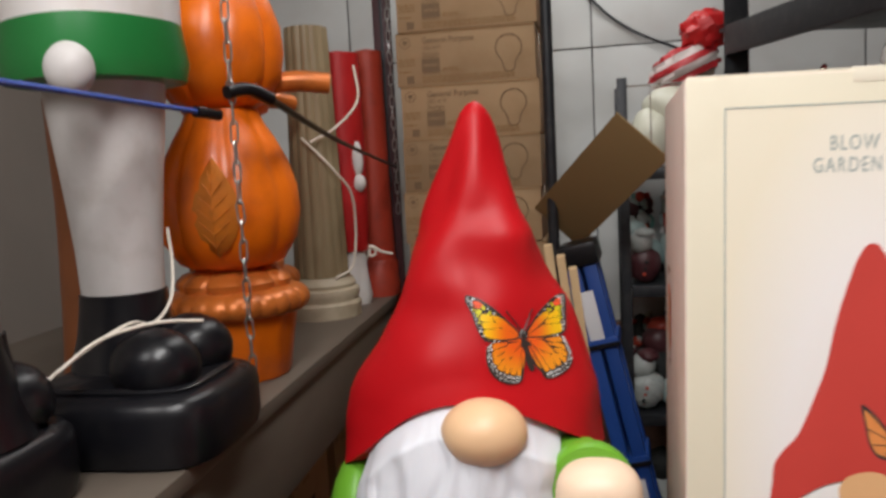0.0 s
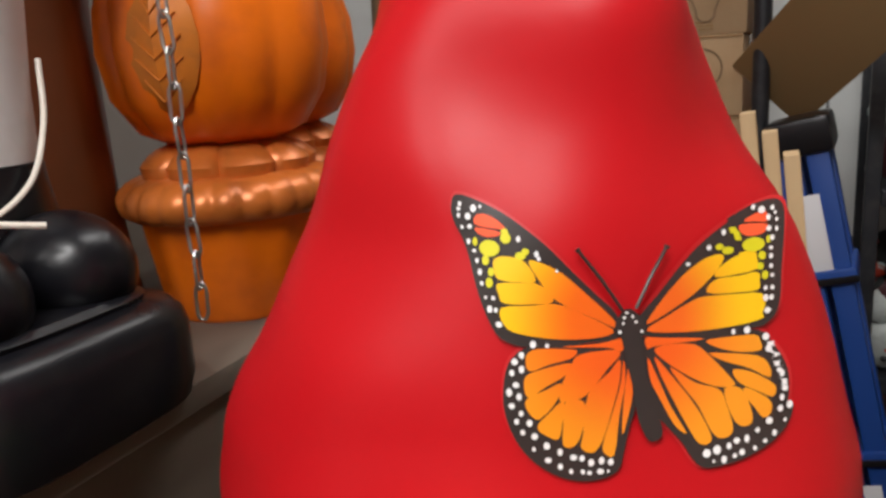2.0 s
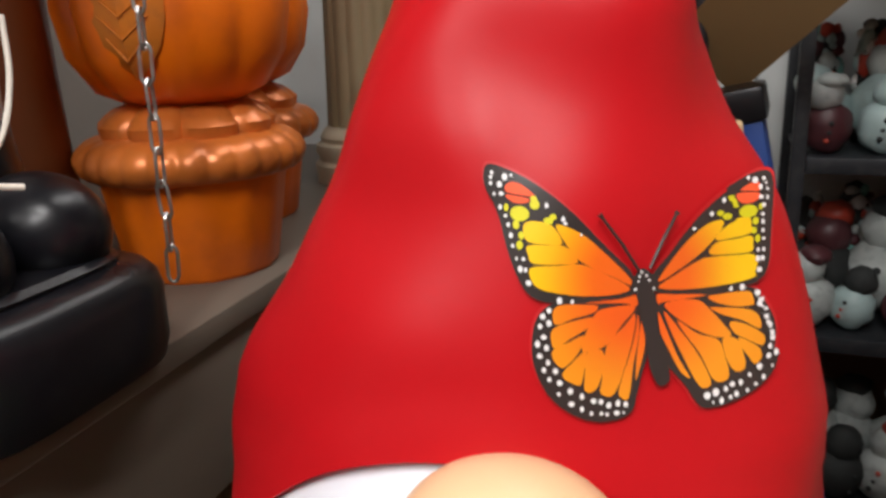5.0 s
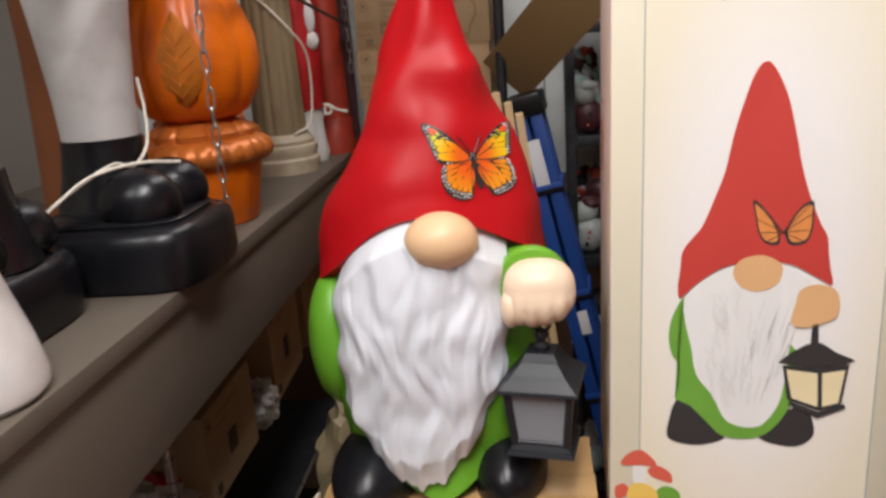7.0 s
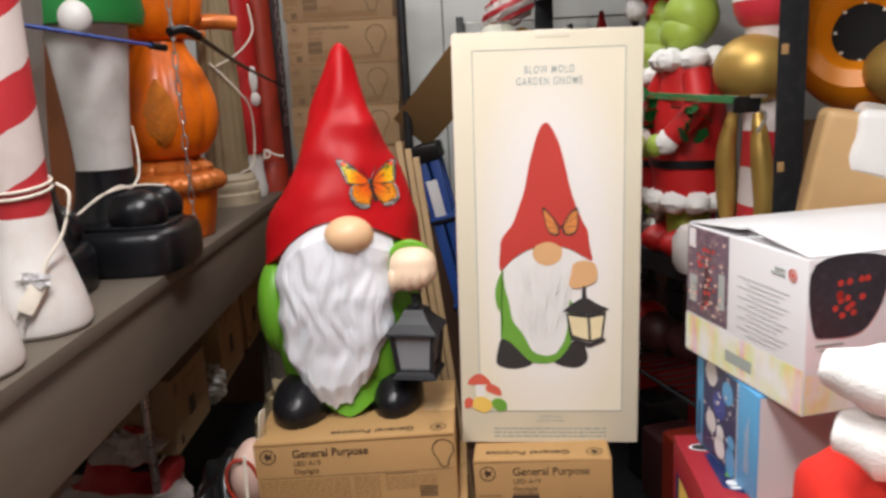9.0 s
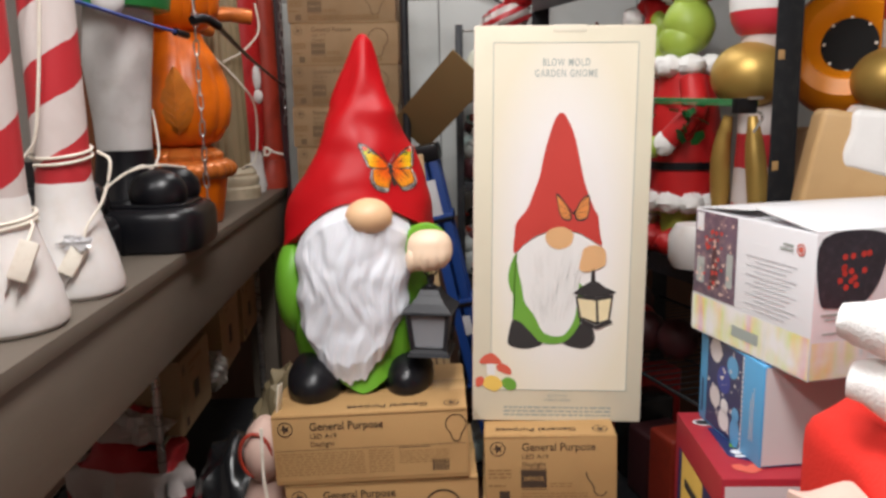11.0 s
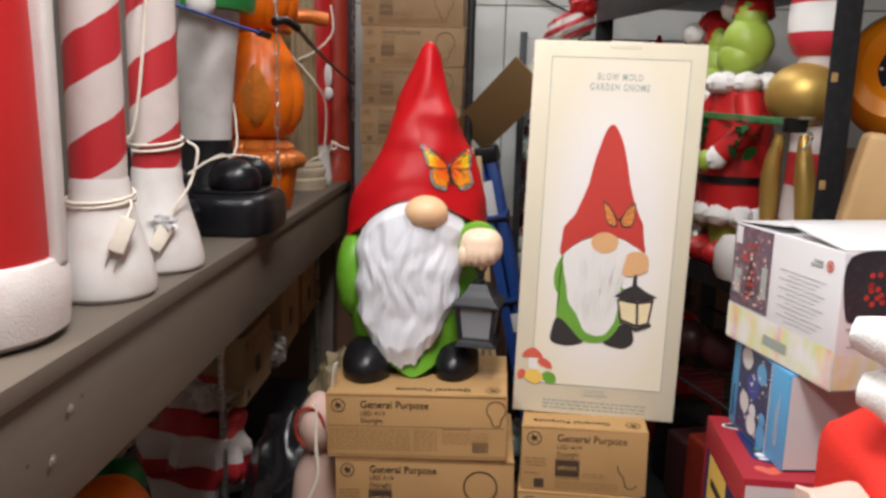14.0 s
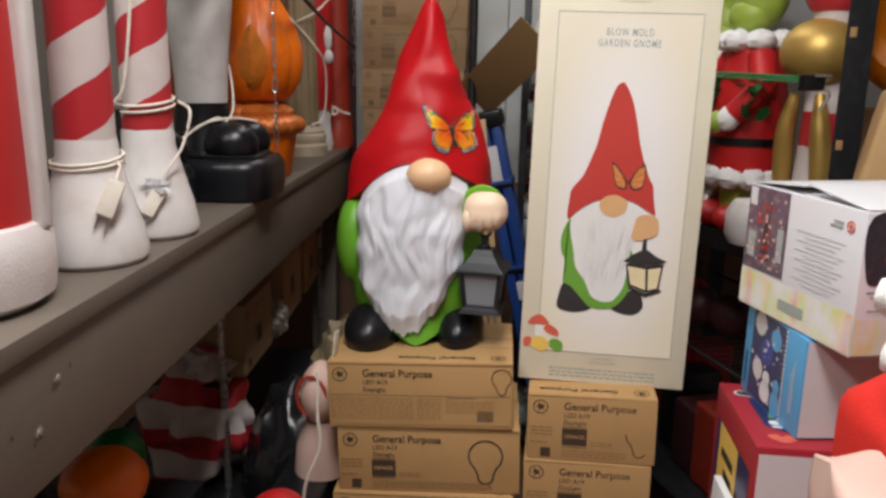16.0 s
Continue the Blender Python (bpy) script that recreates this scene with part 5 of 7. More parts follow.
solo("cable", tube(wrap(c2, 0.0408, SHELF_Z + 0.195, 2.0, 0.009, -2.2), 0.0022, 8), M_WIRE, "white cord wound round a candy cane pole", "cable")
cable([(c2.x + 0.020, c2.y - 0.042, SHELF_Z + 0.55), (c2.x + 0.012, c2.y - 0.042, SHELF_Z + 0.40), (c2.x - 0.010, c2.y - 0.042, SHELF_Z + 0.24), (c2.x - 0.030, c2.y - 0.044, SHELF_Z + 0.20)], 0.0025, "white cord hanging down the candy cane")
cable([(c2.x + 0.046, c2.y + 0.012, SHELF_Z + 0.205), (c2.x + 0.068, c2.y + 0.0, SHELF_Z + 0.19), (c2.x + 0.062, c2.y - 0.02, SHELF_Z + 0.14), (c2.x + 0.046, c2.y - 0.042, SHELF_Z + 0.105), (c2.x + 0.040, c2.y - 0.050, SHELF_Z + 0.075)], 0.0022, "white cord with a loop beside the candy cane")
plug(pose(c2.x + 0.030, c2.y - 0.058, SHELF_Z + 0.062, -16, 30, 15), "white power plug taped on the candy cane foot")
foil = blob(c2.x + 0.034, c2.y - 0.056, SHELF_Z + 0.083, 0.020, 0.006, 0.010, None, 0.9, 60, 14, 10)
solo("foil_scrap", foil, M_FOIL, "crumpled silver foil round a plug", "foil", smooth=False)

# robe figure at the near end
robe = thing("robe_figure", on_shelf(0.055, 0.130, 0), "red plastic robe with white stippled hem, lower half of a figure", "figurine")
part("robe", lathe([(0.0, 0.06), (0.098, 0.06), (0.100, 0.10), (0.097, 0.3), (0.092, 0.5), (0.08, 0.6), (0.0, 0.62)], 48, close=False), M_RED2, robe)
part("hem", lathe([(0.0, 0.0), (0.095, 0.0), (0.112, 0.012), (0.116, 0.04), (0.114, 0.075), (0.106, 0.09), (0.096, 0.094), (0.0, 0.096)], 56, lambda a, z, r: r * (1 + 0.01 * noise.noise(Vector((a * 6, z * 60, 1)))), close=False), M_FUR, robe, "white stippled fur hem")
part("trim", rbox(-0.016, 0.016, -0.012, 0.012, 0.08, 0.6, 0.008, 3), M_FUR, robe, "upright white fur trim").matrix_basis = pose(0.094, 0.028, 0)
robe2 = thing("white_figure_foot", on_shelf(-0.10, 0.17), "white plastic foot of a figure", "figurine")
part("foot", lathe([(0.0, 0.0), (0.055, 0.0), (0.065, 0.02), (0.06, 0.06), (0.045, 0.1), (0.0, 0.11)], 32, close=False), M_WHITE, robe2)


# soldiers' boots
def boots(name, m, leg_mat, label, tunic, leg_at=(-0.042, 0.046, 0), toe=0.045):
    ob = thing(name, m, label, "figurine", "soldier figures")
    oval = lambda a, z, r: r / (abs(math.cos(a) / 1.0) ** 4.5 + abs(math.sin(a) / 0.88) ** 4.5) ** (1 / 4.5)
    part("plinth", lathe([(0.0, 0.0), (0.116, 0.0), (0.122, 0.004), (0.126, 0.020), (0.126, 0.060), (0.123, 0.072), (0.116, 0.080), (0.106, 0.0835), (0.0, 0.084)], 72, oval, close=False), M_BLACK, ob, "black rounded plinth")
    part("ledge", lathe([(0.0, 0.0835), (0.100, 0.0837), (0.101, 0.087), (0.096, 0.091), (0.0, 0.0915)], 72, oval, close=False), M_BLACK, ob, "low moulded step")
    bm = blob(toe, -0.046, 0.108, 0.054, 0.044, 0.045, None, u=28, v=18, flat=0.088)
    part("boot_toe", bm, M_BLACK, ob)
    bm = blob(toe, 0.046, 0.108, 0.054, 0.044, 0.045, None, u=28, v=18, flat=0.088)
    part("boot_toe", bm, M_BLACK, ob)
    part("boot_shaft", lathe([(0.0, 0.082), (0.074, 0.083), (0.070, 0.10), (0.061, 0.13), (0.055, 0.17), (0.054, 0.185), (0.0, 0.186)], 40, close=False, at=leg_at), M_BLACK, ob)
    part("leg", lathe([(0.0, 0.185), (0.051, 0.186), (0.053, 0.24), (0.060, 0.32), (0.071, 0.42), (0.075, 0.47), (0.0, 0.475)], 40, lambda a, z, r: r * (1 + 0.01 * math.cos(2 * a)), close=False, at=leg_at), leg_mat, ob, "tapered trouser leg")
    if tunic:
        part("tunic", lathe([(0.0, 0.448), (0.103, 0.448), (0.108, 0.47), (0.1, 0.53), (0.095, 0.60), (0.0, 0.61)], 44, lambda a, z, r: r * (1 + 0.03 * math.sin(4 * a)), close=False, at=(-0.040, 0.030, 0)), M_DGREEN, ob, "glossy green tunic hem")
        part("sash", lathe([(0.0, 0.512), (0.1005, 0.512), (0.1015, 0.56), (0.0, 0.5605)], 44, lambda a, z, r: r * (1 + 0.03 * math.sin(4 * a)) + 0.001, close=False, at=(-0.040, 0.030, 0)), M_WHITE, ob, "white band on the tunic")
        part("knob", blob(0.0, -0.088, 0.452, 0.028, 0.022, 0.03, None, 0.02), M_DULLWHITE, ob, "grey white rounded glove")
    return ob


M_DULLWHITE = mat("dull_white_plastic", (0.60, 0.575, 0.56), 0.45, var=0.08, scale=9, bump=0.07, dirt=(0.38, 0.34, 0.30), dirt_amount=0.4)
M_GREYLEG = mat("dull_grey_plastic", (0.20, 0.185, 0.165), 0.5, var=0.15, scale=9, bump=0.08)
boots("soldier_figure", on_shelf(0.845, 0.088, 0), M_DULLWHITE, "black boots and white legs of a toy soldier on a plinth", True)
boots("soldier_figure", on_shelf(0.608, 0.196, 0), M_GREYLEG, "black boots and grey legs of a toy soldier on a plinth", False, (0.045, 0.0, 0), 0.062)
# Made-up body in place of an unclear dark brown shape.
robed = thing("brown_stand_in", on_shelf(1.075, 0.262), "dark brown stand-in for an unclear shape behind the soldiers", "figurine")
part("robe", lathe([(0.0, 0.0), (0.074, 0.0), (0.078, 0.02), (0.070, 0.12), (0.064, 0.30), (0.068, 0.45), (0.060, 0.58), (0.0, 0.62)], 44, lambda a, z, r: r * (1 + 0.05 * math.sin(5 * a + z * 6)), close=False), M_BROWN, robed, "folded dark brown body")
part("base", lathe([(0.0, -0.0005), (0.080, 0.0), (0.081, 0.012), (0.0, 0.0125)], 40, close=False), M_BLACK, robed)
B = SH @ Vector((-0.085, 0.80, SHELF_Z))
cable([(B.x - 0.006, B.y + 0.132, B.z + 0.262), (B.x + 0.004, B.y + 0.120, B.z + 0.215), (B.x + 0.014, B.y + 0.092, B.z + 0.172), (B.x + 0.016, B.y + 0.045, B.z + 0.150), (B.x + 0.016, B.y - 0.005, B.z + 0.160), (B.x - 0.010, B.y - 0.060, B.z + 0.138), (B.x - 0.034, B.y - 0.098, B.z + 0.112)], 0.0023, "white cord lying over the black boots")
cable([(B.x + 0.080, B.y + 0.05, B.z + 0.152), (B.x + 0.048, B.y + 0.0, B.z + 0.160), (B.x + 0.01, B.y - 0.050, B.z + 0.152), (B.x - 0.02, B.y - 0.09, B.z + 0.124)], 0.0023, "white cord lying over the black boots")


# pumpkins in urns
def pumpkin_urn(m, label, stack=True):
    ob = thing("pumpkin_urn", m, label, "pumpkin", "pumpkin urns")
    ribs = lambda depth, k: (lambda a, z, r: r * (1 - depth + depth * abs(math.cos(k * a / 2)) ** 0.6))
    part("urn", lathe([(0.0, 0.0), (0.076, 0.0), (0.081, 0.006), (0.096, 0.10), (0.098, 0.106), (0.0, 0.108)], 72, ribs(0.03, 14), close=False), M_ORANGE, ob, "orange fluted urn")
    part("rim", lathe([(0.0, 0.104), (0.098, 0.104), (0.108, 0.106), (0.115, 0.112), (0.118, 0.120), (0.118, 0.127), (0.114, 0.135), (0.106, 0.142), (0.096, 0.146), (0.085, 0.148), (0.0, 0.15)], 234, lambda a, z, r: r * (0.965 + 0.035 * abs(math.cos(13 * a)) ** 0.7 + 0.008 * math.sin(3 * a)), close=False), M_COPPER, ob, "copper coloured leaf rim")
    part("leaf_collar", lathe([(0.0, 0.146), (0.09, 0.147), (0.092, 0.158), (0.084, 0.166), (0.075, 0.172), (0.055, 0.18), (0.0, 0.182)], 126, ribs(0.12, 9), close=False), M_COPPER, ob)
    pr = [(0.0, 0.172), (0.05, 0.174), (0.085, 0.19), (0.108, 0.225), (0.116, 0.27), (0.113, 0.31), (0.10, 0.35), (0.082, 0.385), (0.066, 0.41), (0.058, 0.43), (0.0, 0.436)]
    part("pumpkin", lathe(pr, 90, ribs(0.08, 8), close=False), M_ORANGE, ob, "ribbed orange pumpkin")
    def skin(z):
        for (r0, z0), (r1, z1) in zip(pr, pr[1:]):
            if z <= z1:
                return r0 + (r1 - r0) * (z - z0) / max(1e-6, z1 - z0)
        return 0.05

    turn = radians(-78)
    half = ((0.0, 0.0), (0.14, 0.012), (0.26, 0.030), (0.32, 0.052), (0.33, 0.074), (0.29, 0.096), (0.20, 0.118), (0.10, 0.136), (0.0, 0.15))
    lf = bmesh.new()
    rows = []
    for hw, zz in half:
        z = 0.205 + zz
        rows.append([lf.verts.new(((skin(z) + 0.004 - 0.010 * (u / 2.0) ** 2 * 0.5 + (0.004 if u == 0 else 0)) * math.cos(turn + hw * u / 2), (skin(z) + 0.004 - 0.010 * (u / 2.0) ** 2 * 0.5 + (0.004 if u == 0 else 0)) * math.sin(turn + hw * u / 2), z)) for u in (-2, -1, 0, 1, 2)])
    for a, b in zip(rows, rows[1:]):
        for k in range(4):
            lf.faces.new((a[k], a[k + 1], b[k + 1], b[k]))
    bmesh.ops.remove_doubles(lf, verts=lf.verts, dist=0.0004)
    leaf = part("leaf", lf, M_LEAF, ob, "copper orange leaf moulded on the pumpkin")
    for k in range(6):
        z = 0.222 + 0.019 * k
        for sgn in (-1, 1):
            w = sgn * half[min(8, 2 + k)][0] * 0.62
            p0 = ((skin(z) + 0.009) * math.cos(turn), (skin(z) + 0.009) * math.sin(turn), z)
            p1 = ((skin(z + 0.016) + 0.0035) * math.cos(turn + w), (skin(z + 0.016) + 0.0035) * math.sin(turn + w), z + 0.020)
            part("leaf_vein", tube([p0, p1], 0.0009, 6), M_LEAF, leaf)
    if stack:
        part("pumpkin", lathe([(r * 0.92, 0.27 + z * 0.92) for r, z in pr], 90, ribs(0.07, 9), close=False), M_ORANGE, ob, "smaller ribbed orange pumpkin")
        part("arm", tube(spline([(0.05, 0.03, 0.47), (0.11, 0.05, 0.475), (0.16, 0.07, 0.47)], 5), 0.017, 16), M_COPPER, ob, "short copper orange stalk")
    return ob


pumpkin_urn(on_shelf(1.160, 0.094, 0), "orange pumpkin stacked in a fluted urn, copper leaves")
pumpkin_urn(on_shelf(1.385, 0.185, 40), "orange pumpkin stacked in a fluted urn, copper leaves")

# column
col = thing("garden_column", on_shelf(1.66, 0.105, 0), "aged beige plastic column with fluted shaft", "column")
part("base", lathe([(0.0, 0.0), (0.084, 0.0), (0.086, 0.03), (0.080, 0.036), (0.080, 0.042), (0.084, 0.05), (0.082, 0.062), (0.074, 0.066), (0.076, 0.074), (0.070, 0.084), (0.064, 0.09), (0.0, 0.092)], 56, close=False), M_STONE2, col, "stepped round base")
part("shaft", lathe([(0.0, 0.09)] + [(0.062 - 0.0013 * k, 0.091 + 0.05 * k) for k in range(12)] + [(0.0, 0.65)], 96, lambda a, z, r: r * (0.93 + 0.07 * abs(math.cos(7 * a))), close=False), M_STONE, col, "fluted shaft with dark grime")
C = col.matrix_world.translation
cable([(C.x + 0.09, C.y + 0.05, C.z + 0.56), (C.x + 0.10, C.y + 0.03, C.z + 0.48), (C.x + 0.07, C.y - 0.04, C.z + 0.42), (C.x + 0.02, C.y - 0.07, C.z + 0.39)], 0.003, "white cord hanging by the column")
cable([(C.x + 0.0, C.y - 0.07, C.z + 0.40), (C.x + 0.06, C.y - 0.05, C.z + 0.33), (C.x + 0.085, C.y + 0.0, C.z + 0.26), (C.x + 0.078, C.y, C.z + 0.12), (C.x + 0.05, C.y - 0.05, C.z + 0.09)], 0.003, "white cord hanging by the column")

# red figures behind the column
fig = thing("red_coat_figure", on_shelf(1.80, 0.075), "red and white plastic figure behind the column", "figurine")
part("boots", lathe([(0.0, 0.0), (0.045, 0.0), (0.05, 0.02), (0.042, 0.07), (0.038, 0.13), (0.0, 0.132)], 28, close=False), M_WHITE, fig, "grey white boots")
part("coat", lathe([(0.0, 0.13), (0.044, 0.131), (0.050, 0.2), (0.052, 0.35), (0.05, 0.6), (0.0, 0.61)], 32, close=False), M_RED2, fig, "red coat")
part("mitten", blob(0.038, -0.028, 0.35, 0.016, 0.014, 0.045, None, 0.15, 40), M_WHITE, fig, "white mitten")
part("cuff", blob(0.040, -0.028, 0.295, 0.018, 0.014, 0.022, None, 0.15, 40), M_WHITE, fig, "white cuff")
can = thing("red_candle", on_shelf(1.93, 0.035), "tall faded red plastic candle with a moulded foot", "candle")
part("foot", lathe([(0.0, 0.0), (0.052, 0.0), (0.054, 0.03), (0.05, 0.045), (0.05, 0.085), (0.046, 0.092), (0.0, 0.094)], 36, close=False), M_RED3, can)
part("shaft", lathe([(0.0, 0.09), (0.044, 0.091), (0.040, 0.3), (0.038, 0.62), (0.0, 0.63)], 36, lambda a, z, r: r * (1 + 0.02 * math.sin(3 * a + z * 9)), close=False), M_RED3, can)
K = SH @ Vector((-0.03, 1.87, SHELF_Z))
cable([(K.x - 0.03, K.y - 0.03, K.z + 0.20), (K.x - 0.01, K.y - 0.045, K.z + 0.15), (K.x + 0.0, K.y - 0.05, K.z + 0.125), (K.x - 0.03, K.y - 0.045, K.z + 0.06)], 0.003, "white cord tied in a knot")
solo("cord_knot", tube(spline([(K.x - 0.005, K.y - 0.05, K.z + 0.125), (K.x + 0.012, K.y - 0.055, K.z + 0.135), (K.x + 0.018, K.y - 0.05, K.z + 0.12), (K.x + 0.004, K.y - 0.056, K.z + 0.114), (K.x + 0.006, K.y - 0.05, K.z + 0.138), (K.x + 0.03, K.y - 0.04, K.z + 0.122), (K.x + 0.055, K.y - 0.03, K.z + 0.115)], 6), 0.0035, 8), M_WIRE, "knotted end of a white cord", "cable")

post = thing("steel_upright", on_shelf(2.0, 0.005), "dark maroon steel upright at the end of the shelf", "post")
part("post", rbox(-0.022, 0.022, -0.012, 0.012, -0.16, 0.92, 0.002), M_MAROON, post)
part("slot_strip", rbox(-0.004, 0.004, -0.0135, -0.0115, -0.1, 0.9, 0.0005), M_IRON, post)


# chains and the cord
def chain(x, y, z_top, z_bottom, size, label, lean=0.0):
    ob = thing("chain", pose(x, y, z_top), label, "chain")
    step, k, z = size * 1.55, 0, 0.0
    pts = []
    for i in range(24):
        a = 2 * math.pi * i / 24
        pts.append((0.27 * size * math.cos(a), 0, size * (0.5 * math.sin(a)) + (0.42 * size if math.sin(a) > 0 else -0.42 * size)))
    me = None
    while z_top + z > z_bottom:
        if me is None:
            link = part("link", tube(pts, size * 0.085, 6, loop=True), M_STEEL, ob)
            me = link.data
        else:
            link = new("link", me)
            link.parent = ob
        link.matrix_basis = pose(lean * z, 0, z, 0, 4 * math.sin(k * 2.1), 12 + 90 * (k % 2) + 10 * math.sin(k))
        z -= step
        k += 1
    return ob


chain(-0.369, 0.979, 2.55, 1.135, 0.0175, "thin steel chain hanging before the shelf")
chain(-0.395, 1.93, 2.55, 1.30, 0.0175, "thin steel chain hanging by the end upright")
E0 = Vector((-0.374, 0.970, 1.488))
solo("cord_end_sleeve", tube([E0 + Vector((-0.006, -0.010, 0.0)), E0 + Vector((-0.014, -0.056, 0.003))], 0.0075, 14), M_BLACK, "black rubber sleeve on the blue cord", "cord end")
solo("bungee", tube(spline([E0 + Vector((-0.013, -0.05, 0.003)), (-0.40, 0.75, 1.497), (-0.40, 0.5, 1.502), (-0.40, 0.0, 1.512), (-0.40, -1.2, 1.535)], 8), 0.0032, 8), M_BLUE, "blue elastic cord stretched to the chain", "cord")
solo("black_hook", tube(spline([E0 + Vector((0.004, -0.002, 0.030)), E0 + Vector((0.02, 0.03, 0.036)), E0 + Vector((0.036, 0.07, 0.024))], 5), 0.0095, 12), M_BLACK, "black plastic hook on the chain", "hook")
solo("black_strap", tube(spline([E0 + Vector((0.033, 0.065, 0.026)), (-0.36, 1.4, 1.46), (-0.40, 1.98, 1.405)], 8), lambda t: 0.006 - 0.003 * t, 8), M_BLACK, "thin black strap stretched to the end upright", "strap")

# ---- at the back ----
for k in range(16):
    carton("light_bulb_carton", pose(-0.350 + 0.004 * math.sin(k * 2.3), 1.835 + 0.003 * math.cos(k), FLOOR_Z + 0.1265 * k, 0, 0, 0.6 * math.sin(k)), CW, CD, "pack", "brown light bulb carton in a tall stack by the wall", card=M_CARD2, ink=M_INK3)
# Dark upright added for the thin strip of shade beside the stack.
solo("shade_strip", lathe([(0.0, FLOOR_Z), (0.013, FLOOR_Z), (0.013, 2.3), (0.0, 2.3)], 16, close=False), M_IRON, "dark upright strip standing in for shade beside the carton stack", "pole", m=pose(0.008, 1.80, 0))

for k in range(3):
    x = 0.030 + 0.019 * k
    solo("wooden_strip", rbox(-0.0075, 0.0075, -0.02, 0.02, 0, 1.31 - 0.02 * k, 0.0015), M_WOOD, "raw pine strip leaning in a bundle", "wood strip", "wooden strips", m=pose(x + 0.135, 1.36 + 0.012 * (k % 2), FLOOR_Z, -1 + k * 0.5, -6.2, 3))

lad = thing("step_ladder", pose(0.340, 1.66, FLOOR_Z + 0.004, 0, -12.5, -3), "folded blue step ladder with black caps and white labels", "ladder")
for yy in (0.0, 0.085):
    part("rail", rbox(-0.034, -0.004, yy, yy + 0.028, 0.0, 1.26, 0.004), M_LADDER, lad)
    part("rail", rbox(0.004, 0.034, yy, yy + 0.028, 0.0, 1.26, 0.004), M_LADDER, lad)
part("top_cap", rbox(-0.042, 0.042, -0.008, 0.122, 1.245, 1.295, 0.008), M_BLACK, lad, "black plastic top cap")
for zz in (0.25, 0.52, 0.79, 1.06):
    part("tread", rbox(-0.040, 0.040, -0.006, 0.118, zz, zz + 0.022, 0.004), M_LADDER, lad)
    part("bracket", rbox(-0.041, 0.041, -0.0085, -0.0065, zz + 0.002, zz + 0.012, 0.0008), M_BLACK, lad, "black bracket")
part("label", rbox(-0.020, 0.012, -0.0018, -0.0002, 1.08, 1.19, 0.0003), M_WBOX, lad, "white paper label")
part("label", rbox(-0.006, 0.018, -0.0018, -0.0002, 0.70, 0.76, 0.0003), M_WBOX, lad, "white paper label")

sheet = rbox(-0.060, 0.078, -0.002, 0.002, -0.196, 0.160, 0.0008)
solo("cardboard_sheet", sheet, M_FLAP, "tilted brown cardboard sheet resting on the ladder", "cardboard", m=pose(0.112, 1.70, 1.363, 40, 44, 0))
solo("wall_cable", tube(spline([(0.10, WALL_Y - 0.012, 1.86), (0.16, WALL_Y - 0.012, 1.80), (0.24, WALL_Y - 0.012, 1.745), (0.36, WALL_Y - 0.014, 1.69)], 6), 0.004, 8), M_IRON, "dark cable running along the white wall", "cable")
solo("wall_cable", tube(spline([(0.10, WALL_Y - 0.012, 1.86), (0.085, WALL_Y - 0.012, 1.98), (0.09, WALL_Y - 0.012, 2.2)], 6), 0.004, 8), M_IRON, "dark cable running up the white wall", "cable")


# ---- steel racks ----
def angle_post(parent, x, y, h, t=0.03):
    bm = rbox(x - t, x + t, y - t, y - t + 0.004, 0, h, 0.001)
    rbox(x - t, x - t + 0.004, y - t + 0.0042, y + t, 0, h, 0.001, bm=bm)
    ob = part("post", bm, M_IRON, parent, "black slotted steel post")
    me = None
    for k in range(int(h / 0.075)):
        z = 0.05 + 0.075 * k
        if me is None:
            sl = part("slot", rbox(-0.006, 0.006, -0.0012, 0.0008, -0.011, 0.011, 0.0005), M_SEAM, ob)
            me = sl.data
        else:
            sl = new("slot", me)
            sl.parent = ob
        sl.matrix_basis = pose(x + 0.006, y - t, z)


def wire_deck(parent, x0, x1, y0, y1, z):
    part("front_rail", tube([(x0, y0, z), (x1, y0, z)], 0.0045, 8), M_IRON, parent)
    part("back_rail", tube([(x0, y1, z), (x1, y1, z)], 0.0045, 8), M_IRON, parent)
    n = int((x1 - x0) / 0.035)
    me = None
    for k in range(n + 1):
        x = x0 + (x1 - x0) * k / n
        if me is None:
            w = part("wire", tube([(0, y0, z), (0, y1, z)], 0.002, 6), M_IRON, parent)
            me = w.data
        else:
            w = new("wire", me)
            w.parent = parent
        w.matrix_basis = pose(x, 0, 0)
    for f in (0.33, 0.66):
        part("cross_wire", tube([(x0, y0 + (y1 - y0) * f, z), (x1, y0 + (y1 - y0) * f, z)], 0.0028, 6), M_IRON, parent)


# right-hand rack; its x axis runs from the near post to the far one
RK = pose(0.765, 0.868, FLOOR_Z, 0, 0, 109)
rack = thing("steel_rack", RK, "black slotted steel rack full of holiday decorations", "rack")
RL = 1.13
for x, y in ((0.03, -0.03), (RL, -0.03), (0.03, -0.50), (RL, -0.50)):
    angle_post(rack, x, y, 2.35)
part("deck", rbox(0.0, RL, -0.53, -0.002, 1.725, 1.735, 0.001), M_IRON, rack)
part("beam", rbox(0.06, RL - 0.03, -0.012, 0.0, 1.67, 1.738, 0.002), M_IRON, rack, "dark steel front beam")
part("deck", rbox(0.0, RL, -0.53, -0.002, 1.010, 1.022, 0.001), M_IRON, rack)
part("beam", rbox(0.06, RL - 0.03, -0.012, 0.0, 0.975, 1.024, 0.002), M_IRON, rack, "dark steel front beam")
wire_deck(rack, 0.0, RL, -0.5, 0.0, 0.70)
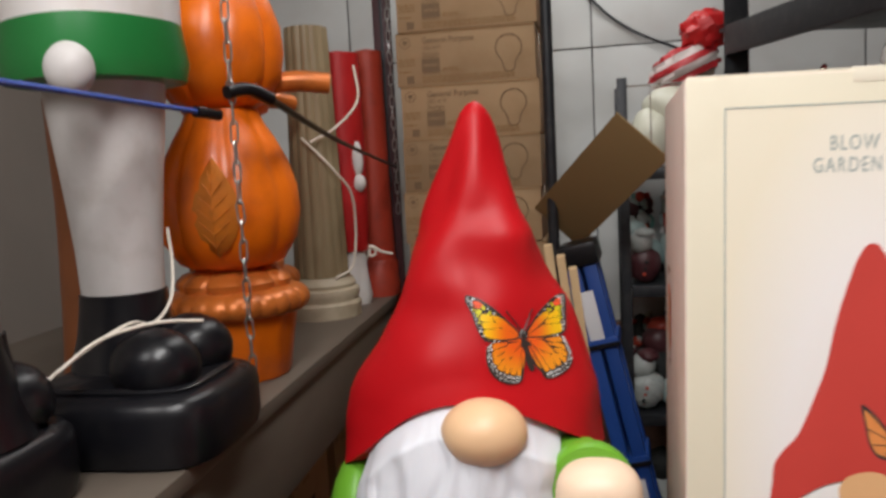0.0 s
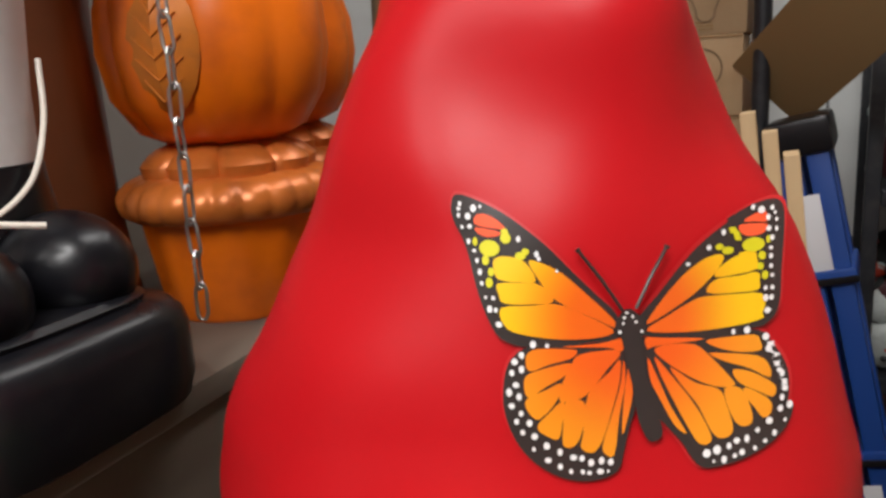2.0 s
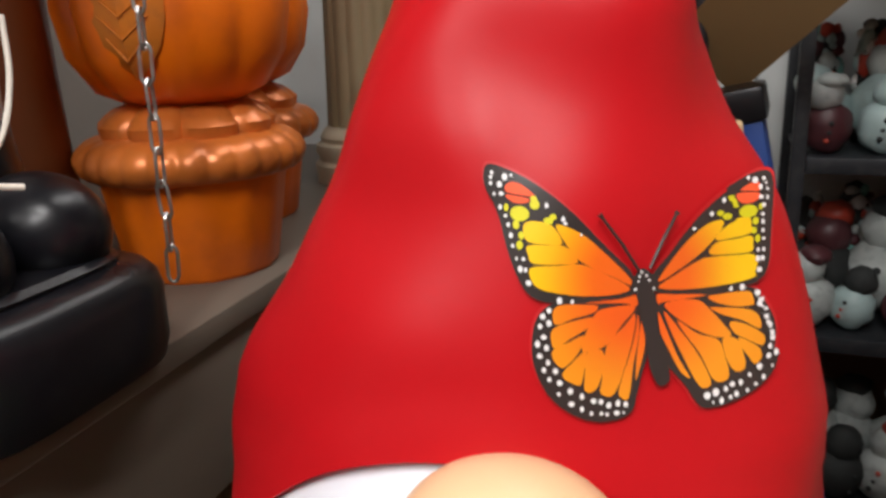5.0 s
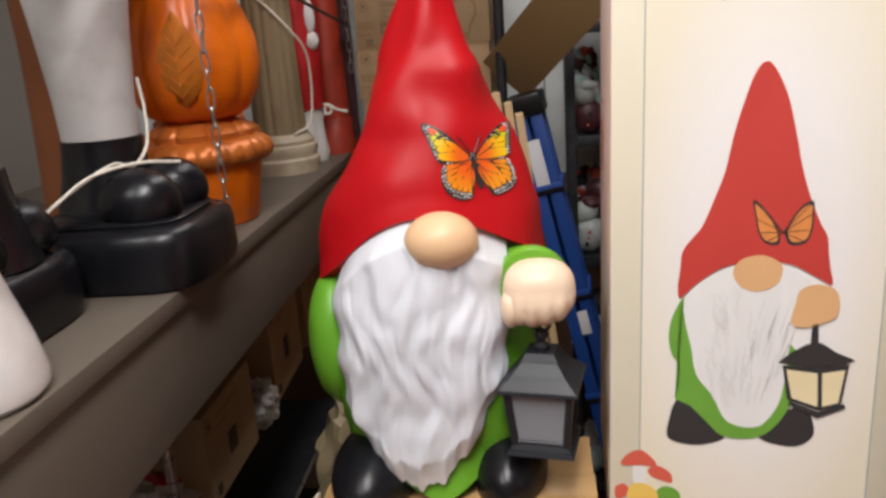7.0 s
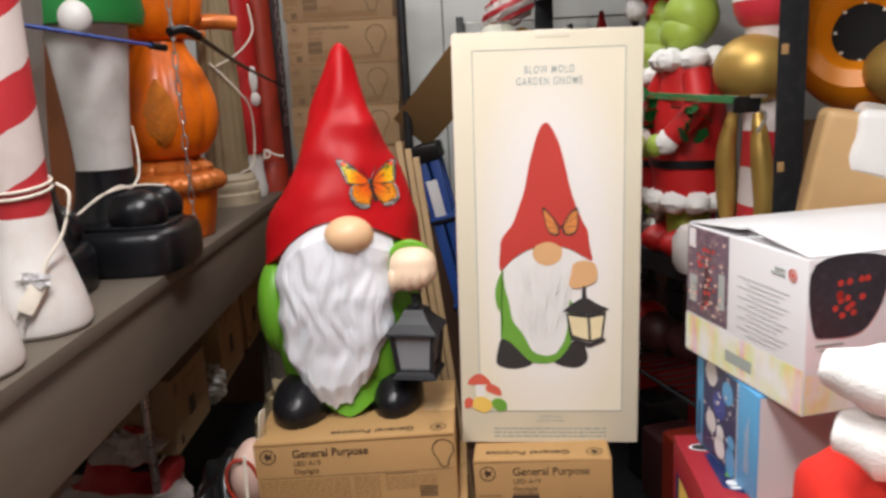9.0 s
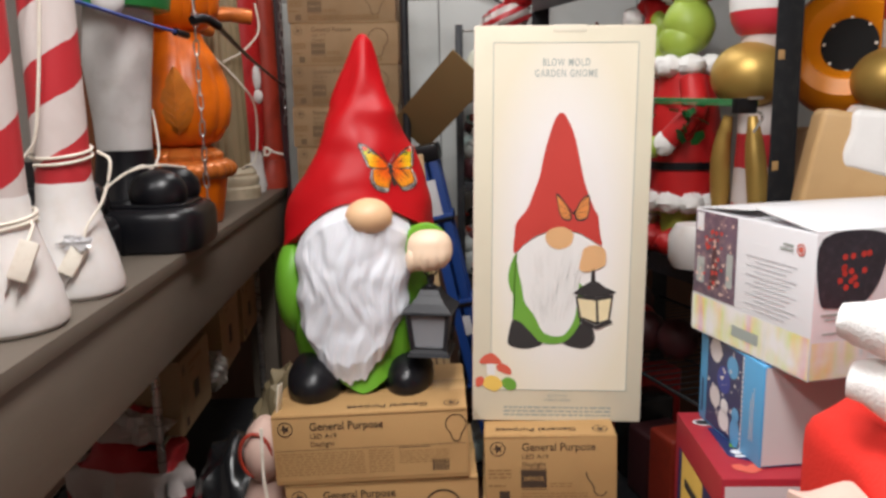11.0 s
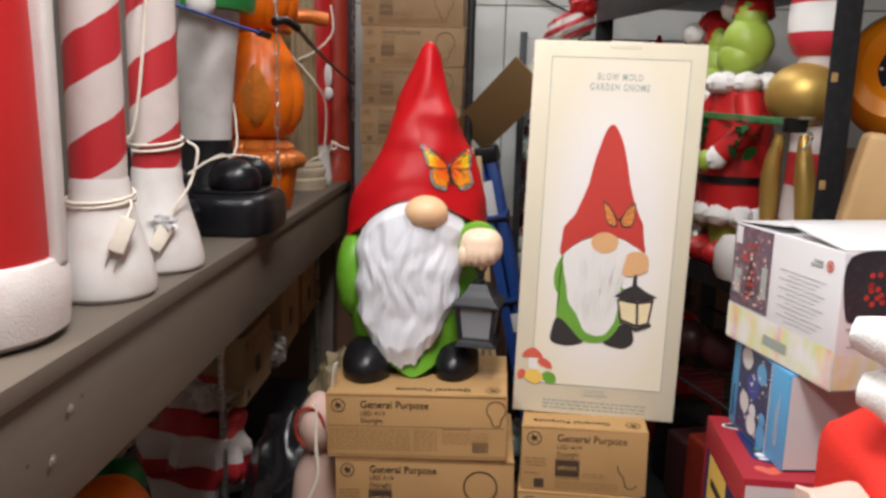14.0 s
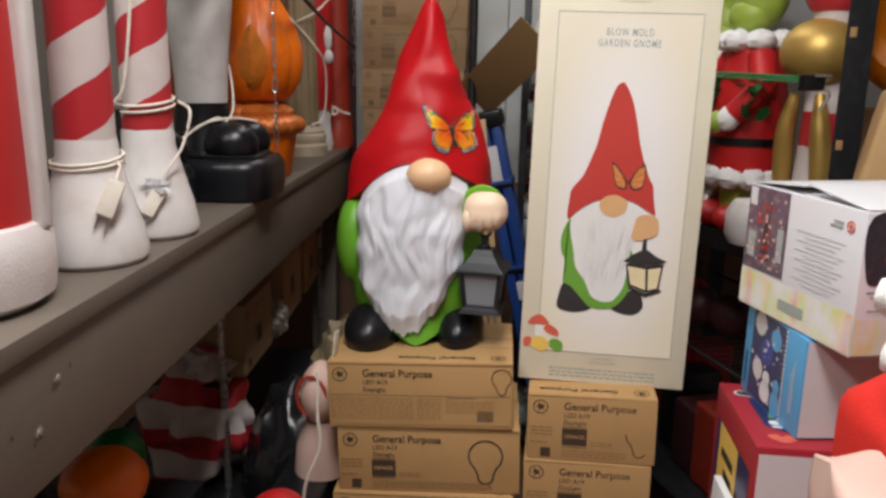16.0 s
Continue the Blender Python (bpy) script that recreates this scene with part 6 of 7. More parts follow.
part("deck", rbox(0.0, RL, -0.53, -0.002, 0.25, 0.262, 0.001), M_IRON, rack)


def on_rack(x, y, z=1.0225, turn=0.0):
    return RK @ pose(x, y, z, 0, 0, turn)


# lime-headed plain figures in red coats
def lime_figure(m, k, label):
    lf = thing("lime_figure", m, label, "figurine", "lime figures")
    bm = blob(0, 0, 0.505 * k, 0.056 * k, 0.056 * k, 0.062 * k, None, 0.04, 30, 32, 22)
    blob(0.004, 0.018, 0.472 * k, 0.050 * k, 0.046 * k, 0.044 * k, bm, 0.04, 30, 28, 18)
    blob(-0.004, 0.0, 0.560 * k, 0.036 * k, 0.036 * k, 0.050 * k, bm, 0.05, 30, 24, 16)
    part("head", bm, M_LIME, lf, "lumpy lime green top")
    cap = part("cap", tube(spline([(0, -0.01, 0.565 * k), (0.01, -0.015, 0.605 * k), (0.04, -0.02, 0.625 * k), (0.075, -0.02, 0.600 * k)], 6), lambda t: (0.046 - 0.030 * t) * k, 20), M_RED2, lf, "red cap folded over")
    part("pompom", blob(0.082, -0.01, 0.590 * k, 0.030 * k, 0.030 * k, 0.030 * k, None, 0.16, 60, 24, 16), M_PLUSH, cap, "white plush pompom")
    for a in range(7):
        an = 2 * math.pi * a / 7
        part("collar_tuft", blob(0.056 * k * math.cos(an), 0.056 * k * math.sin(an), 0.418 * k, 0.030 * k, 0.030 * k, 0.024 * k, None, 0.22, 50, 18, 12), M_PLUSH, lf)
    part("coat", lathe([(0.0, 0.12 * k), (0.070 * k, 0.12 * k), (0.080 * k, 0.2 * k), (0.074 * k, 0.3 * k), (0.056 * k, 0.41 * k), (0.0, 0.42 * k)], 40, lambda a, z, r: r * (1 + 0.035 * math.sin(5 * a + z * 20)), close=False), M_RED2, lf, "creased red coat")
    for sx in (-1, 1):
        sleeve = part("sleeve", tube(spline([(sx * 0.050 * k, 0.02, 0.385 * k), (sx * 0.088 * k, 0.045, 0.32 * k), (sx * 0.060 * k, 0.088, 0.262 * k)], 6), lambda t: (0.030 - 0.006 * t) * k, 16), M_RED2, lf, "red sleeve")
        part("cuff", blob(sx * 0.054 * k, 0.094, 0.254 * k, 0.027 * k, 0.024 * k, 0.026 * k, None, 0.2, 60, 18, 12), M_PLUSH, sleeve, "white plush cuff")
        part("mitten", blob(sx * 0.036 * k, 0.112, 0.246 * k, 0.020 * k, 0.018 * k, 0.024 * k, None, 0.08, 40, 18, 12), M_LIME, sleeve, "lime green mitten")
    part("belt", lathe([(0.0, 0.195 * k), (0.0835 * k, 0.195 * k), (0.0835 * k, 0.212 * k), (0.0, 0.2125 * k)], 40, lambda a, z, r: r * (1 + 0.035 * math.sin(5 * a + z * 20)), close=False), M_BLACK, lf, "thin black belt")
    for a in range(9):
        an = 2 * math.pi * a / 9
        part("hem_tuft", blob(0.066 * k * math.cos(an), 0.066 * k * math.sin(an), 0.122 * k, 0.030 * k, 0.030 * k, 0.024 * k, None, 0.22, 50, 18, 12), M_PLUSH, lf)
    for sx in (-0.045, 0.04):
        part("shoe", blob(sx, 0.03, 0.035, 0.04, 0.07, 0.036, None, u=20, v=12, flat=0.0), M_RED2, lf, "glossy red shoe")
    part("legs", lathe([(0.0, 0.02), (0.05, 0.02), (0.05, 0.11), (0.0, 0.112)], 24, close=False), M_LIME, lf)
    return lf


lime_figure(on_rack(0.365, -0.062), 1.06, "lime green figure in a red coat with white plush trim")
lime_figure(on_rack(0.545, -0.10, turn=25), 0.98, "lime green figure in a red coat standing behind another")

M_HOOPS = stripe_material("red_white_hoops", 0.15, 0.0)
cp = thing("striped_post_ornament", on_rack(0.155, -0.10), "red and white striped post with a gold ball", "ornament")
part("post", lathe([(0.0, 0.0), (0.062, 0.0), (0.064, 0.05), (0.052, 0.12), (0.044, 0.3), (0.046, 0.62), (0.0, 0.63)], 32, close=False), M_HOOPS, cp, "hooped red and white post")
part("ball", blob(0.0, 0.03, 0.415, 0.082, 0.080, 0.070, None, u=36, v=24), M_GOLD, cp, "shiny gold ball")
for sx in (-0.055, 0.055):
    part("drape", tube(spline([(sx * 0.7, 0.05, 0.33), (sx * 1.0, 0.052, 0.25), (sx * 1.1, 0.045, 0.15), (sx * 0.8, 0.052, 0.06)], 6), lambda t: 0.010 + 0.012 * math.sin(math.pi * t), 14), M_GOLD, cp, "gold drape")
part("knob", lathe([(0.0, 0.485), (0.03, 0.488), (0.055, 0.502), (0.068, 0.528), (0.0705, 0.545)], 36, close=False), M_PINKRED, cp, "rounded red end")
part("knob_band", lathe([(0.0705, 0.5455), (0.0725, 0.575), (0.0715, 0.605)], 36, close=False), M_PLUSH, cp, "white band")
part("knob_top", lathe([(0.0715, 0.6055), (0.066, 0.64), (0.045, 0.675), (0.0, 0.69)], 36, close=False), M_PINKRED, cp, "red upper part")
cp2 = thing("striped_post_ornament", on_rack(0.02, -0.34), "red and white striped post behind the rack post", "ornament")
part("post", lathe([(0.0, 0.0), (0.062, 0.0), (0.064, 0.05), (0.052, 0.12), (0.044, 0.3), (0.046, 0.62), (0.0, 0.63)], 32, close=False), M_HOOPS, cp2)
part("ball", blob(0.0, 0.03, 0.40, 0.078, 0.078, 0.066, None, u=36, v=24), M_GOLD, cp2, "shiny gold ball")
solo("display_stand", lathe([(0.0, 0.0), (0.045, 0.0), (0.055, 0.02), (0.055, 0.07), (0.04, 0.095), (0.0, 0.1)], 28, close=False), M_WHITE, "round white plastic stand on the rack", "stand", m=on_rack(0.20, 0.02, 1.0245))
rnd = random.Random(4)
for k in range(9):
    x, y = 0.42 + 0.075 * k, -0.07 - 0.16 * rnd.random()
    h = rnd.uniform(0.22, 0.5)
    r = rnd.uniform(0.045, 0.07)
    ob = thing("rack_figure", on_rack(x, y, turn=rnd.uniform(0, 360)), "plain red and white plastic holiday figure on the rack", "figurine", "figures on the rack")
    part("body", lathe([(0.0, 0.0), (r, 0.0), (r * 1.05, h * 0.2), (r * 0.8, h * 0.6), (r * 0.5, h * 0.72), (0.0, h * 0.73)], 24, close=False), rnd.choice([M_RED2, M_RED2, M_WHITE, M_DGREEN]), ob)
    part("top", blob(0, 0, h * 0.85, r * 0.62, r * 0.62, r * 0.7, None, u=18, v=12), rnd.choice([M_WHITE, M_PINK, M_RED2]), ob)
    part("hat", lathe([(0.0, h * 0.9), (r * 0.66, h * 0.9), (r * 0.5, h * 1.0), (r * 0.1, h * 1.2), (0.0, h * 1.21)], 20, close=False), rnd.choice([M_RED2, M_BLACK]), ob)
for k in range(10):
    x, y = 0.08 + 0.10 * k, -0.09 - 0.2 * rnd.random()
    ob = solo("red_bauble", blob(0, 0, 0.0, 0.055, 0.055, 0.055, None, u=20, v=14), rnd.choice([M_RED2, M_MAROON, M_MAROON, M_RED3]), "dark red shiny bauble on the wire shelf", "bauble", "baubles on the wire shelf", m=on_rack(x, y, 0.7575))
for k in range(8):
    x, y = 0.10 + 0.12 * k, -0.10 - 0.2 * rnd.random()
    solo("storage_bin", rbox(-0.055, 0.055, -0.07, 0.07, 0, rnd.uniform(0.2, 0.36), 0.012, 3), rnd.choice([M_MAROON, M_RED3, M_BAG, M_RED2]), "dark red plastic tub on the lowest shelf", "bin", "tubs on the lowest shelf", m=on_rack(x, y, 0.2625))
# things on the upper deck
solo("paper_parcel", rbox(-0.08, 0.08, -0.06, 0.06, 0, 0.12, 0.01), M_TAN, "brown paper parcel on the upper shelf", "parcel", m=on_rack(0.80, -0.1, 1.7355, 30))
solo("red_parcel", rbox(-0.1, 0.1, -0.06, 0.06, 0, 0.10, 0.008), M_RED3, "dull red box on the upper shelf", "box", m=on_rack(0.50, -0.1, 1.7355, -10))
for k in range(5):
    solo("glass_jar", lathe([(0.0, 0.0), (0.03, 0.0), (0.032, 0.06), (0.02, 0.075), (0.02, 0.085), (0.0, 0.086)], 20, close=False), M_IRON if k % 2 else M_STEEL, "small shiny jar among the decorations", "jar", "jars on the rack", m=on_rack(0.45 + 0.09 * k, -0.03, 1.0225))

# strap and ratchet
A = RK @ Vector((0.03, 0.012, 1.375))
Bq = RK @ Vector((RL - 0.05, 0.012, 1.40))
for k in range(4):
    o = Vector((0, 0, 0.0035 * k))
    solo("green_strap", tube([A + o, A.lerp(Bq, 0.5) + o + Vector((0, 0, 0.004 * math.sin(k))), Bq + o], 0.002, 6), M_DGREEN, "thin green elastic strap across the rack", "strap", "green straps")
clip = thing("strap_buckle", Matrix.Translation(A) @ pose(0, 0, 0, 0, 0, 19), "black buckle with a bright steel clip on the rack post", "buckle")
part("block", rbox(-0.055, -0.008, -0.012, 0.006, -0.014, 0.016, 0.003), M_BLACK, clip)
part("lever", rbox(-0.035, 0.0, -0.019, -0.013, 0.012, 0.018, 0.002), M_STEEL, clip, "bright steel lever")
part("hook", tube(spline([(-0.01, -0.012, -0.01), (0.0, -0.016, -0.02), (-0.006, -0.012, -0.038), (-0.012, -0.008, -0.05)], 5), 0.003, 8), M_STEEL, clip, "steel hook")

# orange ring and kraft parcel past the near post
ring = thing("orange_pumpkin_shell", pose(1.005, 1.08, 1.455, 68, 0, -30), "glossy orange plastic shell with a black oval disc in place of a dark hollow", "pumpkin")
part("shell", lathe([(0.052, -0.02), (0.06, 0.006), (0.085, 0.028), (0.115, 0.022), (0.135, -0.01), (0.137, -0.05), (0.12, -0.08), (0.05, -0.09)], 60, lambda a, z, r: r * (1 + 0.10 * math.sin(a) ** 2)), M_ORANGE2, ring)
# Solid disc closes the mouth; its black stands for the shade inside.
part("opening", lathe([(0.0, -0.012), (0.055, -0.012), (0.058, -0.006), (0.0, -0.005)], 40, lambda a, z, r: r * (1 + 0.25 * math.sin(a) ** 2), close=False), M_BLACKDISC, ring, "black oval disc in place of a dark hollow")
for k in range(8):
    a = 2 * math.pi * k / 8
    part("staple", rbox(-0.003, 0.003, -0.003, 0.003, 0, 0.002, 0.0005), M_WIRE, ring).matrix_basis = pose(0.05 * math.cos(a), 0.062 * math.sin(a), -0.004)
solo("shell_support", rbox(-0.09, 0.09, -0.07, 0.07, 0, 0.30, 0.01), M_CARD2, "plain old carton under the orange shell", "cardboard box", m=pose(1.02, 1.13, FLOOR_Z + 1.0225))
pk = thing("kraft_parcel", pose(0.715, 0.695, FLOOR_Z + 1.045, 0, 10, -18), "crumpled kraft paper parcel under clear plastic wrap", "parcel")
bm = rbox(0, 0.40, 0, 0.13, 0, 0.33, 0.016, 4)
bmesh.ops.subdivide_edges(bm, edges=bm.edges, cuts=4, use_grid_fill=True)
for v in bm.verts:
    v.co += Vector((1, 1, 1)) * 0.008 * noise.noise(v.co * 14)
part("wrapping", bm, M_TAN, pk)
bm = rbox(0.05, 0.405, -0.004, 0.135, 0.235, 0.342, 0.018, 4)
bmesh.ops.subdivide_edges(bm, edges=bm.edges, cuts=4, use_grid_fill=True)
for v in bm.verts:
    v.co += Vector((1, 1, 1)) * 0.008 * noise.noise(v.co * 20)
part("plastic_sheet", bm, M_VINYL, pk, "shiny whitish plastic sheet")

# back rack
BR_ = pose(0.175, 1.96, FLOOR_Z)
brack = thing("steel_rack", BR_, "black wire rack against the white wall", "rack")
for x in (0.0, 0.60):
    for y in (0.0, 0.30):
        part("post", rbox(x - 0.012, x + 0.012, y - 0.012, y + 0.012, 0, 1.64, 0.002), M_IRON, brack)
for z in (0.10, 0.45, 0.80, 1.13, 1.42):
    part("front_rail", rbox(0.013, 0.587, -0.012, -0.002, z - 0.028, z, 0.002), M_IRON, brack)
    part("shelf_board", rbox(0.0, 0.60, 0.0, 0.30, z - 0.008, z - 0.0005, 0.001), M_IRON, brack)
part("top_wire", tube([(0, 0, 1.62), (0.6, 0, 1.62)], 0.003, 6), M_STEEL, brack)
part("top_wire", tube([(0, 0, 1.62), (0, 0.3, 1.62)], 0.003, 6), M_STEEL, brack)
for k in range(1, 9):
    part("basket_wire", tube([(0.6 * k / 9, -0.002, 1.42), (0.6 * k / 9, -0.002, 1.62)], 0.0015, 6), M_STEEL, brack)
rnd = random.Random(11)
M_CREAMY = mat("milky_plastic", (0.66, 0.66, 0.54), 0.4, var=0.1, scale=9, bump=0.06)


BITS = [M_SNOWY, M_SNOWY, M_PALETEAL, M_MAROON, M_RED3, M_NEARBLACK, M_SNOWY, M_PALETEAL, M_SNOWY]


def ornament(m, s):
    ob = thing("snow_ornament", m, "small dimmed white and red plastic snow ornament", "ornament", "ornaments on the back rack")
    part("body", blob(0, 0, s * 0.45, s * 0.42, s * 0.40, s * 0.45, None, 0.12, u=16, v=12, flat=0.0), rnd.choice(BITS), ob)
    part("top", blob(s * rnd.uniform(-0.12, 0.12), 0, s * 1.0, s * 0.30, s * 0.28, s * 0.30, None, 0.12, u=14, v=10), rnd.choice(BITS), ob)
    if rnd.random() < 0.6:
        part("cap", blob(s * rnd.uniform(-0.1, 0.1), 0, s * 1.25, s * 0.26, s * 0.24, s * rnd.uniform(0.1, 0.22), None, 0.2, u=14, v=10), rnd.choice([M_RED3, M_MAROON, M_NEARBLACK, M_SNOWY]), ob)
    for k in range(3):
        part("button", blob(s * 0.03 * (k - 1), -s * 0.38, s * (0.3 + 0.15 * k), s * 0.045, s * 0.04, s * 0.045, None, u=8, v=6), rnd.choice([M_NEARBLACK, M_RED3]), ob)
    return ob


def gap_filler(m, h):
    """A made-up dark column for the rack's dark gaps, hung with small trinkets."""
    ob = thing("gap_filler", m, "made-up dark column with small trinkets, filling the rack's dark gaps", "ornament tree", "trees on the back rack")
    part("tree", lathe([(0.0, 0.0), (h * 0.13, 0.0), (h * 0.135, h * 0.1), (h * 0.13, h * 0.45), (h * 0.115, h * 0.8), (h * 0.07, h * 0.96), (0.0, h)], 24, lambda a, z, r: r * (1 + 0.12 * noise.noise(Vector((a * 3, z * 40, h)))), close=False), M_NEARBLACK, ob)
    for k in range(44):
        z = h * rnd.uniform(0.03, 0.95)
        r = h * (0.140 - 0.035 * z / h)
        a = radians(rnd.uniform(180, 360))
        w = rnd.uniform(0.006, 0.017)
        part("trinket", blob(r * math.cos(a), r * math.sin(a), z, w, w * 0.8, w * rnd.uniform(0.7, 1.6), None, 0.2, 60, 10, 8), rnd.choice(BITS + [M_WHITE, M_WHITE, M_SNOWY, M_TEAL, M_RED3]), ob)
    return ob


for z, rows in ((1.13, 2), (0.80, 2), (0.45, 2), (0.10, 2)):
    for r in range(rows):
        for k in range(7):
            s = rnd.uniform(0.085, 0.125) * (1.0 if r == 0 else 1.35)
            ornament(BR_ @ pose(0.045 + 0.082 * k + rnd.uniform(-0.012, 0.012) + 0.03 * r, 0.055 + 0.12 * r, z, rnd.uniform(-9, 9), rnd.uniform(-14, 14), rnd.uniform(-60, 60)), s)
# Dark columns added behind the ornaments to cover the light wall.
for z in (1.13, 0.80):
    for k in range(7):
        gap_filler(BR_ @ pose(0.05 + 0.08 * k, 0.245, z, rnd.uniform(-4, 4), rnd.uniform(-5, 5), rnd.uniform(-30, 30)), rnd.uniform(0.20, 0.27))
# basket on top: milky figure, wreath hoop and red-striped cushion
mf = thing("milky_figure", BR_ @ pose(0.07, 0.06, 1.4205), "milky white plastic figure lying in the basket", "figurine")
part("body", blob(0, 0, 0.075, 0.055, 0.06, 0.075, None, 0.08), M_CREAMY, mf)
part("shoulder", blob(0.05, 0.01, 0.15, 0.07, 0.05, 0.05, None, 0.08), M_CREAMY, mf)
part("foot", blob(-0.02, -0.02, 0.03, 0.035, 0.05, 0.03, None, u=18, v=12), M_CREAMY, mf)
hoop = solo("gold_hoop", tube([(0.0, 0.085 * math.cos(a), 0.095 + 0.085 * math.sin(a)) for a in (2 * math.pi * i / 36 for i in range(36))], 0.011, 12, loop=True), M_GOLD, "gold wreath hoop leaning in the basket", "hoop", m=BR_ @ pose(0.165, 0.10, 1.4205, 0, 12, 40))
cu = thing("striped_cushion", BR_ @ pose(0.178, 0.10, 1.618, 0, -24, 0), "red and white striped fabric bundle on the basket", "cushion")
part("fabric", blob(0.0, 0.0, 0.05, 0.085, 0.06, 0.052, None, 0.25, 40, 30, 20), stripe_material("red_white_fabric", 0.035, 0.0), cu)
part("tuft", blob(0.08, -0.01, 0.11, 0.06, 0.05, 0.05, None, 0.3, 40, 24, 16), M_RED2, cu, "red crumpled end")
solo("blue_bauble", blob(0, 0, 0.03, 0.03, 0.03, 0.03, None, u=16, v=12), M_BLUEBOX, "bright blue bauble among the white ornaments", "bauble", m=BR_ @ pose(0.30, 0.03, 0.8005))


# greenery caught on the straps, tags on the post
for f, dz, n in ((0.20, -0.03, 9), (0.36, -0.03, 14)):
    p = A.lerp(Bq, f) + Vector((0, 0, dz))
    sprig = thing("holly_sprig", Matrix.Translation(p), "dark green plastic holly sprig hooked on the strap", "holly", "holly sprigs")
    for k in range(n):
        bm = bmesh.new()
        pts = [(-0.012, 0), (-0.006, 0.008), (0.0, 0.007), (0.008, 0.010), (0.016, 0.0), (0.008, -0.010), (0.0, -0.007), (-0.006, -0.008)]
        bm.faces.new([bm.verts.new((x * 1.5, y * 1.5, 0.004 * math.cos(x * 90))) for x, y in pts])
        bmesh.ops.solidify(bm, geom=bm.faces[:], thickness=0.0012)
        part("leaf", bm, M_DGREEN, sprig).matrix_basis = pose(rnd.uniform(-0.03, 0.03), rnd.uniform(-0.02, 0.012), rnd.uniform(-0.045, 0.04), rnd.uniform(0, 180), rnd.uniform(-60, 60), rnd.uniform(0, 360))
for z in (1.47, 1.26):
    solo("shelf_tag", rbox(-0.007, 0.007, -0.001, 0.001, -0.009, 0.009, 0.0003), M_TAPE, "small yellowed tag on the rack post", "tag", m=RK @ pose(0.0, -0.012, z, 0, 0, -95))

# ---- boxes beside the aisle ----
def side_box(name, m, w, d, h, label, material, category="box"):
    """A box whose left side faces the aisle: origin at its near left corner, y along that side."""
    ob = thing(name, m, label, category)
    part("carton", rbox(0, w, 0, d, 0, h, 0.0025), material, ob)
    return ob


def left(x, y, out):
    return Vector((-out, x, y))


RBX = pose(0.512, 0.335, 0.585, 0, 0, -1)
red_box = side_box("red_gift_box", RBX, 0.24, 0.235, 0.249, "crimson printed box with a white end", M_BRED2)
top_r = lambda x, y, out: Vector((x, y, 0.249 + out))
part("round_mark", flat_print([disc2(0.034, 0.19, 0.021, 0.012, 24)], top_r, 0.0008), M_WBOX, red_box, "white oval mark")
part("round_mark_ring", flat_print([disc2(0.034, 0.19, 0.017, 0.009, 24)], top_r, 0.0011), M_PBLACK, red_box)
part("printed_scene", flat_print([[(0.03, 0.07), (0.075, 0.04), (0.075, 0.17), (0.03, 0.17)]], top_r, 0.0006), M_NAVY, red_box, "dark printed picture")
part("printed_tree", flat_print([[(0.042, 0.10), (0.062, 0.09), (0.056, 0.14)]], top_r, 0.0009), M_PGREEN, red_box)
part("printed_sledge", flat_print([rect2(0.04, 0.065, 0.066, 0.072), disc2(0.046, 0.082, 0.008), disc2(0.06, 0.08, 0.007)], top_r, 0.0010), M_WBOX, red_box)
part("printed_heart", flat_print([smooth2([(0.045, 0.015), (0.064, 0.028), (0.062, 0.042), (0.050, 0.040), (0.045, 0.036), (0.038, 0.042), (0.026, 0.040), (0.026, 0.028)])], top_r, 0.0010), M_PRED2, red_box, "red printed heart")
part("end_panel", flat_print([rect2(0.004, 0.0, 0.236, 0.238)], front, 0.0008), M_WBOX2, red_box, "plain white end")
part("printed_scene", flat_print([rect2(0.02, 0.0, 0.21, 0.20)], left, 0.0008), M_NAVY, red_box, "dark printed picture")
part("yellow_sticker", flat_print([rect2(0.08, 0.09, 0.19, 0.20)], left, 0.0012), M_PYEL, red_box, "yellow price sticker")
part("sticker_bar", flat_print([rect2(0.10, 0.15, 0.17, 0.165), rect2(0.10, 0.12, 0.15, 0.135)], left, 0.0016), M_PBLACK, red_box)
part("printed_heart", flat_print([smooth2([(0.045, 0.09), (0.064, 0.115), (0.062, 0.135), (0.050, 0.13), (0.045, 0.125), (0.038, 0.13), (0.026, 0.13), (0.026, 0.11)])], left, 0.0012), M_PRED2, red_box, "red printed heart")
low = side_box("plain_carton", pose(0.50, 0.33, 0.20, 0, 0, 1), 0.27, 0.26, 0.3845, "plain white carton under the red box", M_WBOX2)
part("lid", rbox(-0.002, 0.272, -0.002, 0.262, 0.3846, 0.3852, 0.0001), M_WBOX2, low)
side_box("plain_carton", pose(0.49, 0.32, FLOOR_Z, 0, 0, 0), 0.30, 0.28, 0.2468, "plain brown carton on the floor", M_CARD)
sl = solo("white_booklet", rbox(-0.006, 0.006, 0, 0.10, 0, 0.13, 0.001), M_WBOX, "white card leaning against the red box", "card", m=pose(0.497, 0.37, 0.5855, 0, 2, 0))

BBX = pose(0.571, 0.362, 0.8355, 0, 0, 7.5)
blue = side_box("blue_gift_box", BBX, 0.30, 0.192, 0.1485, "sky blue printed box with a white end", M_BLUEBOX)
part("end_panel", flat_print([rect2(0.003, 0.003, 0.298, 0.146)], front, 0.0008), M_WBOX2, blue, "plain pinkish white end")
part("printed_scene", flat_print([rect2(0.055, 0.004, 0.165, 0.146)], left, 0.0008), M_NAVY, blue, "night picture")
rnd = random.Random(3)
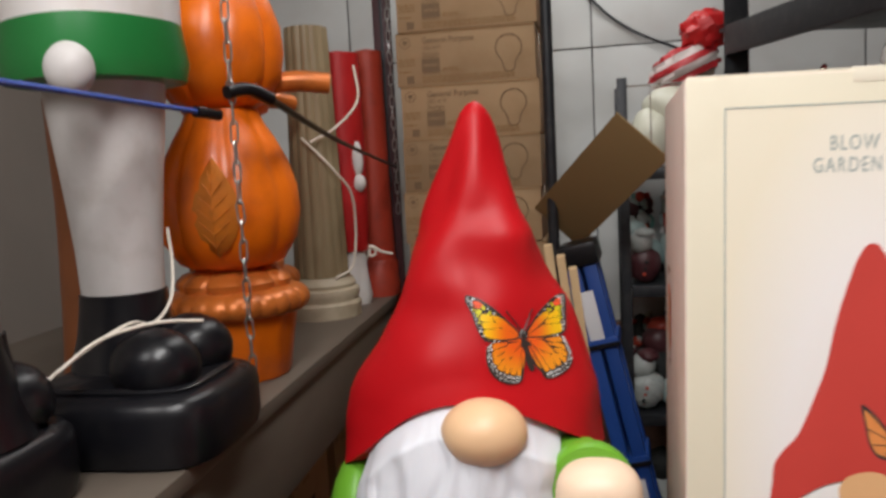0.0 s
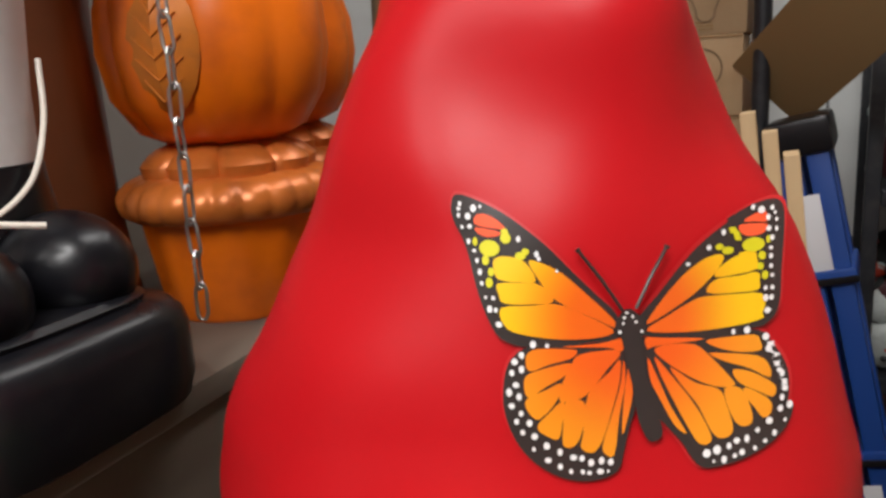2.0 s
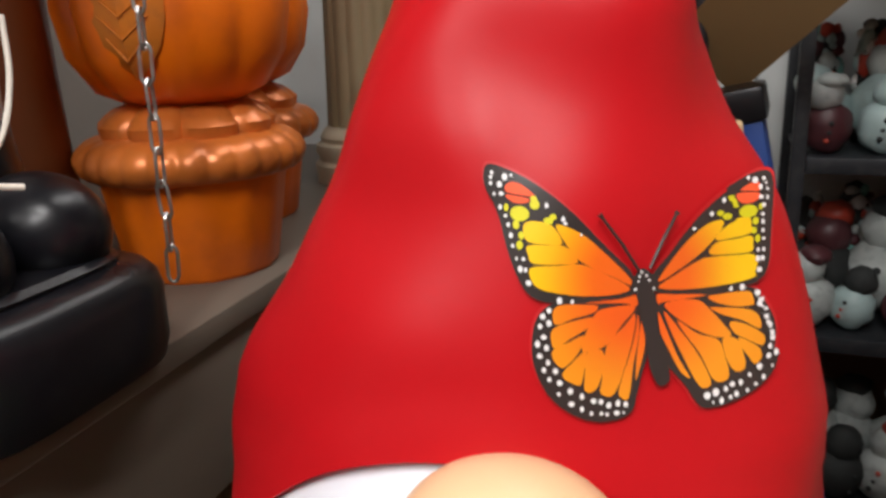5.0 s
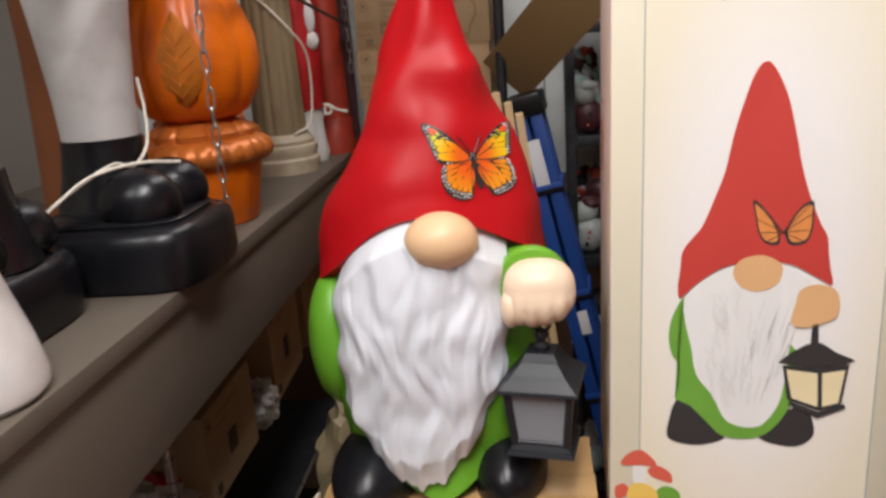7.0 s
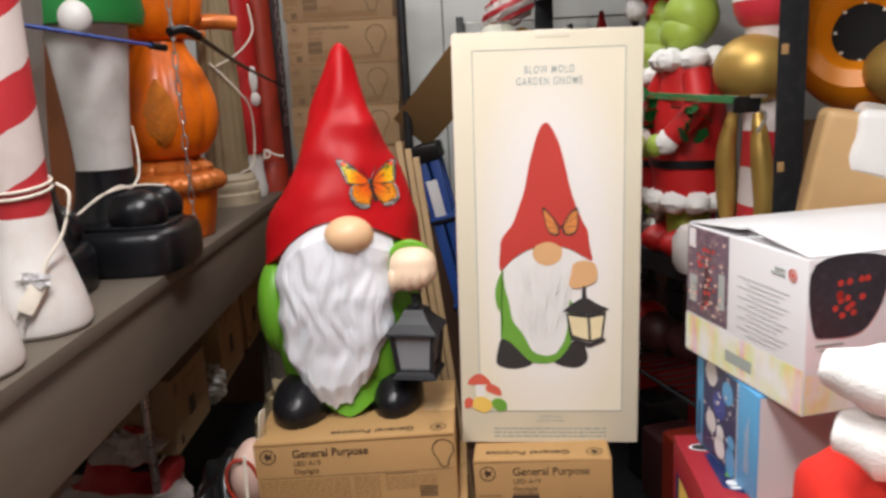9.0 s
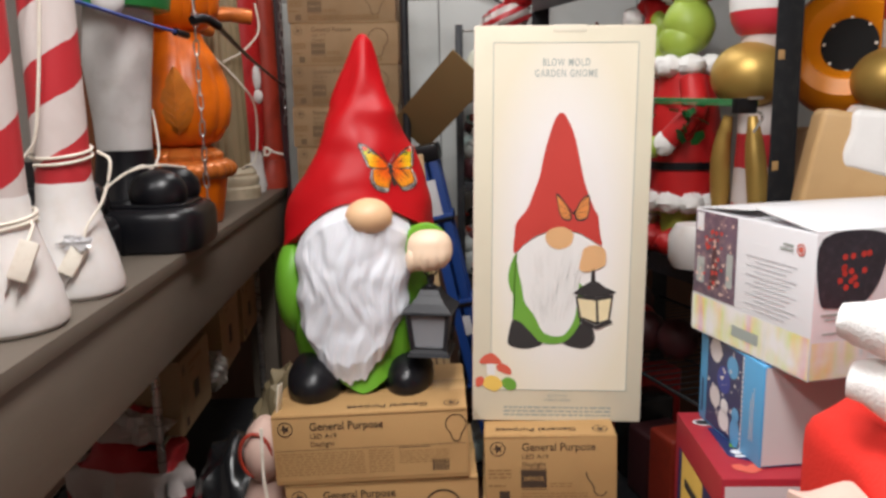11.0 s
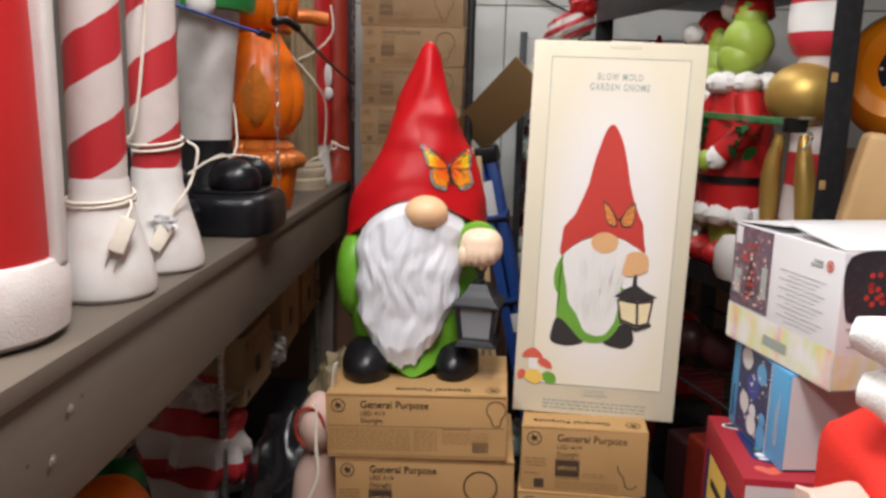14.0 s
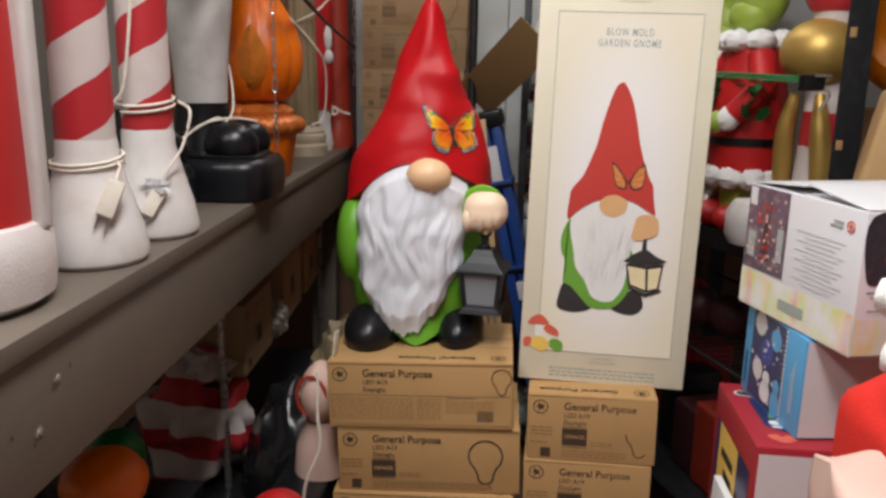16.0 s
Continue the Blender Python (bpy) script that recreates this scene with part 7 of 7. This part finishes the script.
part("printed_moon", flat_print([disc2(0.084, 0.118, 0.017, n=18)], left, 0.0011), M_BLUEBOX, blue)
part("printed_moon", flat_print([disc2(0.138, 0.128, 0.019, n=18)], left, 0.0011), M_WBOX2, blue)
part("printed_moon", flat_print([disc2(0.136, 0.055, 0.017, n=18)], left, 0.0011), M_WBOX2, blue)
part("printed_moon", flat_print([disc2(0.11, 0.09, 0.021, n=18)], left, 0.0011), mat("royal_blue_print", (0.03, 0.05, 0.3), 0.35, var=0.3, scale=30, bump=0), blue)
tagged(part("printed_dots", flat_print([disc2(rnd.uniform(0.06, 0.16), rnd.uniform(0.01, 0.14), rnd.uniform(0.001, 0.0035), n=7) for _ in range(40)], left, 0.0013), M_WBOX2, blue, "small white printed snowflakes"), kind="stuff")
part("printed_snowman", flat_print([disc2(0.105, 0.028, 0.017, n=16), disc2(0.104, 0.05, 0.012, n=16)], left, 0.0014), M_WBOX, blue, "white printed round shapes")
part("printed_bear", flat_print([disc2(0.070, 0.022, 0.015, 0.022, 16), disc2(0.070, 0.05, 0.011, n=14)], left, 0.0014), M_BLUEBOX, blue)
part("perforation", flat_print([disc2(0.053, 0.006 + 0.0072 * k, 0.0028, n=7) for k in range(20)], left, 0.0012), M_WBOX, blue, "row of white dots")
part("small_print", flat_print([rect2(0.020 + 0.004 * k, 0.03, 0.0215 + 0.004 * k, 0.11 - 0.01 * (k % 3)) for k in range(3)], left, 0.0010), M_WBOX2, blue)
part("small_print", flat_print([rect2(0.176, 0.015, 0.181, 0.07)], left, 0.0010), M_NAVY, blue)

WBX = pose(0.598, 0.292, 0.9855, 0, 0, 15.5)
white = side_box("white_gift_box", WBX, 0.36, 0.265, 0.192, "white glossy box with rainbow band and open lid flaps", M_WBOX)
W_H = 0.192
part("photo_panel", flat_print([rect2(0.158, 0.062, 0.262, W_H - 0.002)], left, 0.0008), M_PLUM, white, "dusky photograph of lit windows")
rnd = random.Random(8)
part("photo_tree", flat_print([[(0.198, 0.08), (0.222, 0.08), (0.214, 0.135), (0.208, 0.148)]], left, 0.0012), M_MAROON, white)
tagged(part("photo_lights", flat_print([disc2(rnd.uniform(0.165, 0.255), rnd.uniform(0.07, 0.18), rnd.uniform(0.0012, 0.0035), n=7) for _ in range(46)], left, 0.0014), M_PINK, white, "pale specks of light in the photograph"), kind="stuff")
tagged(part("photo_berries", flat_print([disc2(rnd.uniform(0.190, 0.235), rnd.uniform(0.075, 0.165), rnd.uniform(0.002, 0.004), n=7) for _ in range(22)], left, 0.0016), M_PRED, white, "red specks in the photograph"), kind="stuff")
part("photo_window", flat_print([rect2(0.165, 0.085, 0.18, 0.135)], left, 0.0011), M_SNOWY, white)
part("photo_window", flat_print([rect2(0.235, 0.08, 0.255, 0.12)], left, 0.0011), M_SNOWY, white)
part("stickers", flat_print([rect2(0.24, 0.16, 0.258, 0.188)], left, 0.0013), M_WBOX, white)
tagged(part("fine_print", flat_print([rect2(0.03 + 0.01 * (k % 3), 0.142 - 0.0068 * k, 0.135 - 0.02 * (k % 2), 0.1432 - 0.0068 * k) for k in range(12)], left, 0.0010), M_SOFTINK, white, "rows of grey small print"), kind="stuff")
part("round_mark", flat_print(ring2(0.026, 0.168, 0.008, 0.002, 18) + [disc2(0.026, 0.168, 0.004, n=12)], left, 0.0012), M_PRED2, white, "small red target mark")
part("print_bar", flat_print([rect2(0.04, 0.163, 0.066, 0.166), rect2(0.04, 0.169, 0.06, 0.172)], left, 0.0012), M_PTEXT, white)
part("rainbow_band", flat_print([rect2(0.001, 0.003, 0.264, 0.058)], left, 0.0008), M_RAINBOW, white, "pastel rainbow band")
part("rainbow_band", flat_print([rect2(0.001, 0.003, 0.359, 0.052)], front, 0.0008), M_RAINBOW, white, "pastel rainbow band")
part("logo_bar", flat_print([rect2(0.10, 0.018, 0.16, 0.034)], left, 0.0013), M_PTEXT, white, "grey bar on the rainbow band")
part("oval_photo", flat_print([smooth2([(0.008, 0.186), (0.10, 0.188), (0.102, 0.14), (0.075, 0.10), (0.03, 0.096), (0.008, 0.108)])], front, 0.0010), M_CHAR, white, "dark rounded photograph")
tagged(part("berry_print", flat_print([disc2(random.Random(k).uniform(0.03, 0.08), random.Random(k + 50).uniform(0.12, 0.165), 0.0042, n=9) for k in range(14)], front, 0.0014), M_PRED, white, "red printed berries"), kind="stuff")
swirl = [[(0.155 + 0.030 * math.cos(a) * t, 0.105 + 0.030 * math.sin(a) * t) for a, t in ((b, 0.15), (b + 0.25, 1.0), (b + 0.62, 1.0), (b + 0.45, 0.15))] for b in (2 * math.pi * i / 7 for i in range(7))]
part("peppermint_swirl", flat_print(swirl, front, 0.0014), M_PRED2, white, "red and white peppermint swirl")
part("title_bar", flat_print([rect2(0.155, 0.155, 0.24, 0.17)], front, 0.0012), M_PTEXT, white, "grey title bar")
part("small_print", flat_print([rect2(0.012, 0.086, 0.05, 0.089), rect2(0.018, 0.08, 0.044, 0.082), rect2(0.016, 0.062, 0.05, 0.064)], front, 0.0012), M_PTEXT, white)
f1 = part("lid_flap", rbox(0.002, 0.358, 0.0, 0.125, 0, 0.002, 0.0006), M_WBOX, white, "slightly raised white flap")
f1.matrix_basis = pose(0, 0.002, W_H + 0.0005, 7, 0, 0)
f2 = part("lid_flap", rbox(0.002, 0.358, -0.125, 0.0, 0, 0.002, 0.0006), M_WBOX, white, "slightly raised white flap")
f2.matrix_basis = pose(0, 0.263, W_H + 0.0005, -5, 0, 0)

# red felt bundle with plush cuffs
fb = thing("felt_bundle", pose(0.615, 0.055, FLOOR_Z + 0.0), "bright red felt bundle with thick white plush cuffs", "plush toy")
bm = rbox(-0.065, 0.21, -0.15, 0.16, 0.0, 1.045, 0.030, 3)
bmesh.ops.subdivide_edges(bm, edges=[e for e in bm.edges if e.calc_length() > 0.12], cuts=9, use_grid_fill=True)
for v in bm.verts:
    x, y, z = v.co
    fold = noise.noise(Vector((x * 9 + z * 3, y * 9, z * 4 + 2)))
    v.co += Vector((0.018 * fold - 0.05 * max(0, z - 0.85), 0.016 * noise.noise(Vector((x * 11, z * 6, 7))), 0.0))
    if z > 0.9:
        v.co.z += 0.16 * x * (1 if x > -0.02 else 1.8) + 0.020 * abs(noise.noise(Vector((x * 14 + y * 9, y * 8 - x * 5, 4))))
part("sack", bm, M_FELT, fb, "folded red felt body")
for z, x, rr in ((1.168, 0.085, 0.030), (1.105, 0.10, 0.032)):
    bm = tube(spline([(x - 0.16, 0.05, z + FLOOR_Z * 0 + 0.002), (x - 0.08, -0.02, z), (x, -0.04, z + 0.008), (x + 0.15, -0.05, z + 0.02)], 8), lambda t, rr=rr: rr * min(1, 0.55 + 4 * t), 20)
    for v in bm.verts:
        v.co += Vector((1, 1, 1)) * 0.004 * noise.noise(v.co * 60)
    part("cuff", bm, M_PLUSH, fb, "thick white plush cuff")
part("sleeve", tube(spline([(0.06, 0.02, 1.0), (0.11, 0.0, 1.08), (0.16, -0.02, 1.2)], 6), 0.05, 18), M_FELT, fb, "red felt sleeve")
bm = rbox(-0.135, -0.070, -0.13, 0.02, 0.88, 1.010, 0.012, 3)
bmesh.ops.subdivide_edges(bm, edges=[e for e in bm.edges if e.calc_length() > 0.03], cuts=4, use_grid_fill=True)
for v in bm.verts:
    v.co += Vector((1, 0.6, 0.8)) * 0.012 * noise.noise(v.co * 24)
part("trim", bm, M_PINK, fb, "pale pink crumpled trim")

# ---- under the wooden shelf ----
UR = SH @ pose(-0.10, 0.065, FLOOR_Z)
ur = thing("wire_rack", UR, "chrome wire rack under the wooden shelf", "rack")
for y in (0.79, 1.85):
    for x in (0.0, -0.42):
        p = part("post", lathe([(0.0, 0.0), (0.0085, 0.0), (0.0085, 0.965), (0.0, 0.966)], 14, close=False), M_STEEL, ur, "grooved chrome post")
        p.matrix_basis = pose(x, y, 0)
        for k in range(24):
            part("groove", lathe([(0.0086, 0.0), (0.0092, 0.001), (0.0086, 0.002)], 12, close=False), M_IRON, p).matrix_basis = pose(0, 0, 0.03 + 0.04 * k)
for z in (0.10, 0.40, 0.70):
    part("rail", tube([(0, 0.79, z), (0, 1.85, z)], 0.004, 8), M_STEEL, ur)
    part("rail", tube([(-0.42, 0.79, z), (-0.42, 1.85, z)], 0.004, 8), M_STEEL, ur)
    part("deck", rbox(-0.42, 0.0, 0.79, 1.85, z - 0.006, z - 0.001, 0.001), M_IRON, ur)


def old_carton(m, w, d, h, label):
    ob = thing("storage_carton", m, label, "cardboard box", "cartons under the shelf")
    part("body", rbox(-w, 0, 0, d, 0, h, 0.003), M_CARD2, ob)
    right = lambda x, y, out: Vector((out, x, y))
    part("roundel", flat_print(roundel(0.02, h - 0.025, 0.012), right), M_INK, ob, "round dark emblem")
    part("pack_panel", flat_print([rect2(0.09, h * 0.3, 0.13, h * 0.55)], right), M_INK, ob, "dark printed panel")
    part("square_code", flat_print([rect2(0.02, 0.012, 0.04, 0.032)], right), M_INK, ob)
    part("small_print", flat_print([rect2(0.055, h - 0.03, 0.16, h - 0.02), rect2(0.055, h - 0.045, 0.10, h - 0.038)], right), M_INK2, ob)
    part("top_seam", rbox(-w / 2 - 0.001, -w / 2 + 0.001, 0, d, h, h + 0.001, 0.0002), M_INK2, ob)
    return ob


old_carton(UR @ pose(0.035, 0.845, 0.7005, 0, 0, 0), 0.33, 0.23, 0.165, "old brown carton under the wooden shelf")
old_carton(UR @ pose(0.03, 1.22, 0.7005, 0, 0, 2), 0.33, 0.24, 0.20, "old brown carton under the wooden shelf")
old_carton(UR @ pose(0.02, 1.52, 0.7005, 0, 0, 2), 0.33, 0.24, 0.18, "old brown carton under the wooden shelf")
cl = blob(0, 0, 0.045, 0.04, 0.05, 0.05, None, 0.3, 50, 20, 14)
solo("plastic_bag", cl, M_SHADEBAG, "crumpled clear plastic bag between cartons", "bag", m=UR @ pose(0.02, 1.135, 0.7005), smooth=False)
rnd = random.Random(21)
sack = thing("striped_sack", UR @ pose(-0.085, 0.86, 0.4552), "crumpled red and white striped sack", "sack")
M_SACK = stripe_material("sack_stripes", 0.12, 1.0)
part("body", blob(0, 0, 0.14, 0.12, 0.12, 0.14, None, 0.35, 24, 40, 28, flat=0.0), M_SACK, sack)
part("neck", blob(0.03, -0.02, 0.27, 0.06, 0.05, 0.05, None, 0.5, 30, 30, 20), M_SACK, sack, "gathered neck of the sack")
solo("crate", rbox(-0.2, 0.14, -0.2, 0.02, 0, 0.4545, 0.008), M_BAG, "dark plastic crate under the striped sack", "crate", m=UR @ pose(-0.085, 0.90, 0))
solo("dark_bag", blob(0, 0, 0.22, 0.13, 0.16, 0.23, None, 0.16, 34, 40, 28, flat=0.0), M_BAG, "crumpled shiny black plastic bag", "bag", m=pose(-0.30, 0.90, FLOOR_Z + 0.25))
solo("dark_tub", rbox(-0.16, 0.13, -0.2, 0.2, 0, 0.2495, 0.01), M_BAG, "black plastic tub on the floor", "tub", m=pose(-0.30, 0.90, FLOOR_Z))
solo("burlap_sack", blob(0, 0, 0.2, 0.12, 0.14, 0.21, None, 0.25, 40, 36, 24, flat=0.0), M_STONE, "dim beige sack behind the cartons", "sack", m=pose(-0.27, 1.30, FLOOR_Z + 0.30))
solo("dark_tub", rbox(-0.14, 0.13, -0.2, 0.2, 0, 0.2995, 0.01), M_BAG, "black plastic tub on the floor", "tub", m=pose(-0.27, 1.30, FLOOR_Z))
solo("red_tube", lathe([(0.0, 0.0), (0.03, 0.0), (0.03, 1.02), (0.0, 1.021)], 20, close=False), M_RED3, "dull red tube standing behind the gnome", "tube", m=pose(-0.255, 1.62, FLOOR_Z))
cc = thing("peppermint_shell", pose(-0.205, 0.70, FLOOR_Z + 0.60), "pale pink and red curled plastic candy shell", "ornament")
part("shell", blob(0, 0, 0.165, 0.040, 0.060, 0.062, None, 0.05), M_PINK, cc, "pale pink shell")
part("band", tube([(0.028 * math.cos(a) - 0.008, -0.045 - 0.012 * math.sin(a) * 0.2, 0.172 + 0.042 * math.sin(a)) for a in (2 * math.pi * i / 24 for i in range(24))], 0.0035, 10, loop=True), M_RED3, cc, "dull red band")
part("stem", lathe([(0.0, 0.0), (0.055, 0.0), (0.05, 0.06), (0.03, 0.11), (0.0, 0.112)], 24, close=False), M_PINK, cc)
solo("dark_tub", rbox(-0.07, 0.035, -0.12, 0.12, 0, 0.5995, 0.01), M_BAG, "narrow black tub beside the carton stack", "tub", m=pose(-0.215, 0.70, FLOOR_Z))
cable([(-0.185, 0.60, 0.80), (-0.182, 0.585, 0.72), (-0.178, 0.58, 0.66), (-0.205, 0.57, 0.58), (-0.21, 0.575, 0.45)], 0.0032, "white cord hanging beside the cartons")
sb = thing("red_white_ball", pose(-0.235, 0.50, FLOOR_Z), "red and white round plastic ornament", "ornament")
part("ball", blob(0, 0, 0.60, 0.058, 0.06, 0.058, None, u=28, v=18), M_RED2, sb, "red dome")
part("brim", blob(-0.045, -0.01, 0.585, 0.05, 0.05, 0.045, None, 0.1, u=24, v=16), M_PLUSH, sb, "white trim")
part("pedestal", lathe([(0.0, 0.0), (0.06, 0.0), (0.05, 0.3), (0.045, 0.57), (0.0, 0.571)], 24, close=False), M_PINK, sb)
solo("orange_pumpkin_toy", blob(0, 0, 0.06, 0.07, 0.07, 0.06, None, 0.05, u=24, v=16), M_ORANGE, "small dim orange pumpkin under the shelf", "pumpkin", m=SH @ pose(-0.16, 0.42, 0.60))
solo("crate", rbox(-0.2, 0.12, -0.15, 0.13, 0, 0.6465, 0.008), M_BAG, "dark plastic crate under the shelf", "crate", m=SH @ pose(-0.16, 0.42, FLOOR_Z))
solo("green_bauble", blob(0, 0, 0.05, 0.05, 0.05, 0.05, None, u=20, v=14), M_DGREEN, "dark green bauble under the shelf", "bauble", m=SH @ pose(-0.19, 0.53, 0.60))
